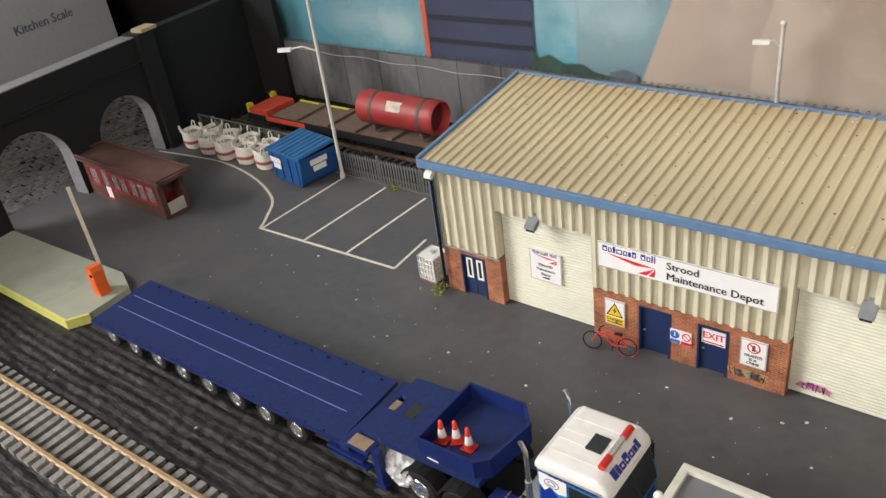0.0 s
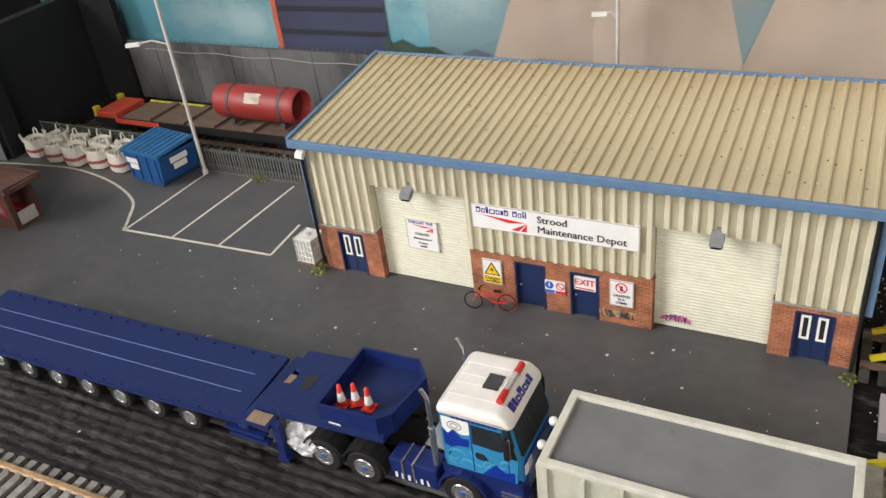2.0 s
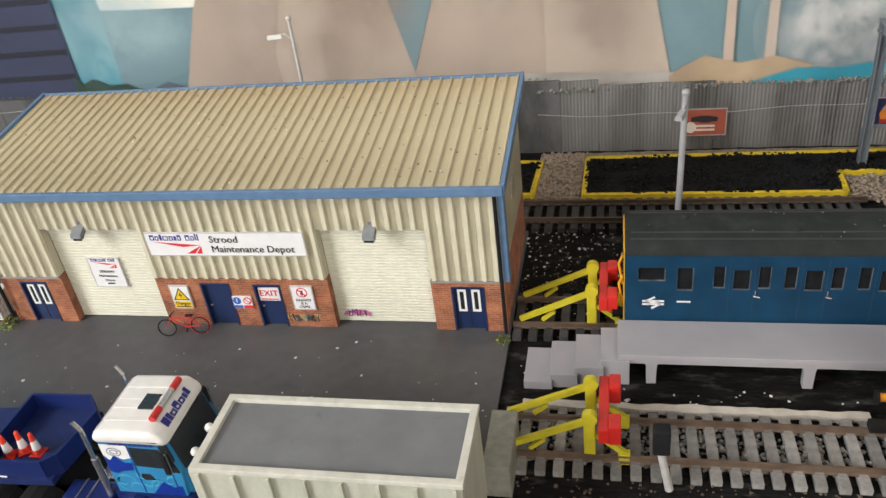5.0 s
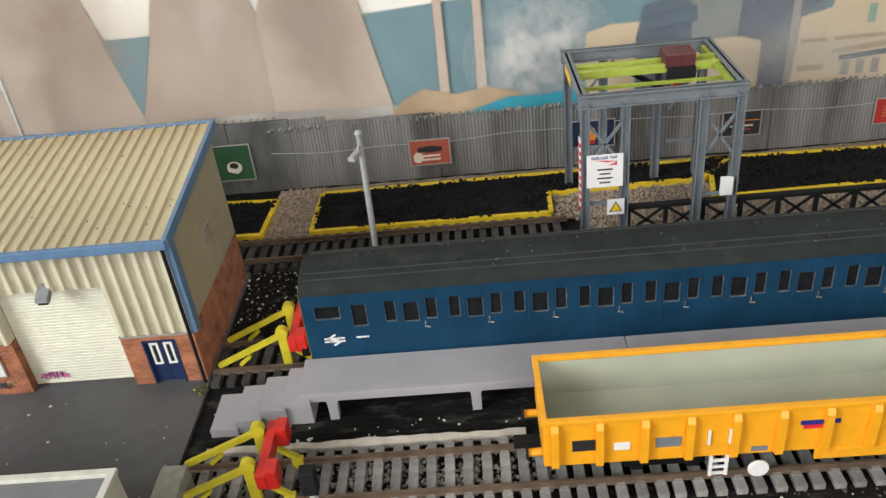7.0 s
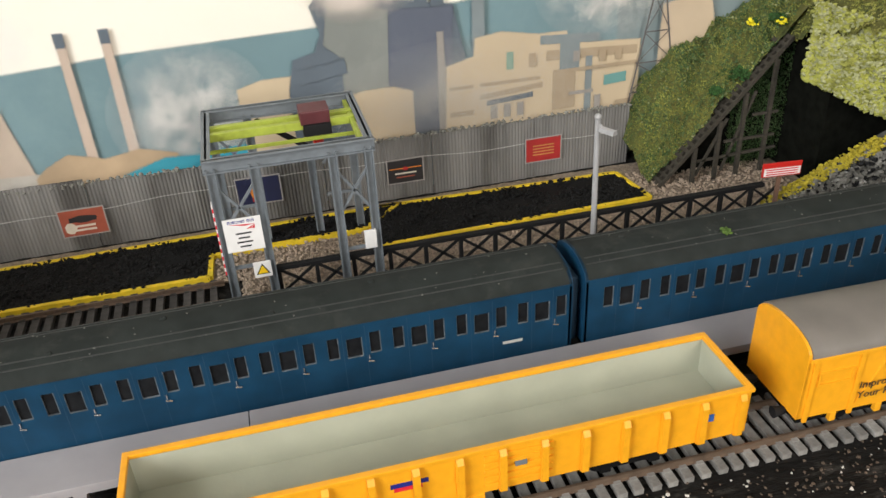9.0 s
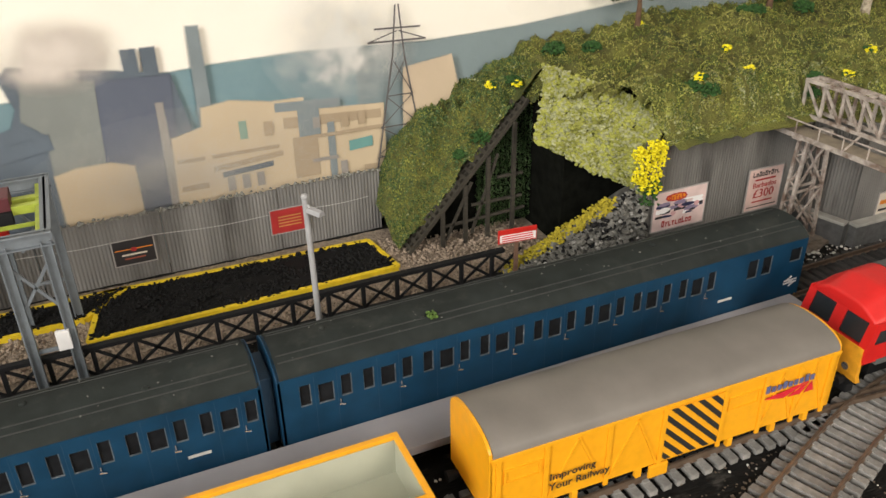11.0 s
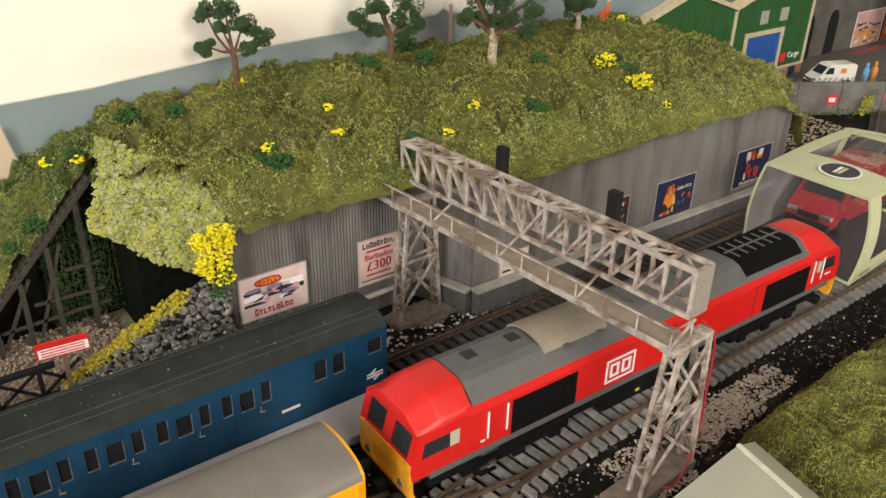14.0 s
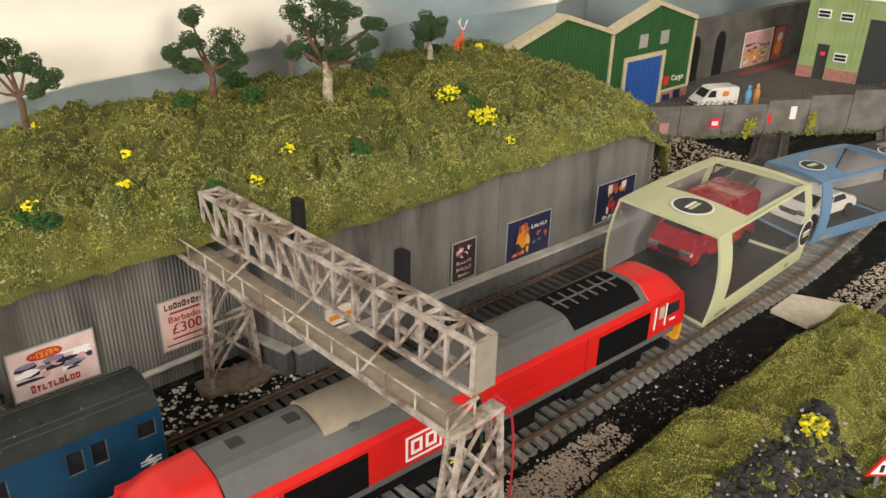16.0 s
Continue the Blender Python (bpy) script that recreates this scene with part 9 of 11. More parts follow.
rod(b, (5.2, 0, 16), (8, 0, 15.4), 1.0, 0.6, n=8)
for s in (-1, 1):
    pipe(b, [(5.4, s * 0.5, 16.5), (4.6, s * 2.2, 20), (6.6, s * 2.8, 23)], 0.35, 5, 1)
    pipe(b, [(4.6, s * 2.2, 20), (3, s * 3, 22)], 0.3, 5, 1)
part("stag", b, [mat("ornament_orange", (0.50, 0.10, 0.03), 0.6), SIGNWHITE], o)


# ---- signal gantry across the tracks ----
GANT = mat("rusty_gantry", (0.40, 0.35, 0.31), 0.8, var=0.3, scale=250, stain=(0.11, 0.062, 0.04), stain_scale=95, stain_at=0.47, stain_mix=0.8)
GDECK = mat("gantry_deck", (0.24, 0.20, 0.15), 0.85, var=0.2, scale=200)
ga = thing("signal_gantry", 777, 388, 0, 0, "weathered grey-brown lattice signal gantry spanning the tracks", "signal gantry")
ga.matrix_world = pose(0.777, 0.388, 0, 0, 0, 90 + 3)
# local x runs from the near end (-83) to the far end (+83); local +y is towards the walkway
GL, GW, Z0, Z1 = 83, 4.6, 72.5, 90.5
for y in (-GW, GW):
    for z in (Z0, Z1):
        part("chord", box(B(), -GL, GL, y - 0.9, y + 0.9, z - 0.9, z + 0.9, 0.15), GANT, ga)
    n_ = 14
    for i in range(n_ + 1):
        x = -GL + 0.8 + (2 * GL - 1.6) * i / n_
        part("web_post", box(B(), x - 0.75, x + 0.75, y - 0.6, y + 0.6, Z0 + 0.9, Z1 - 0.9), GANT, ga)
        if i < n_:
            x2 = x + (2 * GL - 1.6) / n_
            b = B()
            if (i < n_ / 2):
                bar(b, (x2, y, Z0 + 0.8), (x, y, Z1 - 0.8), 1.0, 1.2)
            else:
                bar(b, (x, y, Z0 + 0.8), (x2, y, Z1 - 0.8), 1.0, 1.2)
            part("web_brace", b, GANT, ga)
for i in range(15):
    x = -GL + 0.8 + (2 * GL - 1.6) * i / 14
    part("cross_tie", box(B(), x - 0.7, x + 0.7, -GW + 0.9, GW - 0.9, Z1 - 0.7, Z1 + 0.5), GANT, ga)
    if i < 14:
        b = B()
        s = 1 if i % 2 else -1
        bar(b, (x, -s * GW, Z1), (x + 11.7, s * GW, Z1), 1.1, 0.8)
        part("top_brace", b, GANT, ga)
part("end_plate", box(B(), -GL - 0.7, -GL - 0.05, -GW, GW, Z0, Z1 + 0.5), mat("clear_plate", (0.30, 0.27, 0.23), 0.4), ga)
wd = part("walkway", box(B(), -GL - 3, GL + 5, GW + 1.2, GW + 14, 65.4, 66.6, 0.2), GDECK, ga, "brown mesh walkway deck")
part("walkway_edge", box(B(), -GL - 3, GL + 5, GW + 13.6, GW + 14.4, 64.6, 67.2), GANT, wd)
for i in range(13):
    x = -GL - 2 + (2 * GL + 6) * i / 12
    part("handrail_post", rod(B(), (x, GW + 13.6, 66.5), (x, GW + 13.6, 73.6), 0.42, n=6), GANT, wd)
    part("bracket", (lambda q: (bar(q, (x, GW, 73), (x, GW + 13.6, 65.8), 0.8, 0.8), q)[1])(B()), GANT, wd) if i % 3 == 0 else None
part("handrail", rod(B(), (-GL - 2, GW + 13.6, 73.6), (GL + 4, GW + 13.6, 73.6), 0.45, n=6), GANT, wd)
for x in (-GL - 2.5, GL + 4.5):
    part("end_rail", pipe(B(), [(x, GW + 13.6, 73.6), (x, GW + 2, 73.6), (x, GW + 2, 66.5)], 0.42), GANT, wd)
for cx, x0 in ((-GL - 1.5, 0), (GL - 12, 1)):
    ya, yb, sp = (-9, 17, 5) if x0 else (-9, 24, 10.5)
    lg = part("leg_frame", box(B(), cx - 3, cx + 3, -GW - 1.5, GW + 14, 63.6, 65.3, 0.2), GANT, ga)
    for x in (cx - 2.6, cx + 2.6):
        b = B()
        bar(b, (x, ya + 5, 64), (x, ya, -1), 1.7, 1.7)
        bar(b, (x, yb - sp, 64), (x, yb, -1), 1.7, 1.7)
        part("leg", b, GANT, lg)
        b = B()
        for z_a, z_b in ((6, 32), (34, 60)):
            f = lambda z, s: (ya + 5 * z / 64) if s else (yb - sp * z / 64)
            bar(b, (x, f(z_a, 1), z_a), (x, f(z_b, 0), z_b), 0.9, 1.2)
            bar(b, (x, f(z_a, 0), z_a), (x, f(z_b, 1), z_b), 0.9, 1.2)
        bar(b, (x, ya + 2.6, 33), (x, yb - sp / 2, 33), 0.9, 1.4)
        part("leg_brace", b, GANT, lg)
    b = B()
    for k in range(9):
        z = 3 + k * 6.6
        for y_ in (ya + 5 * z / 64, yb - sp * z / 64):
            bar(b, (cx - 2.6, y_, z), (cx + 2.6, y_, z + (3.3 if k % 2 else -3.3)), 0.8, 0.8)
    part("leg_lacing", b, GANT, lg)
    part("footing", box(B(), cx - 4, cx + 8.5, ya - 2, yb + 10, -2, 2.6, 0.6), mat("footing_concrete", (0.20, 0.17, 0.14), 0.9, var=0.3), ga, "crumbling concrete footing") if not x0 else part("footing", box(B(), cx - 7, cx + 7, ya - 4, yb + 4, -2, 1.0, 0.5), bpy.data.materials["footing_concrete"], ga)
for x in (26, -36):
    sg = part("signal_head", box(B(), x - 2.6, x + 2.6, -GW - 4.6, -GW - 1, 86, 102, 0.5), BLACK, ga, "black colour-light signal head")
    for z in (89.5, 94, 98.5):
        part("signal_lens", lathe(B(), [(1.2, -GW - 5.2), (1.2, -GW - 4.4)], 12, 'y', (x, 0, z)), GLASSDARK, sg)
    part("signal_ladder", box(B(), x - 3.4, x + 3.4, -GW - 1.6, -GW - 0.6, 84, 87), BLACK, sg)
part("red_cable", pipe(B(), arc_pts([(-GL + 1, -7, 66), (-GL - 2, -12, 58), (-GL - 1, -16, 36), (-GL - 3, -12, 12), (-GL - 8, 6, 2.2), (-GL - 4, 14, 2)], 6), 0.45), mat("red_wire", (0.45, 0.03, 0.05), 0.4), ga, "thin red wire")
part("green_cable", pipe(B(), arc_pts([(-GL + 4, -3, 66), (-GL + 5, -6, 45), (-GL + 2, -4, 22), (-GL + 6, -6, 2)], 6), 0.4), mat("green_wire", (0.03, 0.12, 0.09), 0.5), ga)
part("black_cable", pipe(B(), arc_pts([(-GL + 3, -1, 66), (-GL + 7, -5, 40), (-GL + 1, -8, 18), (-GL + 4, -2, 2)], 6), 0.5), BLACK, ga)


# ---- display boxes with model vehicles on the track ----
CARD = mat("pale_green_card", (0.50, 0.52, 0.33), 0.5, var=0.05, scale=80)
CARDBLUE = mat("blue_card", (0.12, 0.22, 0.36), 0.5, var=0.06, scale=80)
FILM = glass("clear_film", (0.9, 0.9, 0.92), 0.06, 0.035)
DARKCARD = mat("dark_card", (0.03, 0.03, 0.035), 0.5)


def card_face(name, fn, holes, material, parent, label="", thick=0.55, n=12):
    """A bent card panel fn(u, v) with a rectangular cut-out (u0, u1, v0, v1)."""
    us = sorted({i / n for i in range(n + 1)} | ({holes[0], holes[1]} if holes else set()))
    vs = sorted({i / n for i in range(n + 1)} | ({holes[2], holes[3]} if holes else set()))
    bm = B()
    grid = [[bm.verts.new(fn(u, v)) for v in vs] for u in us]
    for i in range(len(us) - 1):
        for j in range(len(vs) - 1):
            cu, cv = (us[i] + us[i + 1]) / 2, (vs[j] + vs[j + 1]) / 2
            if holes and holes[0] < cu < holes[1] and holes[2] < cv < holes[3]:
                continue
            bm.faces.new((grid[i][j], grid[i + 1][j], grid[i + 1][j + 1], grid[i][j + 1]))
    bmesh.ops.delete(bm, geom=[v for v in bm.verts if not v.link_faces], context='VERTS')
    bmesh.ops.solidify(bm, geom=bm.faces[:], thickness=thick)
    return part(name, bm, material, parent, label)


def film_face(name, fn, span, parent, label="", n=8, m=None):
    bm = B()
    g = [[bm.verts.new(fn(span[0] + (span[1] - span[0]) * i / n, span[2] + (span[3] - span[2]) * j / n)) for j in range(n + 1)] for i in range(n + 1)]
    for i in range(n):
        for j in range(n):
            bm.faces.new((g[i][j], g[i + 1][j], g[i + 1][j + 1], g[i][j + 1]))
    ob = part(name, bm, m or FILM, parent, label, smooth=True)
    ob.visible_shadow = False
    return ob


def display_box(x, y, rz, L, D, H, card, label, flare=6.0, skew=0.0, bow=3.0):
    """A card box whose open end flares outwards at the foot and whose long sides are bowed."""
    o = thing("display_box", x, y, 3.8, rz, label, "box", "display boxes")
    left = lambda w: flare * (1 - (1 - w) ** 2.0)
    right = lambda w: L + 0.3 * flare * math.sin(math.pi * w * 0.5)
    ins = lambda w: 4.0 * w ** 1.6 - bow * math.sin(math.pi * w)

    def near(u, w):
        return (left(w) * (1 - u) + right(w) * u, ins(w), H * w)

    def far(u, w):
        return (skew * (1 - u) + right(w) * u + left(w) * 0.2 * (1 - u), D - ins(w), H * w)

    def top(u, v):
        a, b = near(u, 1), far(u, 1)
        return (a[0] + (b[0] - a[0]) * v, a[1] + (b[1] - a[1]) * v, H + 2.0 * math.sin(math.pi * v) + 1.2 * math.sin(math.pi * u))

    def end(v, w):
        a, b = near(0, w), far(0, w)
        return (a[0] + (b[0] - a[0]) * v, a[1] + (b[1] - a[1]) * v, H * w + (2.0 * math.sin(math.pi * v) if w > 0.99 else 0))

    bm = B()
    prism(bm, [(0, 0), (L, 0), (L, D), (skew, D)], 0, 0.5, 'z')
    part("base", bm, DARKCARD, o, "dark card base")
    part("base_edge", (lambda q: (bar(q, (-0.6, 0, 0.6), (skew - 0.6, D, 0.6), 1.6, 1.2), q)[1])(B()), card, o)
    win = (0.11, 0.92, 0.21, 0.965)
    card_face("near_frame", near, win, card, o, "bowed card window frame")
    film_face("near_window", near, win, o, "clear film window")
    twin = (0.30, 0.955, 0.035, 0.86)
    card_face("top_frame", top, twin, card, o, "card top with cut-out")
    film_face("top_window", top, twin, o)
    card_face("end_edge", end, (0.022, 0.978, 0.012, 0.975), card, o, thick=0.4)
    film_face("end_window", end, (0.022, 0.978, 0.012, 0.975), o)
    film_face("back_window", far, (0, 1, 0.01, 0.99), o, "hazy back panel", m=HAZYFILM)
    rend = lambda v, w: (right(w) - 0.4, near(1, w)[1] + (far(1, w)[1] - near(1, w)[1]) * v, H * w)
    card_face("far_end", rend, (0.05, 0.95, 0.05, 0.93), card, o)
    film_face("far_end_window", rend, (0.05, 0.95, 0.05, 0.93), o)
    c = Vector(top(0.155, 0.42))
    k = D / 71
    d1 = part("round_label", lathe(B(), [(11.5 * k, 0.3), (11.5 * k, 0.6)], 36), SIGNWHITE, o, "round black and white label", at=(c.x, c.y, c.z + 0.35, 1.0, -1.5, 0))
    part("label_disc", lathe(B(), [(10.2 * k, 0.55), (10.2 * k, 0.75)], 36), DARKCARD, d1)
    for i in range(2):
        part("label_bar", box(B(), -5.5 * k, 5.5 * k, (0.4 - i * 2.6) * k, (2.2 - i * 2.6) * k, 0.7, 0.85), CARD if i else SIGNWHITE, d1)
    c = Vector(near(0.935, 0.42))
    d2 = part("round_label", lathe(B(), [(8.6 * k, -0.3), (8.6 * k, 0)], 36, 'y'), SIGNWHITE, o, at=(c.x, c.y - 0.5, c.z))
    part("label_disc", lathe(B(), [(7.6 * k, -0.5), (7.6 * k, -0.25)], 36, 'y'), DARKCARD, d2)
    for i in range(2):
        part("label_bar", box(B(), -4.4 * k, 4.4 * k, -0.7, -0.45, (0.3 - i * 2.2) * k, (1.8 - i * 2.2) * k), CARD if i else SIGNWHITE, d2)
    c = Vector(near(0.05, 0.08))
    part("small_print", box(B(), c.x + 1, c.x + 13, c.y - 0.75, c.y - 0.5, c.z - 0.8, c.z + 0.9), mat_print, o)
    c = Vector(near(0.78, 0.09))
    part("small_print", box(B(), c.x, c.x + 4.5, c.y - 0.75, c.y - 0.5, c.z - 0.9, c.z + 1.1), mat_print, o)
    return o


HAZYFILM = glass("hazy_film", (0.62, 0.60, 0.60), 0.3, 0.38)
mat_print = mat("faint_print", (0.25, 0.27, 0.16), 0.6)
display_box(978, 337, 3.4, 118, 72.5, 48.5, CARD, "pale green display box with clear windows standing on the track", 8.0, 12.0, 2.4)
display_box(1123, 350, -11.0, 86, 52, 40.5, CARDBLUE, "blue display box with clear windows standing on the track", 4.0, 3.0, 2.0)


def model_van(x, y, z, rz, s, body, label, car=False, group=""):
    o = thing("model_car" if car else "model_van", x, y, z, rz, label, "car" if car else "van", group)
    L_, W_, H_ = (62, 25, 19) if car else (66, 26, 31)
    if car:
        pr_ = [(-31, 4), (-31, 9.5), (-29, 11.5), (-17, 12.5), (-10, 18.2), (12, 18.6), (20, 13), (30, 11.8), (31, 8), (31, 4)]
    else:
        pr_ = [(-33, 4), (-33, 10), (-31, 13.5), (-22, 17.5), (-14, 28), (-9, 30.5), (30, 31), (33, 29), (33, 4)]
    b = B()
    prism(b, [(u * s, v * s) for u, v in pr_], -W_ / 2 * s, W_ / 2 * s, 'y')
    bmesh.ops.bevel(b, geom=b.edges[:], offset=1.3 * s, segments=2, affect='EDGES')
    part("body", b, body, o, smooth=True)
    if car:
        gl = [[(-15.5, 13), (-9.5, 17.3), (-1, 17.6), (-1, 13)], [(0, 13), (0, 17.6), (11, 17.8), (16, 13.2)]]
        sc = ([(-17.6, 12.9), (-10.6, 18.3)], [(12.6, 18.6), (20.4, 13.2)])
    else:
        gl = [[(-19, 18.5), (-13, 27.2), (-5, 27.4), (-5, 18)]]
        sc = ([(-22.3, 18), (-14.4, 27.8)],)
    for g in gl:
        for y_ in (-W_ / 2 - 0.12, W_ / 2 - 0.08):
            q = B()
            prism(q, [(u * s, v * s) for u, v in g], y_ * s, (y_ + 0.2) * s, 'y')
            part("side_window", q, GLASSDARK, o)
    for (ax, az), (bx, bz) in sc:
        q = B()
        w = (W_ / 2 - 2) * s
        dx = -0.25 if ax < 0 else 0.25
        flat(q, [((ax + dx) * s, -w, (az + 0.2) * s), ((ax + dx) * s, w, (az + 0.2) * s), ((bx + dx) * s, w * 0.92, (bz + 0.2) * s), ((bx + dx) * s, -w * 0.92, (bz + 0.2) * s)])
        part("windscreen", q, GLASSDARK, o)
    for xx in ((-20, 20) if car else (-21, 21)):
        for y_ in (-1, 1):
            w = part("wheel", lathe(B(), [(4.6 * s, (y_ * W_ / 2 - 1.6) * s), (4.6 * s, (y_ * W_ / 2 + 0.4) * s)], 18, 'y', (xx * s, 0, 4.6 * s)), RUBBER, o)
            part("hub", lathe(B(), [(2.7 * s, (y_ * W_ / 2 + y_ * 0.3) * s), (2.5 * s, (y_ * W_ / 2 + y_ * 0.6) * s)], 14, 'y', (xx * s, 0, 4.6 * s)), CHROME, w)
    for y_ in (-1, 1):
        part("headlight", box(B(), (pr_[0][0] - 0.4) * s, (pr_[0][0] + 2.5) * s, (y_ * 9 - 3) * s, (y_ * 9 + 3) * s, 9.5 * s, 12.2 * s, 0.5 * s), CHROME, o)
    part("grille", box(B(), (pr_[0][0] - 0.3) * s, (pr_[0][0] + 1) * s, -6 * s, 6 * s, 8 * s, 11.2 * s, 0.2 * s), BLACK, o)
    part("bumper", box(B(), (pr_[0][0] - 0.8) * s, (pr_[0][0] + 2) * s, -12 * s, 12 * s, 3.5 * s, 7.5 * s, 0.5 * s), BLACK if not car else body, o)
    return o


CARRED = mat("car_red", (0.30, 0.012, 0.022), 0.25, var=0.05, coat=0.4)
CARWHITE = mat("car_white", (0.66, 0.65, 0.62), 0.3, var=0.04, coat=0.3)
model_van(1058.5, 391, 4.5, 2, 1.18, CARRED, "dark red model van inside the display box")
model_van(1170, 372, 4.5, -8, 1.0, CARWHITE, "white model saloon car inside the display box", True)
o = display_box(1213, 336, -14, 60, 50, 36, DARKCARD, "black display box at the end of the row")

# ---- lineside pieces in front of the locomotive ----
BALLAST = mat("pale_ballast", (0.36, 0.31, 0.255), 0.95, var=0.4, scale=900)
WHITECHIP = mat("white_chips", (0.60, 0.58, 0.54), 0.9, var=0.2)


def strew(name, boxes, n_, r0, r1, m, label, zf=lambda x, y: -1.0, cat="gravel"):
    pts_, tot = [], sum((b_[1] - b_[0]) * (b_[3] - b_[2]) for b_ in boxes)
    for b_ in boxes:
        for _ in range(int(n_ * (b_[1] - b_[0]) * (b_[3] - b_[2]) / tot)):
            x_, y_ = rnd(b_[0], b_[1]), rnd(b_[2], b_[3])
            pts_.append((x_, y_, zf(x_, y_)))
    return tagged(quick_clumps(name, pts_, [r0 + (r1 - r0) * random.random() ** 2 for _ in pts_], m, jitter=0.5, squash=0.7), label, cat, kind="stuff")


zground = lambda x, y: -1.6 + ground_height(x, y) + 0.25
strew("ballast_chips", [(760, 880, 308, 324), (800, 850, 304, 322), (700, 790, 296, 312)], 3400, 0.35, 1.0, BALLAST, "pale ballast chips beside the loop track", zground)
strew("ballast_chips", [(1040, 1240, 296, 313), (1080, 1300, 280, 300)], 2600, 0.4, 1.1, BALLAST, "pale gravel beside the display boxes", zground)
strew("stone_specks", [(250, 980, 296, 334), (620, 1000, 430, 470), (160, 300, 440, 496)], 800, 0.3, 0.8, WHITECHIP, "white stone specks on the black ground", zground)
strew("stone_specks", [(170, 700, 362, 380), (165, 205, 380, 500)], 320, 0.3, 0.8, WHITECHIP, "white stone specks between the tracks", zground)
strew("brown_grit", [(160, 980, 296, 336), (700, 1050, 428, 444), (164, 640, 440, 496)], 5200, 0.3, 0.8, mat("brown_grit", (0.10, 0.075, 0.055), 0.95, var=0.5, scale=900), "brown grit on the black ground", zground)
strew("stone_specks", [(722, 985, 431.6, 434.2), (722, 860, 436, 446), (730, 800, 446, 470)], 420, 0.4, 1.3, WHITECHIP, "pale plaster crumbs along the rear track", zground)
strew("plaster_lumps", [(690, 742, 299.5, 302.5), (700, 735, 302.5, 304.5)], 110, 0.8, 2.0, WHITECHIP, "ragged line of pale plaster lumps beside the loop", zground, "plaster")
strew("yard_grit", [(-200, 160, 330, 405), (40, 160, 330, 404)], 60, 0.25, 0.75, WHITECHIP, "tiny white chips lying on the tarmac", lambda x, y: 0.1, "grit")
strew("yard_grit", [(-300, 160, 330, 405)], 60, 0.2, 0.6, BALLAST, "tiny tan chips lying on the tarmac", lambda x, y: 0.1, "grit")
strew("front_specks", [(-300, 60, 262, 296)], 26, 0.3, 0.9, WHITECHIP, "white specks on the black ridged ground", zground, "grit")
bedp = []
for _ in range(900):
    bedp.append((rnd(172, 300), rnd(342, 361), rnd(-1.6, -0.9)))
tagged(quick_clumps("bed_rubble", bedp, [rnd(0.6, 1.5) for _ in bedp], mat("bed_grey", (0.21, 0.20, 0.185), 0.95, var=0.35, scale=500), fine=True), "pale grey rubble between the sleepers", "gravel", kind="stuff")
tr_s = thing("pale_filler", label="pale filler strip along the outer rails of the platform track", category="filler", kind="structure")
b = B()
q_prev = None
pts_ = []
x = 172
while x < 292:
    pts_.append((x, 366.5 + 1.2 * noise.noise((x * 0.08, 0, 0)), 369.5 + 1.8 * noise.noise((x * 0.11, 4, 0))))
    x += 3
for (xa, a0, a1), (xb, b0, b1) in zip(pts_, pts_[1:]):
    flat(b, [(xa, a0, 0.9), (xb, b0, 0.9), (xb, b1, 1.1), (xa, a1, 1.1)])
    flat(b, [(xa, a0, -1.5), (xb, b0, -1.5), (xb, b0, 0.9), (xa, a0, 0.9)])
    flat(b, [(xa, a1, 1.1), (xb, b1, 1.1), (xb, b1, -1.5), (xa, a1, -1.5)])
part("filler_strip", b, mat("plaster", (0.50, 0.46, 0.40), 0.9, var=0.15), tr_s)
for pts2, nm in (([(754, 452), (772, 446), (796, 452), (792, 458), (770, 462), (752, 460)], "slab"), ([(700, 300), (735, 306), (760, 303), (764, 307), (735, 311), (702, 304)], "slab")):
    o = thing("plaster_patch", label="broken pale plaster patch on the black ground", category="plaster")
    b = B()
    prism(b, [(u + rnd(-1.5, 1.5), v + rnd(-1, 1)) for u, v in arc_pts(pts2 + [pts2[0]], 4)[:-1]], -1.8, 0.3, 'z')
    part(nm, b, mat("patch_brown", (0.17, 0.14, 0.11), 0.9, var=0.4, stain=(0.5, 0.48, 0.44), stain_scale=60, stain_at=0.55) if "patch_brown" not in bpy.data.materials else bpy.data.materials["patch_brown"], o)
o = thing("card_crossing", label="pale card crossing panel beside the track", category="panel", kind="structure")
b = B()
prism(b, [(1029, 326), (1056, 327), (1073, 294), (1028, 304)], -1.6, 0.7, 'z')
part("panel", b, mat("pale_card", (0.56, 0.51, 0.43), 0.8), o)

# near grass bank with rock
nb = thing("grass_bank", label="near grassy bank with rock and yellow bush", category="bank", kind="structure")


def bank_z(x, y):
    """A rounded bank whose crest runs beside the loop track."""
    e = 291 + 12 * smooth01((x - 790) / 50) + 3.5 * noise.noise((x * 0.03, 0, 0))
    d0 = e - y
    d1 = min(x - 690, 1056 + 0.35 * (y - 290) - x)
    h = 23 * smooth01(d0 / 19) * smooth01(d1 / 26)
    h *= 1 - 0.75 * smooth01((262 + (x - 960) * 0.12 - y) / 26)
    return -2 + h + (6 * noise.noise((x * 0.04, y * 0.05, 3)) + 9 * (0.2 - abs(noise.noise((x * 0.07, y * 0.08, 2))))) * smooth01(d0 / 10)


sheet("bank_surface", 688, 1066, 205, 309, 3, 0, bank_z, BASETURF, nb)


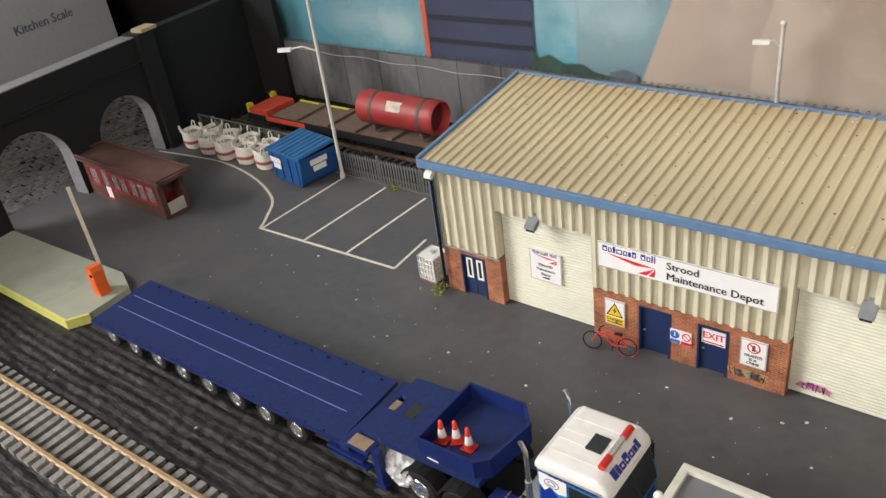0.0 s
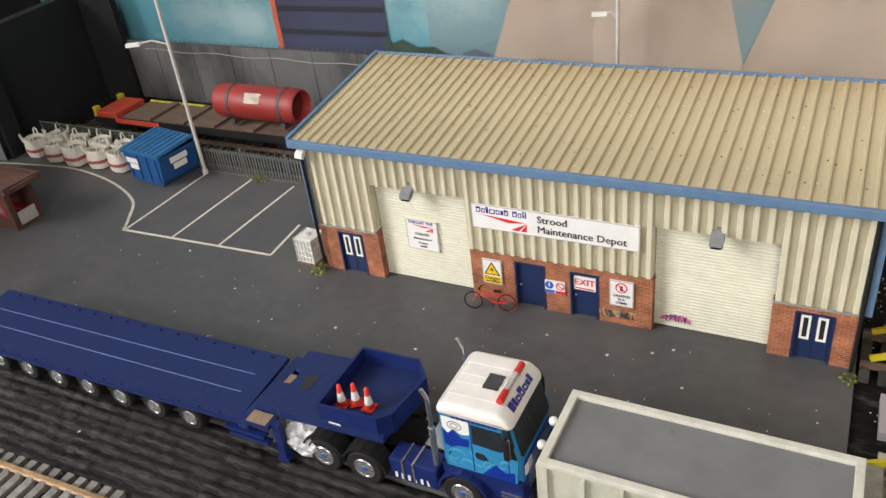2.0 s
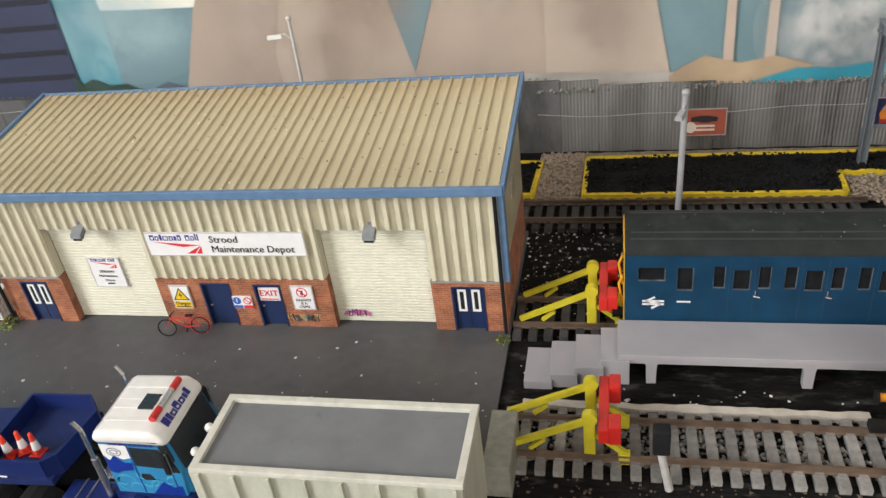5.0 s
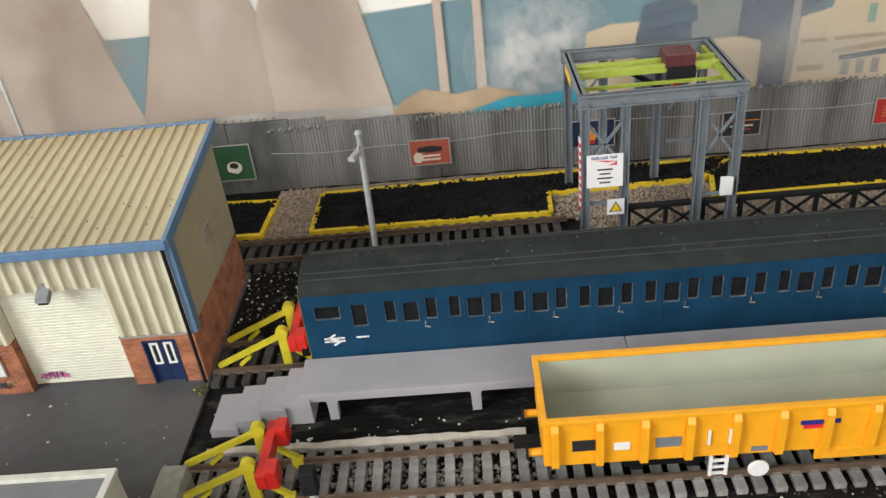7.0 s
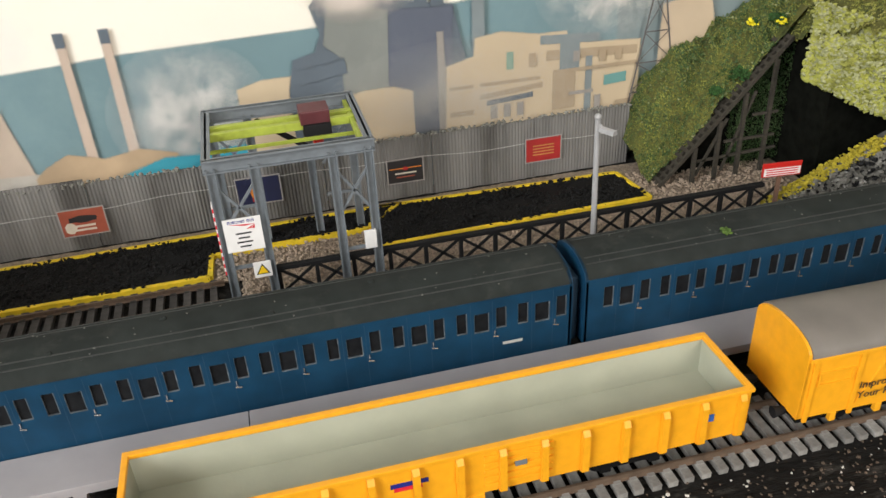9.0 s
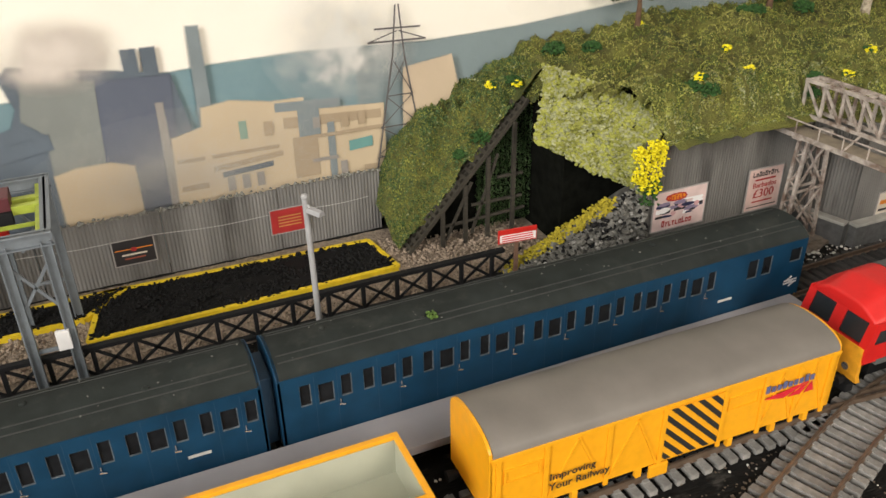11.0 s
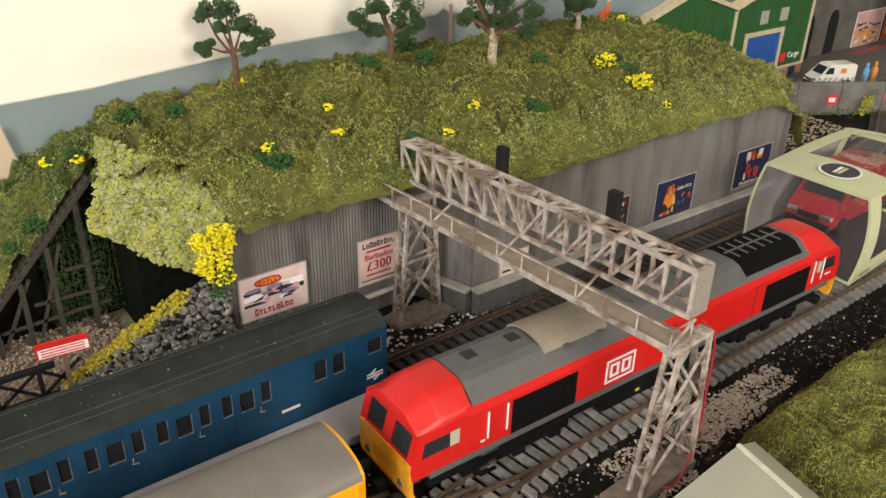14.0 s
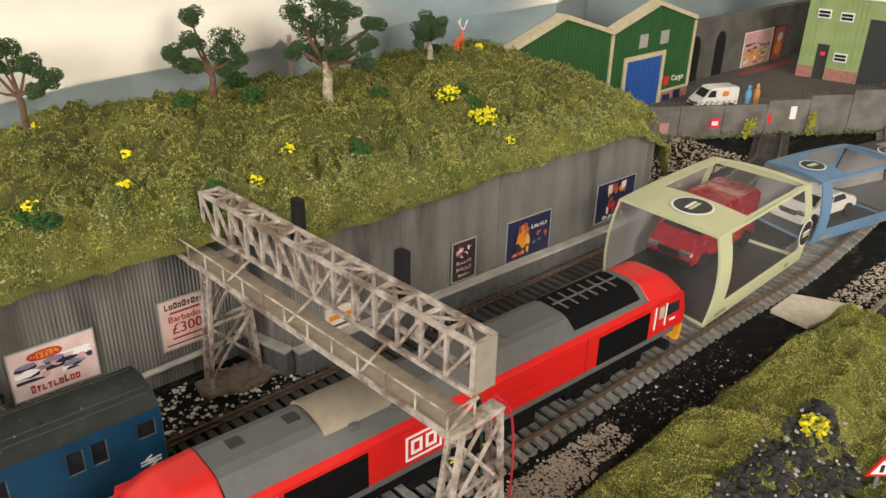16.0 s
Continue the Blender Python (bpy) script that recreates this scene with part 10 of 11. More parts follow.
def bank_pt():
    x_, y_ = rnd(700, 1060), rnd(210, 306)
    z_ = bank_z(x_, y_)
    return (x_, y_, z_ + rnd(-0.3, 0.6)) if z_ > 1 else None


for nm, m, n_, fx in (("olive_scatter", HILLA, 42000, bank_pt), ("straw_scatter", HILLE, 14000, patchy(0.0, 2, 0.04, 41, bank_pt)), ("dark_scatter", HILLB, 14000, patchy(0.0, 2, 0.04, 43, bank_pt)), ("brown_scatter", HILLD, 9000, bank_pt)):
    p = scatter(n_, fx)
    quick_fibres(nm, p, 1.0, 2.8, 0.22, m, nb)
p = [(rnd(850, 930), rnd(232, 258), 0) for _ in range(500)]
p = [(a, c, bank_z(a, c) + rnd(0, 1.4)) for a, c, _ in p]
quick_clumps("bank_rock", p, [rnd(0.8, 2.4) for _ in p], mat("black_rock", (0.022, 0.022, 0.022), 0.9, var=0.5, scale=260), nb, "grey rock outcrop", jitter=0.5)
p = [(a + rnd(-6, 6), c + rnd(-2, 2), z_ + rnd(0, 0.8)) for a, c, z_ in p[:90]]
quick_clumps("bank_rock_pale", p, [rnd(0.5, 1.2) for _ in p], bpy.data.materials["pale_rock"], nb, jitter=0.5)
bush(914, 250, bank_z(914, 250), 6, 8, [(GORSE, "blossom", 0.7), (LEAFYEL, "pale_foliage", 0.9)], "yellow-green bush on the near bank", 50, (0.6, 1.2))
FROST = glass("frosted_plastic", (0.52, 0.51, 0.43), 0.42, 0.5)
o = thing("plastic_canopy", label="frosted clear plastic pitched canopy standing before the bank", category="canopy")


def sheet_between(a, b, c, d, t=0.5):
    """A flat sheet with corners a, b, c, d and a little thickness downwards."""
    q = B()
    top = [q.verts.new(v) for v in (a, b, c, d)]
    low = [q.verts.new((v[0], v[1], v[2] - t)) for v in (a, b, c, d)]
    q.faces.new(top)
    q.faces.new(low[::-1])
    for i in range(4):
        q.faces.new((top[i], low[i], low[(i + 1) % 4], top[(i + 1) % 4]))
    bmesh.ops.recalc_face_normals(q, faces=q.faces)
    return q


RIDGE_A, RIDGE_B = (750.4, 264, 56.6), (737.5, 208, 56.6)
part("roof_slope", sheet_between(RIDGE_A, RIDGE_B, (690, 211, 44.4), (702, 267, 44.4)), FROST, o, "frosted plastic slope")
part("roof_slope", sheet_between((751, 264, 56.4), (738.1, 208, 56.4), (755, 210, 46.4), (768.6, 267.7, 46.4)), FROST, o, "frosted plastic slope")
part("ridge_bar", (lambda q: (bar(q, (750.6, 264, 56.9), (737.6, 208, 56.9), 1.3, 0.9), q)[1])(B()), mat("milky_ridge", (0.60, 0.58, 0.48), 0.5, var=0.1), o, "milky ridge bar")
part("pale_label", sheet_between((735.5, 254, 53.2), (733, 241, 53.2), (717, 243, 49.2), (719, 256.5, 49.2), 0.2), mat("pale_sticker", (0.60, 0.58, 0.62), 0.6, var=0.1), o, "pale label under the plastic")
for (xa, ya), (xb, yb) in (((702.4, 266.6), (690.4, 211.4)), ((768, 267.2), (754.6, 210.4))):
    part("side_wall", (lambda q: (bar(q, (xa, ya, 21.5), (xb, yb, 21.5), 0.6, 44.6), q)[1])(B()), FROST, o)
o = thing("warning_triangle", 926, 226, 8, -40, "red triangular road sign leaning near the bank", "road sign")
q = B()
prism(q, [(-6, 0), (6, 0), (0, 10.5)], -0.4, 0.4, 'y')
part("sign_plate", q, RED, o)
q = B()
prism(q, [(-4, 1.2), (4, 1.2), (0, 8.2)], -0.55, 0.55, 'y')
part("sign_face", q, SIGNWHITE, o)
part("post", rod(B(), (0, 0.8, -9), (0, 0.8, 4), 0.7), STEELGREY, o)
part("mark", box(B(), -0.8, 0.8, -0.7, -0.5, 2.2, 5.8), INKBLACK, o)

# near siding beyond the bank
rd = thing("near_road", label="dark sunken lane edge with pale kerb beyond the bank", category="lane", kind="structure")
part("lane", box(B(), 1036, 1400, 200, 288, -3, -0.9), mat("lane_black", (0.02, 0.02, 0.021), 0.8), rd)
part("lane_kerb", (lambda q: (bar(q, (1040, 287, 0), (1330, 300, 0), 2.2, 3.4), q)[1])(B()), mat("kerb_tan", (0.20, 0.17, 0.13), 0.9, var=0.3), rd)
o = thing("loose_tyre", 1046, 266, 5, 30, "loose black tyre lying by the lane", "tyre")
part("tyre", (lambda q: (ring(q, (0, 0, 0), 6.2, 2.0, 24, 'y', 8), q)[1])(B()), RUBBER, o)

# ---- far yard: wall, sheds, van ----
FARCONC = mat("far_concrete", (0.15, 0.14, 0.13), 0.9, var=0.25, scale=60, stain=(0.06, 0.06, 0.055), stain_scale=35, stain_at=0.5, stain_mix=0.6)
TERR = 20
tz = thing("far_yard", label="dark raised yard behind a concrete wall", category="yard", kind="structure")
b = B()
prism(b, [(1150, 565), (1237, 556), (1283, 534), (1478, 444), (1800, 380), (1800, 700), (1150, 700)], -3, TERR, 'z')
part("yard_surface", b, mat("far_tarmac", (0.075, 0.07, 0.068), 0.85, var=0.2, scale=80), tz)
part("red_kerb", (lambda q: (bar(q, (1440, 588, TERR + 0.3), (1560, 588, TERR + 0.3), 9, 0.8), q)[1])(B()), mat("red_patch", (0.22, 0.05, 0.05), 0.9), tz)
fw = thing("wall_far", label="grey concrete panel wall with wire loops and small red signs", category="wall", kind="structure")
fd = Vector((1380 - 1237, 462 - 550, 0)).normalized()
fang = math.degrees(math.atan2(fd.y, fd.x))
for i in range(7):
    u0 = -20 + i * 42
    part("concrete_panel", box(B(), u0, u0 + 40.5, 0, 3, -3, 28.5 + 0.35 * max(0, u0 - 70) * 0.25, 0.3), FARCONC, fw, at=(1237, 550, 0, 0, 0, fang))
    part("wall_post", box(B(), u0 + 40.4, u0 + 42.1, -1, 4, -3, 30 + 0.35 * max(0, u0 - 70) * 0.25, 0.3), FARCONC, fw, at=(1237, 550, 0, 0, 0, fang))
part("wire_loops", loops(B(), -18, 270, 1.5, lambda x: 28.6 + 0.35 * max(0, x - 70) * 0.25, 5.2, 2.0, 0.25), WIRE, fw, "coiled wire along the wall top", at=(1237, 550, 0, 0, 0, fang))
for u, w, z0, z1, m in ((50, 10, 8, 17, INKRED), (2, 9, 4, 14, pc("farposter", (0.45, 0.25, 0.22))), (106, 4, 11, 20, INKRED), (128, 6, 14, 26, SIGNWHITE)):
    part("small_sign", box(B(), u, u + w, -0.6, -0.1, z0, z1), m, fw, at=(1237, 550, 0, 0, 0, fang))
part("sign_mark", box(B(), 52, 58, -0.9, -0.6, 10.5, 14.5), SIGNWHITE, fw, at=(1237, 550, 0, 0, 0, fang))
p = [(rnd(1180, 1470), 0, rnd(-1, 7)) for _ in range(500)]
p = [(a, 546 - (a - 1237) * 0.615 - rnd(0, 5), z_ * rnd(0, 1)) for a, _, z_ in p]
quick_clumps("wall_foot_growth", p, [rnd(0.5, 1.4) for _ in p], HILLB, fw)
p = [(1310 + rnd(-9, 9), 503 - rnd(0, 4), rnd(0, 16)) for _ in range(120)] + [(1360 + rnd(-6, 6), 470 - rnd(0, 4), rnd(0, 22)) for _ in range(120)]
quick_clumps("climbing_plant", p, [rnd(0.6, 1.4) for _ in p], LEAFYEL, fw, "climbing green weeds")
strew("far_bank_grit", [(1090, 1260, 470, 540)], 1500, 0.5, 1.5, GRAVEL, "tan grit bank at the wall foot", lambda x, y: -1 + 0.05 * max(0, y - 500))

GREENCLAD = mat("green_cladding", (0.018, 0.085, 0.022), 0.6, var=0.15, scale=60)
TRIMCREAM = mat("cream_trim", (0.50, 0.44, 0.30), 0.6)
fsd = thing("green_shed", 1260.5, 580, TERR, 0, "twin-gabled dark green shed with cream trim and blue door", "building")
gx = [(-189, 72), (-126.5, 91.5), (-63, 72.4), (0, 91), (63, 72.4)]
q = B()
prism(q, [(-189, 0), (63, 0)] + gx[::-1], 0, 7, 'y')
part("shed_body", q, GREENCLAD, fsd)
for i in range(57):
    u = -187 + i * 4.4
    top = np.interp(u, [g_[0] for g_ in gx], [g_[1] for g_ in gx])
    if not (-43 < u < 18):
        part("cladding_rib", box(B(), u - 0.35, u + 0.35, -0.5, 0, 11 if u > 0 else 0, float(top) - 1), GREENCLAD, fsd)
    else:
        part("cladding_rib", box(B(), u - 0.35, u + 0.35, -0.5, 0, 49.5, float(top) - 1), GREENCLAD, fsd)
for (ax, az), (bx, bz) in zip(gx, gx[1:]):
    q = B()
    prism(q, [(ax, az - 0.6), (bx, bz - 0.6), (bx, bz + 3.2), (ax, az + 3.2)], -2.2, 8.5, 'y')
    part("roof_slope", q, TRIMCREAM, fsd, "cream roof edge")
for u0 in (-64.5, 60.5):
    part("corner_trim", box(B(), u0, u0 + 3.4, -1.2, 0, 9, 71), TRIMCREAM, fsd)
part("brick_base", box(B(), 18, 63, -1, 0, -8, 9), mat("pink_brick", (0.32, 0.15, 0.12), 0.9, var=0.25, scale=300), fsd)
part("door_frame", holed(B(), -43, 18, 0, 49, [(-39, 14, -1, 45)], -1.6, 0), TRIMCREAM, fsd)
door = part("roller_door", box(B(), -39, 14, -0.5, 0.1, 0, 45), mat("door_blue", (0.015, 0.08, 0.32), 0.5), fsd, "blue roller door")
for i in range(10):
    part("door_rib", box(B(), -37 + i * 5.4, -36.2 + i * 5.4, -0.9, -0.5, 0.5, 44.5), bpy.data.materials["door_blue"], door)
part("base_trim", box(B(), 18, 63, -1.5, -0.4, 9, 11), TRIMCREAM, fsd)
for u in (-24, 8):
    part("vent", box(B(), u, u + 12, -1.1, 0, 55, 67, 0.2), mat("vent_grey", (0.3, 0.3, 0.28), 0.7) if u == -24 else bpy.data.materials["vent_grey"], fsd)
part("side_door", box(B(), 40, 51, -1.4, -0.9, -8, 8), DOORBLUE, fsd)
part("side_window", box(B(), 22, 34, -1.4, -0.9, -3, 6), DOORBLUE, fsd)
part("name_bar", box(B(), 22, 30, -0.9, -0.4, 15, 23), INKRED, fsd)
letters(fsd, "Cargo", 44, 20, 8, SIGNWHITE, y=-0.7)

model_van(1303, 538, TERR, -24 + 0, 0.66, CARWHITE, "small white model van parked behind the far wall")
part("van_logo", box(B(), 4, 10, -8.8, -8.5, 12.5, 17), PORANGE, bpy.data.objects["model_van.001"])
for x, y, c, nm in ((1326, 516, (0.10, 0.30, 0.50), "blue"), (1338, 514, (0.50, 0.22, 0.05), "orange")):
    o = thing("figurine", x, y, TERR, 0, "tiny plain " + nm + " figurine standing by the white van", "figurine")
    part("peg", lathe(B(), [(2.2, 0), (2.4, 6), (3.0, 12), (2.6, 16), (1.2, 17.5), (1.6, 19), (1.5, 21), (0.5, 22.3)], 12), mat("figurine_" + nm, c, 0.6), o)

fb = thing("arched_wall", label="dark stone wall with blind arches and a large poster", category="wall", kind="structure")
part("stone_wall", box(B(), 1330, 1640, 606, 616, TERR - 2, 80), mat("far_stone", (0.085, 0.08, 0.075), 0.95, var=0.3, scale=50), fb)
for u in (1372, 1420):
    q = B()
    pts2 = [(u - 9, TERR), (u + 9, TERR)] + [(u + 9 * math.cos(a), TERR + 34 + 12 * math.sin(a)) for a in [k * math.pi / 8 for k in range(9)]]
    prism(q, pts2, 605.2, 606.2, 'y')
    part("blind_arch", q, BLACK, fb)
poster(1468, 1529, 19, 58, 604.6, PPINK, "large landscape poster on the dark stone wall", [('bar', -0.9, 0.9, -0.9, 0.0, pc("sandy", (0.45, 0.28, 0.16))), ('photo', -0.85, 0.85, -0.1, 0.35, (PDARK, pc("plum", (0.12, 0.06, 0.10)), PDARK), 14), ('photo', -0.85, 0.85, -0.85, -0.1, (PCREAM, PORANGE, PRUST, PCREAM), 22)], frame_m=SIGNWHITE)
poster(1533, 1558, 18, 58, 604.6, PRUST, "brown poster beside the large landscape poster", [('blob', 0, -0.2, 0.7, 0.5, PORANGE), ('blob', 0.1, 0.4, 0.5, 0.3, PCREAM)], frame_m=BLACK)

LIMECLAD = mat("lime_cladding", (0.24, 0.32, 0.13), 0.6, var=0.1, scale=60)
ld = thing("lime_building", 1490, 552, TERR, -77, "pale green industrial building with small windows and dark door", "building")
q = B()
holed(q, 0, 190, 0, 120, [(60, 110, -1, 66), (16, 28, -1, 36)], 0, 60)
part("building_shell", q, LIMECLAD, ld)
for i in range(38):
    u = 2 + i * 5
    if not (58 < u < 112 or 14 < u < 30):
        part("cladding_rib", box(B(), u - 0.5, u + 0.5, -0.7, 0, 14, 119), LIMECLAD, ld)
part("brick_foot", box(B(), 0, 15.8, -1, 0, 0, 12), bpy.data.materials["pink_brick"], ld)
part("brick_foot", box(B(), 28.2, 59.8, -1, 0, 0, 12), bpy.data.materials["pink_brick"], ld)
part("roller_door", box(B(), 60, 110, 2, 3, 0, 66), mat("far_door", (0.02, 0.022, 0.025), 0.6), ld)
part("entry_door", box(B(), 16, 28, 2, 3, 0, 36), bpy.data.materials["far_door"], ld)
part("door_sign", box(B(), 20, 25, 1.6, 1.9, 24, 28), INKRED, ld)
for u, z in ((10, 62), (32, 61), (34, 20)):
    wf = part("window_frame", box(B(), u, u + 13, -1.2, 0, z, z + 9, 0.2), SIGNWHITE, ld)
    part("pane", box(B(), u + 1.1, u + 11.9, -1.5, -1.1, z + 1.4, z + 7.6), GLASSDARK, wf)
    part("glazing_bar", box(B(), u + 1, u + 12, -1.7, -1.4, z + 4.2, z + 4.9), SIGNWHITE, wf)
part("sign_board", box(B(), 28, 120, -2, 0, 84, 108, 0.3), SIGNWHITE, ld, "white company sign board")
part("sign_patch", box(B(), 44, 58, -2.4, -2.0, 91, 103), INKRED, ld)
part("text_bar", box(B(), 64, 112, -2.4, -2.0, 93, 101), INKBLACK, ld)
part("text_bar", box(B(), 44, 110, -2.4, -2.0, 87, 89), INKRED, ld)
o = thing("black_signal", 1061, 470, 66, 0, "black signal lamp at the end of the retaining wall", "signal")
part("lamp_body", box(B(), -4, 4, -3, 3, 0, 20, 1.5), BLACK, o)
part("lamp_arm", box(B(), -18, -4, -2, 2, 12, 15, 0.6), BLACK, o)
part("lamp_cap", lathe(B(), [(4, 20), (4.5, 22), (2, 25)], 12), BLACK, o)
part("bracket", box(B(), -2, 2, -2, 2, -40, 0), BLACK, o)


# ---- painted backdrop: flat printed shapes on a sheet behind the layout ----
def paint(name, col, rough=0.75, var=0.10, sc=22, stain=None, ss=30, sm=0.5, at=0.55):
    return mat("paint_" + name, col, rough, var=var, scale=sc, stain=stain, stain_scale=ss, stain_mix=sm, stain_at=at, bump=0.25, bump_scale=60, bump_dist=0.002)


BY = 590
bd = thing("backdrop", label="printed industrial backdrop sheet with cooling towers and sky", category="backdrop", kind="structure")
q = B()
line = [(-460, BY), (1135, BY), (1262, 662), (1900, 662)]
for (ax, ay), (bx, by) in zip(line, line[1:]):
    flat(q, [(ax, ay, -25), (bx, by, -25), (bx, by, 330), (ax, ay, 330)])
    flat(q, [(ax, ay + 2, -25), (bx, by + 2, -25), (bx, by + 2, 330), (ax, ay + 2, 330)])
part("sky_sheet", q, paint("sky", (0.82, 0.78, 0.70), var=0.05, sc=8, stain=(0.70, 0.71, 0.70), ss=7, sm=0.6, at=0.5), bd, "pale cloudy printed sky")
layer = [0]


def art(name, pts, m, label="", feather=1.6):
    """A printed shape whose ink fades out over a narrow blurred border."""
    layer[0] += 1
    y = BY - 0.08 - 0.055 * layer[0]
    area = sum(a[0] * b[1] - b[0] * a[1] for a, b in zip(pts, pts[1:] + pts[:1]))
    sg = 1 if area > 0 else -1
    n_ = len(pts)
    out, inn = [], []
    for i in range(n_):
        p0, p1, p2 = Vector(pts[i - 1]), Vector(pts[i]), Vector(pts[(i + 1) % n_])
        d0, d1 = (p1 - p0).normalized(), (p2 - p1).normalized()
        k = Vector((d0.y + d1.y, -d0.x - d1.x)) * sg
        k = k.normalized() if k.length > 0.05 else Vector((d1.y, -d1.x)) * sg
        out.append(p1 + k * feather * 0.6)
        inn.append(p1 - k * feather * 0.4)
    bm = B()
    ink = bm.verts.layers.float.new("ink")
    vi = [bm.verts.new((p.x, y, p.y)) for p in inn]
    vo = [bm.verts.new((p.x, y, p.y)) for p in out]
    for v in vi:
        v[ink] = 1.0
    bm.faces.new(vi)
    for i in range(n_):
        bm.faces.new((vi[i], vi[(i + 1) % n_], vo[(i + 1) % n_], vo[i]))
    return part(name, bm, inked(m), bd, label)


def halftone(t, cover):
    """Turns a cover value into fine printed dots on the sheet."""
    tc, nz, mr, gt = (t.nodes.new(k) for k in ("ShaderNodeTexCoord", "ShaderNodeTexNoise", "ShaderNodeMapRange", "ShaderNodeMath"))
    nz.inputs["Scale"].default_value, nz.inputs["Detail"].default_value = 9000, 0
    mr.inputs[1].default_value, mr.inputs[2].default_value, mr.inputs[3].default_value, mr.inputs[4].default_value = 0.28, 0.72, 0.02, 0.98
    gt.operation = 'GREATER_THAN'
    t.links.new(tc.outputs["Object"], nz.inputs["Vector"])
    t.links.new(nz.outputs["Fac"], mr.inputs[0])
    t.links.new(cover, gt.inputs[0])
    t.links.new(mr.outputs[0], gt.inputs[1])
    t.links.new(gt.outputs[0], t.nodes["Principled BSDF"].inputs["Alpha"])


def inked(m):
    """A print copy of a paint whose cover follows the ink layer."""
    nm = m.name + "_ink"
    if nm in bpy.data.materials:
        return bpy.data.materials[nm]
    c = m.copy()
    c.name = nm
    at_ = c.node_tree.nodes.new("ShaderNodeAttribute")
    at_.attribute_name = "ink"
    halftone(c.node_tree, at_.outputs["Fac"])
    return c


TEAL = paint("teal_sea", (0.085, 0.26, 0.33), var=0.22, sc=12, stain=(0.27, 0.47, 0.50), ss=14, sm=0.6)
HILLBLUE = paint("hill_blue", (0.15, 0.24, 0.272), var=0.12, sc=14, stain=(0.20, 0.30, 0.32), ss=16)
HILLGREY = paint("hill_grey", (0.20, 0.255, 0.27), var=0.12, sc=9, stain=(0.15, 0.20, 0.21), ss=8)
TOWER = paint("tower_tan", (0.40, 0.32, 0.26), var=0.10, sc=12, stain=(0.31, 0.245, 0.20), ss=10)
TOWERL = paint("tower_light", (0.47, 0.39, 0.32), var=0.10, sc=12, stain=(0.36, 0.29, 0.24), ss=10)
NAVY = paint("navy_block", (0.035, 0.042, 0.085), var=0.2, sc=30)
BEIGE = paint("beige", (0.52, 0.42, 0.29), var=0.08, sc=25)
BEIGED = paint("beige_dark", (0.36, 0.28, 0.19), var=0.1, sc=25)
SLATE = paint("slate", (0.10, 0.125, 0.155), var=0.15, sc=25)
SLATEL = paint("slate_light", (0.19, 0.225, 0.24), var=0.15, sc=25)
CYAN = paint("cyan_heap", (0.05, 0.34, 0.45), var=0.2, sc=25)
SAND = paint("sand", (0.46, 0.34, 0.22), var=0.2, sc=30)
art("sea_area", [(-460, -25), (-30, -25), (-30, 92), (-98, 93), (-120, 330), (-460, 330)], TEAL, "printed teal water and sky")
art("blue_hills", [(-99, -25), (640, -25), (640, 102), (600, 103), (539, 106), (481, 105), (386, 99), (340, 98), (292, 97), (225, 93), (100, 92), (-30, 91), (-99, 94)], HILLBLUE, "printed blue hills")
art("grey_hills", [(560, -25), (1134, -25), (1134, 122), (1079, 121), (981, 123), (930, 119), (870, 119), (816, 116), (763, 114), (720, 110), (660, 105), (600, 103), (560, 104)], HILLGREY, "printed misty hills")


def soft_art(name, cx, cz, w, h, col, strength=0.8, sc=30, label=""):
    """A printed patch of mist, smoke or shading whose ink thins out towards a ragged edge."""
    layer[0] += 1
    y = BY - 0.08 - 0.055 * layer[0]
    m = bpy.data.materials.new("ink_" + name)
    m.use_nodes = True
    N, L = m.node_tree.nodes, m.node_tree.links
    p = N["Principled BSDF"]
    p.inputs["Base Color"].default_value, p.inputs["Roughness"].default_value = (*col, 1), 0.75
    tc, mp, gr, nz, mr, mu = N.new("ShaderNodeTexCoord"), N.new("ShaderNodeMapping"), N.new("ShaderNodeTexGradient"), N.new("ShaderNodeTexNoise"), N.new("ShaderNodeMapRange"), N.new("ShaderNodeMath")
    gr.gradient_type = 'SPHERICAL'
    mp.inputs["Location"].default_value, mp.inputs["Scale"].default_value = (-1, 0, -1), (2, 0, 2)
    L.new(tc.outputs["Generated"], mp.inputs[0])
    L.new(mp.outputs[0], gr.inputs[0])
    nz.inputs["Scale"].default_value, nz.inputs["Detail"].default_value = sc, 5
    L.new(tc.outputs["Object"], nz.inputs["Vector"])
    mr.inputs[1].default_value, mr.inputs[2].default_value, mr.inputs[3].default_value, mr.inputs[4].default_value = 0.3, 0.65, 0.35, 1.6
    L.new(nz.outputs["Fac"], mr.inputs[0])
    mu.operation, mu.use_clamp = 'MULTIPLY', True
    L.new(gr.outputs["Fac"], mu.inputs[0])
    L.new(mr.outputs[0], mu.inputs[1])
    m2 = N.new("ShaderNodeMath")
    m2.operation = 'MULTIPLY'
    m2.inputs[1].default_value = strength
    L.new(mu.outputs[0], m2.inputs[0])
    halftone(m.node_tree, m2.outputs[0])
    q = B()
    flat(q, [(cx - w, y, cz - h), (cx + w, y, cz - h), (cx + w, y, cz + h), (cx - w, y, cz + h)])
    return part(name, q, m, bd, label)


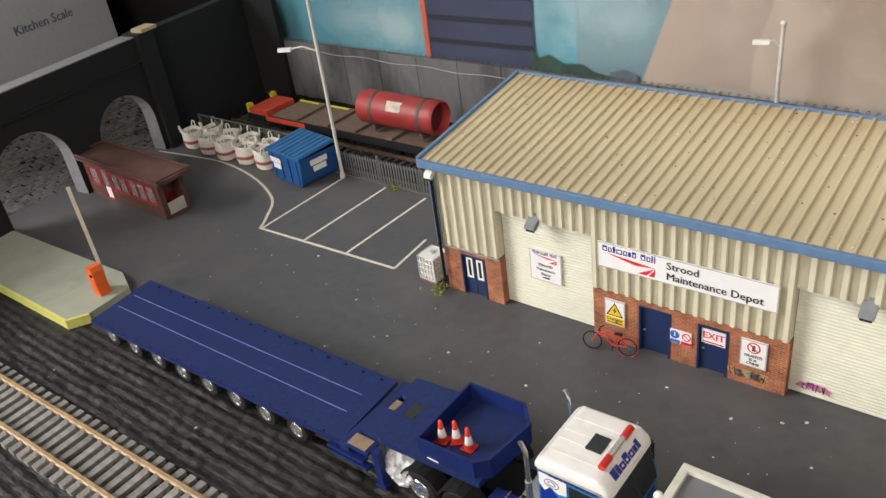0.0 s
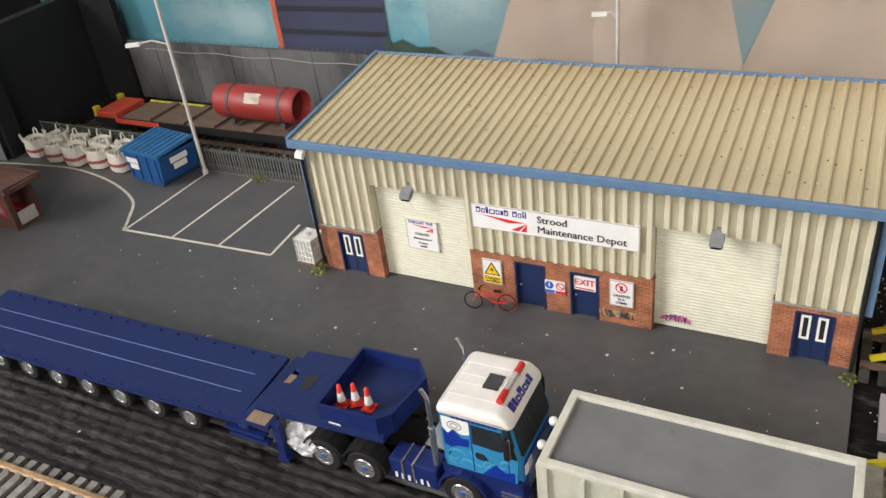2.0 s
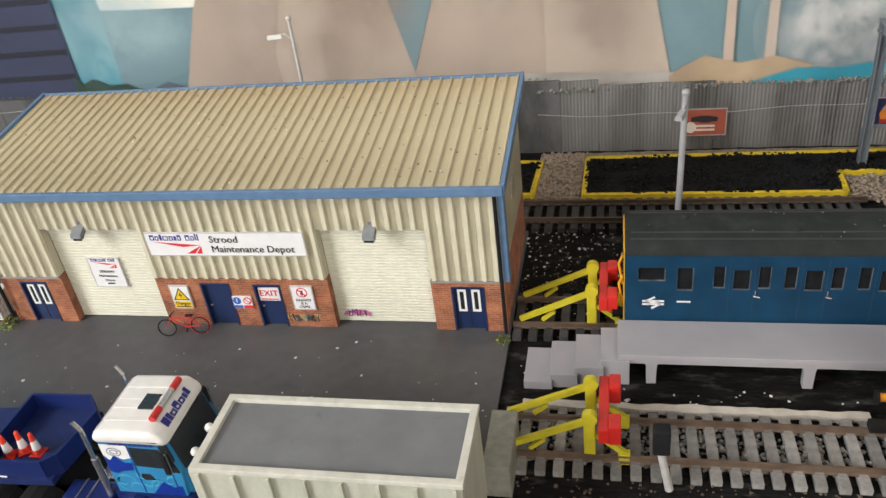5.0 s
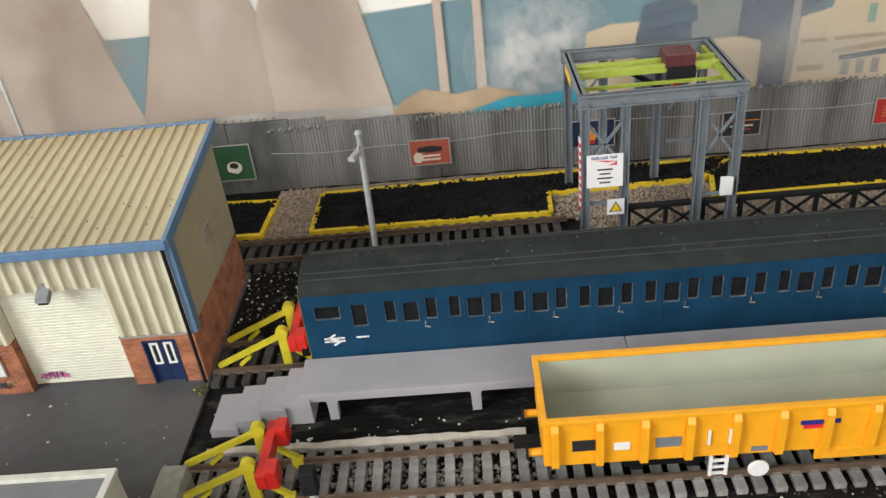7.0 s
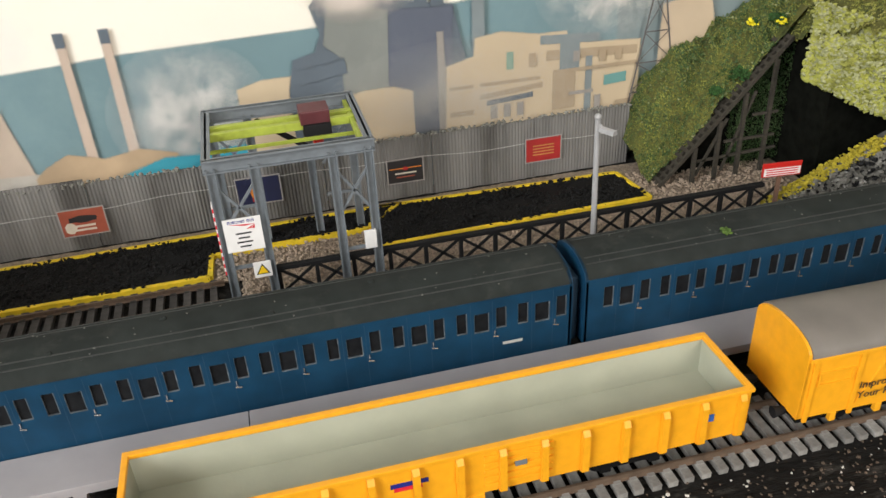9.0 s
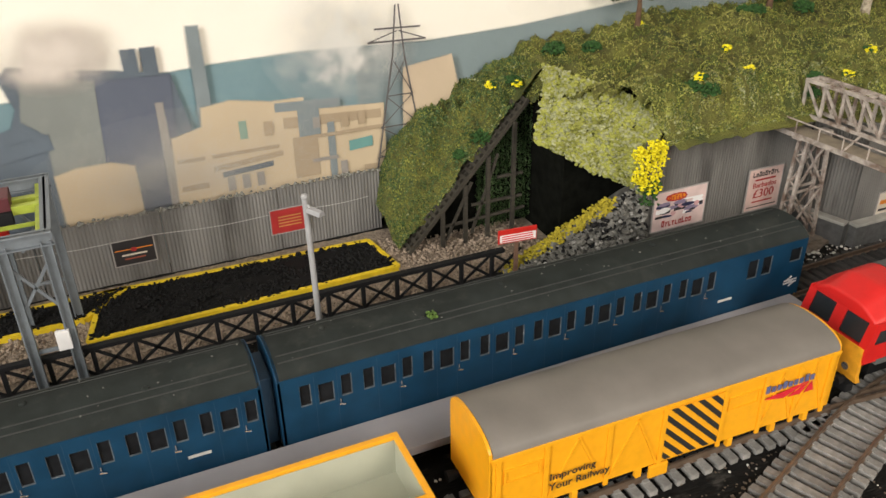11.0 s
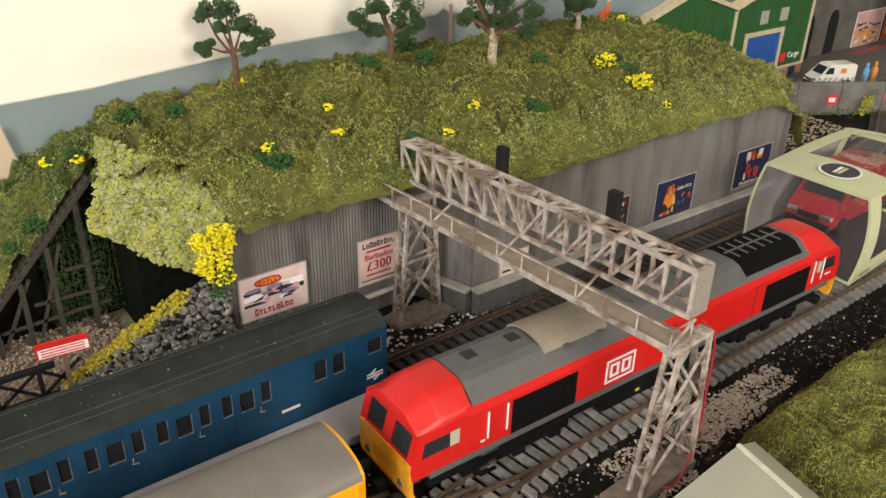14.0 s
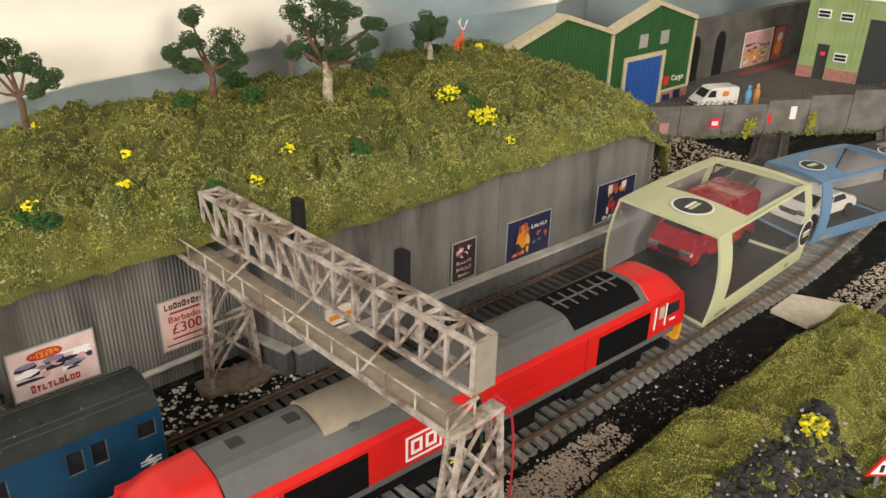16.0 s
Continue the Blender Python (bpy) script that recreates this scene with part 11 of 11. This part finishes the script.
for cx, cz, w, h in ((-250, 62, 80, 26), (-300, 110, 110, 40), (-90, 80, 60, 34), (-180, 150, 130, 50)):
    soft_art("pale_cloud", cx, cz, w, h, (0.42, 0.58, 0.60), 0.65, 22)
for cx, cz, w, h, c in ((840, 195, 220, 50, (0.50, 0.55, 0.58)), (1010, 150, 130, 80, (0.24, 0.32, 0.37)), (500, 300, 500, 80, (0.48, 0.50, 0.52))):
    soft_art("grey_cloud", cx, cz, w, h, c, 1.0, 9, "printed grey-blue cloud")
soft_art("hill_mist", 840, 116, 200, 22, (0.44, 0.44, 0.42), 0.45, 14)
art("cooling_tower", [(-58, 30), (92, 30), (91, 48), (80, 96), (74, 118), (70, 160), (74, 240), (-20, 240), (-24, 160), (-30, 104), (-38, 90), (-55, 43)], TOWER, "printed tan cooling tower")
art("cooling_tower", [(8, 30), (92, 30), (91, 48), (80, 96), (74, 118), (70, 160), (26, 160), (17, 93), (8, 62)], TOWERL)
art("cooling_tower", [(90, 30), (170, 30), (168, 97), (165, 106), (160, 170), (158, 240), (122, 240), (120, 170), (115, 118), (107, 92), (91, 47)], TOWER, "printed tan cooling tower")
art("cooling_tower", [(167, 30), (236, 30), (234, 40), (228, 70), (222, 101), (218, 140), (216, 240), (176, 240), (174, 140), (170, 106), (167, 97)], TOWERL, "printed pale cooling tower")
art("water_wedge", [(80, 92), (107, 92), (91, 47)], HILLBLUE)
art("stone_strip", [(-60, 28), (236, 28), (236, 40), (150, 43), (60, 41), (-20, 44), (-60, 40)], paint("stone_strip", (0.36, 0.34, 0.31), var=0.25, sc=40))
# light and dark patches print soft shading onto the tower faces
for cx, cz, w_, h_, c in ((60, 110, 60, 80, (0.33, 0.25, 0.20)), (138, 90, 30, 70, (0.52, 0.45, 0.38)), (196, 80, 34, 70, (0.36, 0.29, 0.24)), (0, 90, 40, 60, (0.50, 0.42, 0.36))):
    soft_art("tower_weathering", cx, cz, w_, h_, c, 0.7, 28)
art("navy_building", [(-216, 25), (-129, 25), (-129, 150), (-150, 240), (-216, 240)], NAVY, "printed dark navy stacked building")
for z in (52, 68, 84, 100):
    art("navy_band", [(-214, z), (-130, z + 1), (-130, z + 4), (-214, z + 3)], paint("navy_dark", (0.016, 0.018, 0.03)) if z == 52 else bpy.data.materials["paint_navy_dark"])
art("red_mast", [(-219.5, 38), (-215.5, 38), (-213.5, 240), (-217.5, 240)], paint("mast_red", (0.50, 0.10, 0.05)), "printed red mast")
art("dark_bushes", [(-132, 30), (-70, 30), (-74, 42), (-88, 44), (-96, 48), (-108, 47), (-118, 52), (-126, 49), (-132, 54)], paint("bushes", (0.03, 0.06, 0.045), var=0.4, sc=60))
art("small_hut", [(-76, 40), (-58, 40), (-58, 45), (-67, 48), (-76, 45)], SLATE)
for cx in (264, 285):
    art("chimney_stack", [(cx - 2.6, 42), (cx + 2.6, 42), (cx + 2.0, 110), (cx - 2.0, 110)], paint("stack_cream", (0.50, 0.40, 0.33), sc=30) if cx == 264 else bpy.data.materials["paint_stack_cream"], "printed tall chimney")
    art("stack_cap", [(cx - 2.3, 104), (cx + 2.3, 104), (cx + 2.3, 111), (cx - 2.3, 111)], SLATE)
soft_art("smoke_cloud", 318, 62, 44, 40, (0.62, 0.62, 0.60), 0.8, 75, "printed white smoke")
art("sand_heap", [(234, 30), (312, 30), (306, 42), (288, 47), (270, 44), (252, 49), (240, 43), (234, 38)], SAND)
art("cyan_heap", [(274, 28), (362, 28), (352, 41), (334, 41), (318, 39), (300, 40), (286, 36), (277, 33)], CYAN, "printed turquoise heap")
art("storage_tank", [(343, 30), (383, 30), (383, 72), (372, 75.5), (356, 75.5), (343, 72)], BEIGE, "printed beige storage tank")
art("tank_band", [(343, 58), (383, 56), (383, 60), (343, 62)], SLATEL)
art("dark_works", [(370, 30), (370, 67), (374, 84), (386, 87), (390, 96), (386, 111), (391, 116), (440, 108), (462, 104), (464, 94), (468, 75), (470, 30)], SLATE, "printed dark works building")
for u in (441, 450):
    art("flue", [(u, 104), (u + 7, 104), (u + 7, 118), (u, 118)], SLATE)
art("works_face", [(391, 90), (395, 111), (427, 105), (422, 34), (398, 34), (400, 82)], paint("works_grey", (0.20, 0.215, 0.205), sc=20, stain=(0.27, 0.28, 0.26), ss=25), "printed grey works wall")
art("works_dark_face", [(427, 105), (462, 103), (458, 34), (422, 34)], paint("works_blue", (0.095, 0.11, 0.15), sc=20, stain=(0.14, 0.15, 0.18), ss=25))
art("works_step", [(374, 78), (392, 80), (401, 82), (402, 74), (376, 70)], SLATE)
soft_art("works_steam", 412, 119, 34, 20, (0.60, 0.54, 0.49), 1.2, 40)
art("storage_tank", [(399, 30), (437, 30), (437, 59), (426, 62.5), (410, 62.5), (399, 60)], BEIGE)
art("thin_chimney", [(451.5, 30), (457, 30), (456, 90), (452.5, 90)], paint("chimney_grey", (0.27, 0.25, 0.23)))
art("tall_stack", [(472, 60), (480, 60), (479, 126), (473, 126)], SLATEL)
art("yellow_works", [(455, 25), (574, 25), (574, 72), (541, 74), (529, 76), (528, 82), (511, 82), (489, 86), (474, 84), (473, 74), (457, 70)], BEIGE, "printed cream factory buildings")
for pts2, m in (([(476, 48), (514, 51), (514, 54), (476, 51)], BEIGED), ([(480, 44), (508, 46), (508, 49), (480, 47)], SLATE), ([(516, 66), (572, 64), (572, 69), (516, 72)], BEIGED), ([(492, 64), (496, 64), (496, 74), (492, 74)], paint("green_window", (0.20, 0.30, 0.24))), ([(520, 36), (534, 36), (534, 60), (520, 60)], BEIGED), ([(524, 60), (536, 60), (536, 80), (524, 80)], SLATEL), ([(512, 76), (548, 74), (548, 79), (512, 81)], SLATEL), ([(552, 47), (566, 48), (566, 54), (552, 53)], paint("teal_window", (0.12, 0.27, 0.26))), ([(540, 32), (544, 32), (544, 66), (540, 66)], SLATEL)):
    art("factory_detail", pts2, m, feather=0.9)
GREYW = bpy.data.materials["paint_chimney_grey"]
for u0, u1, v0, v1, m in ((458, 472, 40, 43, BEIGED), (458, 472, 56, 58, BEIGED), (476, 512, 56, 58, BEIGED), (482, 486, 36, 44, GREYW), (490, 494, 36, 44, GREYW), (498, 502, 36, 44, GREYW),
                          (530, 545, 44, 46, GREYW), (530, 572, 58, 60, BEIGED), (532, 536, 64, 70, GREYW), (548, 552, 62, 69, BEIGED), (558, 562, 62, 68, BEIGED), (546, 550, 30, 42, GREYW), (560, 571, 34, 37, BEIGED), (505, 509, 64, 72, BEIGED)):
    art("factory_detail", [(u0, v0), (u1, v0), (u1, v1), (u0, v1)], m, feather=0.9)
soft_art("drifting_haze", 470, 52, 90, 36, (0.50, 0.49, 0.46), 0.45, 25)
art("tan_block", [(584, 25), (622, 25), (621, 72), (616, 95), (586, 91)], paint("tan_block", (0.50, 0.40, 0.29), sc=20), "printed tall tan block")
soft_art("smoke_plume", 552, 108, 46, 36, (0.66, 0.65, 0.62), 0.8, 75)
py = []
PYL = paint("pylon", (0.11, 0.10, 0.10))
for (ax, az), (bx, bz), w in ((((566, 22), (580, 98), 1.0)), (((600, 22), (587, 98), 1.0)), (((580, 98), (582.6, 126), 0.9)), (((587, 98), (584.4, 126), 0.9)), (((566, 107), (600, 106), 1.0)), (((570, 114), (597, 113), 0.9)), (((566, 107), (583, 112), 0.6)), (((600, 106), (584, 112), 0.6)), (((568, 40), (597, 42), 0.7)), (((571, 58), (594, 58), 0.7)), (((575, 76), (591, 76), 0.7)), (((568, 24), (597, 42), 0.5)), (((598, 24), (569, 42), 0.5)), (((569, 42), (594, 58), 0.5)), (((597, 42), (571, 58), 0.5)), (((571, 58), (591, 76), 0.5)), (((594, 58), (575, 76), 0.5)), (((575, 76), (587, 96), 0.5)), (((591, 76), (580, 96), 0.5))):
    d = Vector((bx - ax, 0, bz - az)).normalized()
    n2 = (-d.z * w / 2, d.x * w / 2)
    art("pylon_bar", [(ax + n2[0], az + n2[1]), (bx + n2[0], bz + n2[1]), (bx - n2[0], bz - n2[1]), (ax - n2[0], az - n2[1])], PYL, feather=0.4)
q = B()
flat(q, [(1133.6, 588.6, -25), (1262, 661.4, -25), (1262, 661.4, 118), (1133.6, 588.6, 122)])
flat(q, [(1262, 661.4, -25), (1900, 661.2, -25), (1900, 661.2, 112), (1262, 661.4, 118)])
part("far_hills", q, HILLGREY, bd)
art("grey_ruin", [(846, 96), (888, 96), (888, 118), (880, 124), (868, 116), (852, 119)], paint("ruin", (0.17, 0.18, 0.19), var=0.2, sc=50))
art("ruin_post", [(884.5, 94), (887.5, 94), (887.5, 126), (884.5, 126)], paint("ruin_post", (0.33, 0.22, 0.19)))

# ---- kitchen scale carton standing behind the viaduct ----
ck = thing("scale_carton", -538, 456, -2.2, 98, "white kitchen scale carton standing behind the viaduct", "carton")
CARTON = mat("carton_white", (0.46, 0.45, 0.45), 0.5, var=0.05)
part("carton_body", box(B(), -215, 94, 0, 90, 0, 230, 0.6), CARTON, ck)
letters(ck, "Kitchen Scale", 57, 76, 10.6, mat("carton_print", (0.10, 0.11, 0.15), 0.6), "RIGHT", y=-0.2)
part("text_bar", box(B(), -40, -26, -0.4, -0.1, 60, 63), bpy.data.materials["carton_print"], ck)
part("text_bar", box(B(), -31, -25, -0.4, -0.1, 72.5, 78), bpy.data.materials["carton_print"], ck)
dp = thing("dark_panel", label="dark board closing the end of the layout", category="board", kind="structure")
part("end_board", box(B(), -700, -690, 150, 900, -30, 400), BLACK, dp)
part("back_board", box(B(), -690, -455, 585, 592, -30, 330), BLACK, dp)

ab = thing("ground_behind", label="dark cobbled ground behind the viaduct arches", category="ground", kind="structure")
COBBLE = mat("dark_cobbles", (0.13, 0.122, 0.115), 0.6, var=0.5, scale=170, stain=(0.03, 0.03, 0.03), stain_scale=60, stain_at=0.5, stain_mix=0.6, bump=0.6, bump_scale=400, bump_dist=0.0008)


def cobbles(x, y):
    row = math.floor(x / 7.0)
    u, v = x / 7.0 - row, (y / 10.5 + 0.5 * (row % 2)) % 1.0
    edge = min(u, 1 - u) * 7.0, min(v, 1 - v) * 10.5
    return 1.5 * smooth01(min(edge) / 1.8) + 1.1 * noise.noise((row * 3.1, math.floor(y / 10.5 + 0.5 * (row % 2)) * 1.7, 0)) + 0.4 * noise.noise((x * 0.3, y * 0.3, 2))


part("dark_ground", box(B(), -690, -384, 60, 590, -8, -2.6), BLACK, ab)
sheet("cobbled_surface", -600, -384, 290, 560, 1.75, -2.0, cobbles, COBBLE, ab)

# ---- the room round the layout ----
def room(name, label, *a):
    return tagged(part(name, box(B(), *a), PINK), label, name.split("_")[0], kind="structure")


room("wall_back", "plain pale room wall behind the layout", -1500, 2500, 1200, 1260, -900, 1500)
room("wall_right", "plain pale room wall", 2500, 2560, -1500, 1260, -900, 1500)
wl = holed(B(), -1500, 1260, -900, 1500, [(-1450, -400, 350, 1450)], 0, 60)
bmesh.ops.rotate(wl, cent=(0, 0, 0), matrix=Matrix.Rotation(radians(90), 3, "Z"), verts=wl.verts)
bmesh.ops.translate(wl, vec=(-1500, 0, 0), verts=wl.verts)
tagged(part("wall_left", wl, PINK), "pale room wall with a tall window", "wall", kind="structure")
# opening added round the fill lamp, out of view
tagged(part("wall_front", holed(B(), -1500, 2500, -900, 1500, [(450, 1350, 300, 1350)], -1560, -1500), PINK), "unseen pale room wall with an opening added for the fill light", "wall", kind="structure")
tagged(part("ceiling", box(B(), -1560, 2560, -1560, 1260, 1500, 1560), mat("ceiling_white", (0.78, 0.77, 0.75), 0.9)), "white room ceiling", "ceiling", kind="structure")
tagged(part("room_floor", box(B(), -1560, 2560, -1560, 1260, -960, -900), mat("floor_brown", (0.22, 0.17, 0.13), 0.8)), "brown room floor", "floor", kind="structure")

# ---- the table that carries the layout ----
tb = thing("layout_table", label="plain wooden table frame carrying the model railway", category="table", kind="structure")
TABLEWOOD = mat("table_pine", (0.30, 0.20, 0.11), 0.7, var=0.2, scale=30, grain=(0.2, 1, 1))
part("tabletop", box(B(), -700, 1900, 130, 900, -40, -16, 1), TABLEWOOD, tb)
for x in (-640, 600, 1840):
    for y in (190, 840):
        part("leg", box(B(), x - 25, x + 25, y - 25, y + 25, -900, -40, 1), TABLEWOOD, tb)
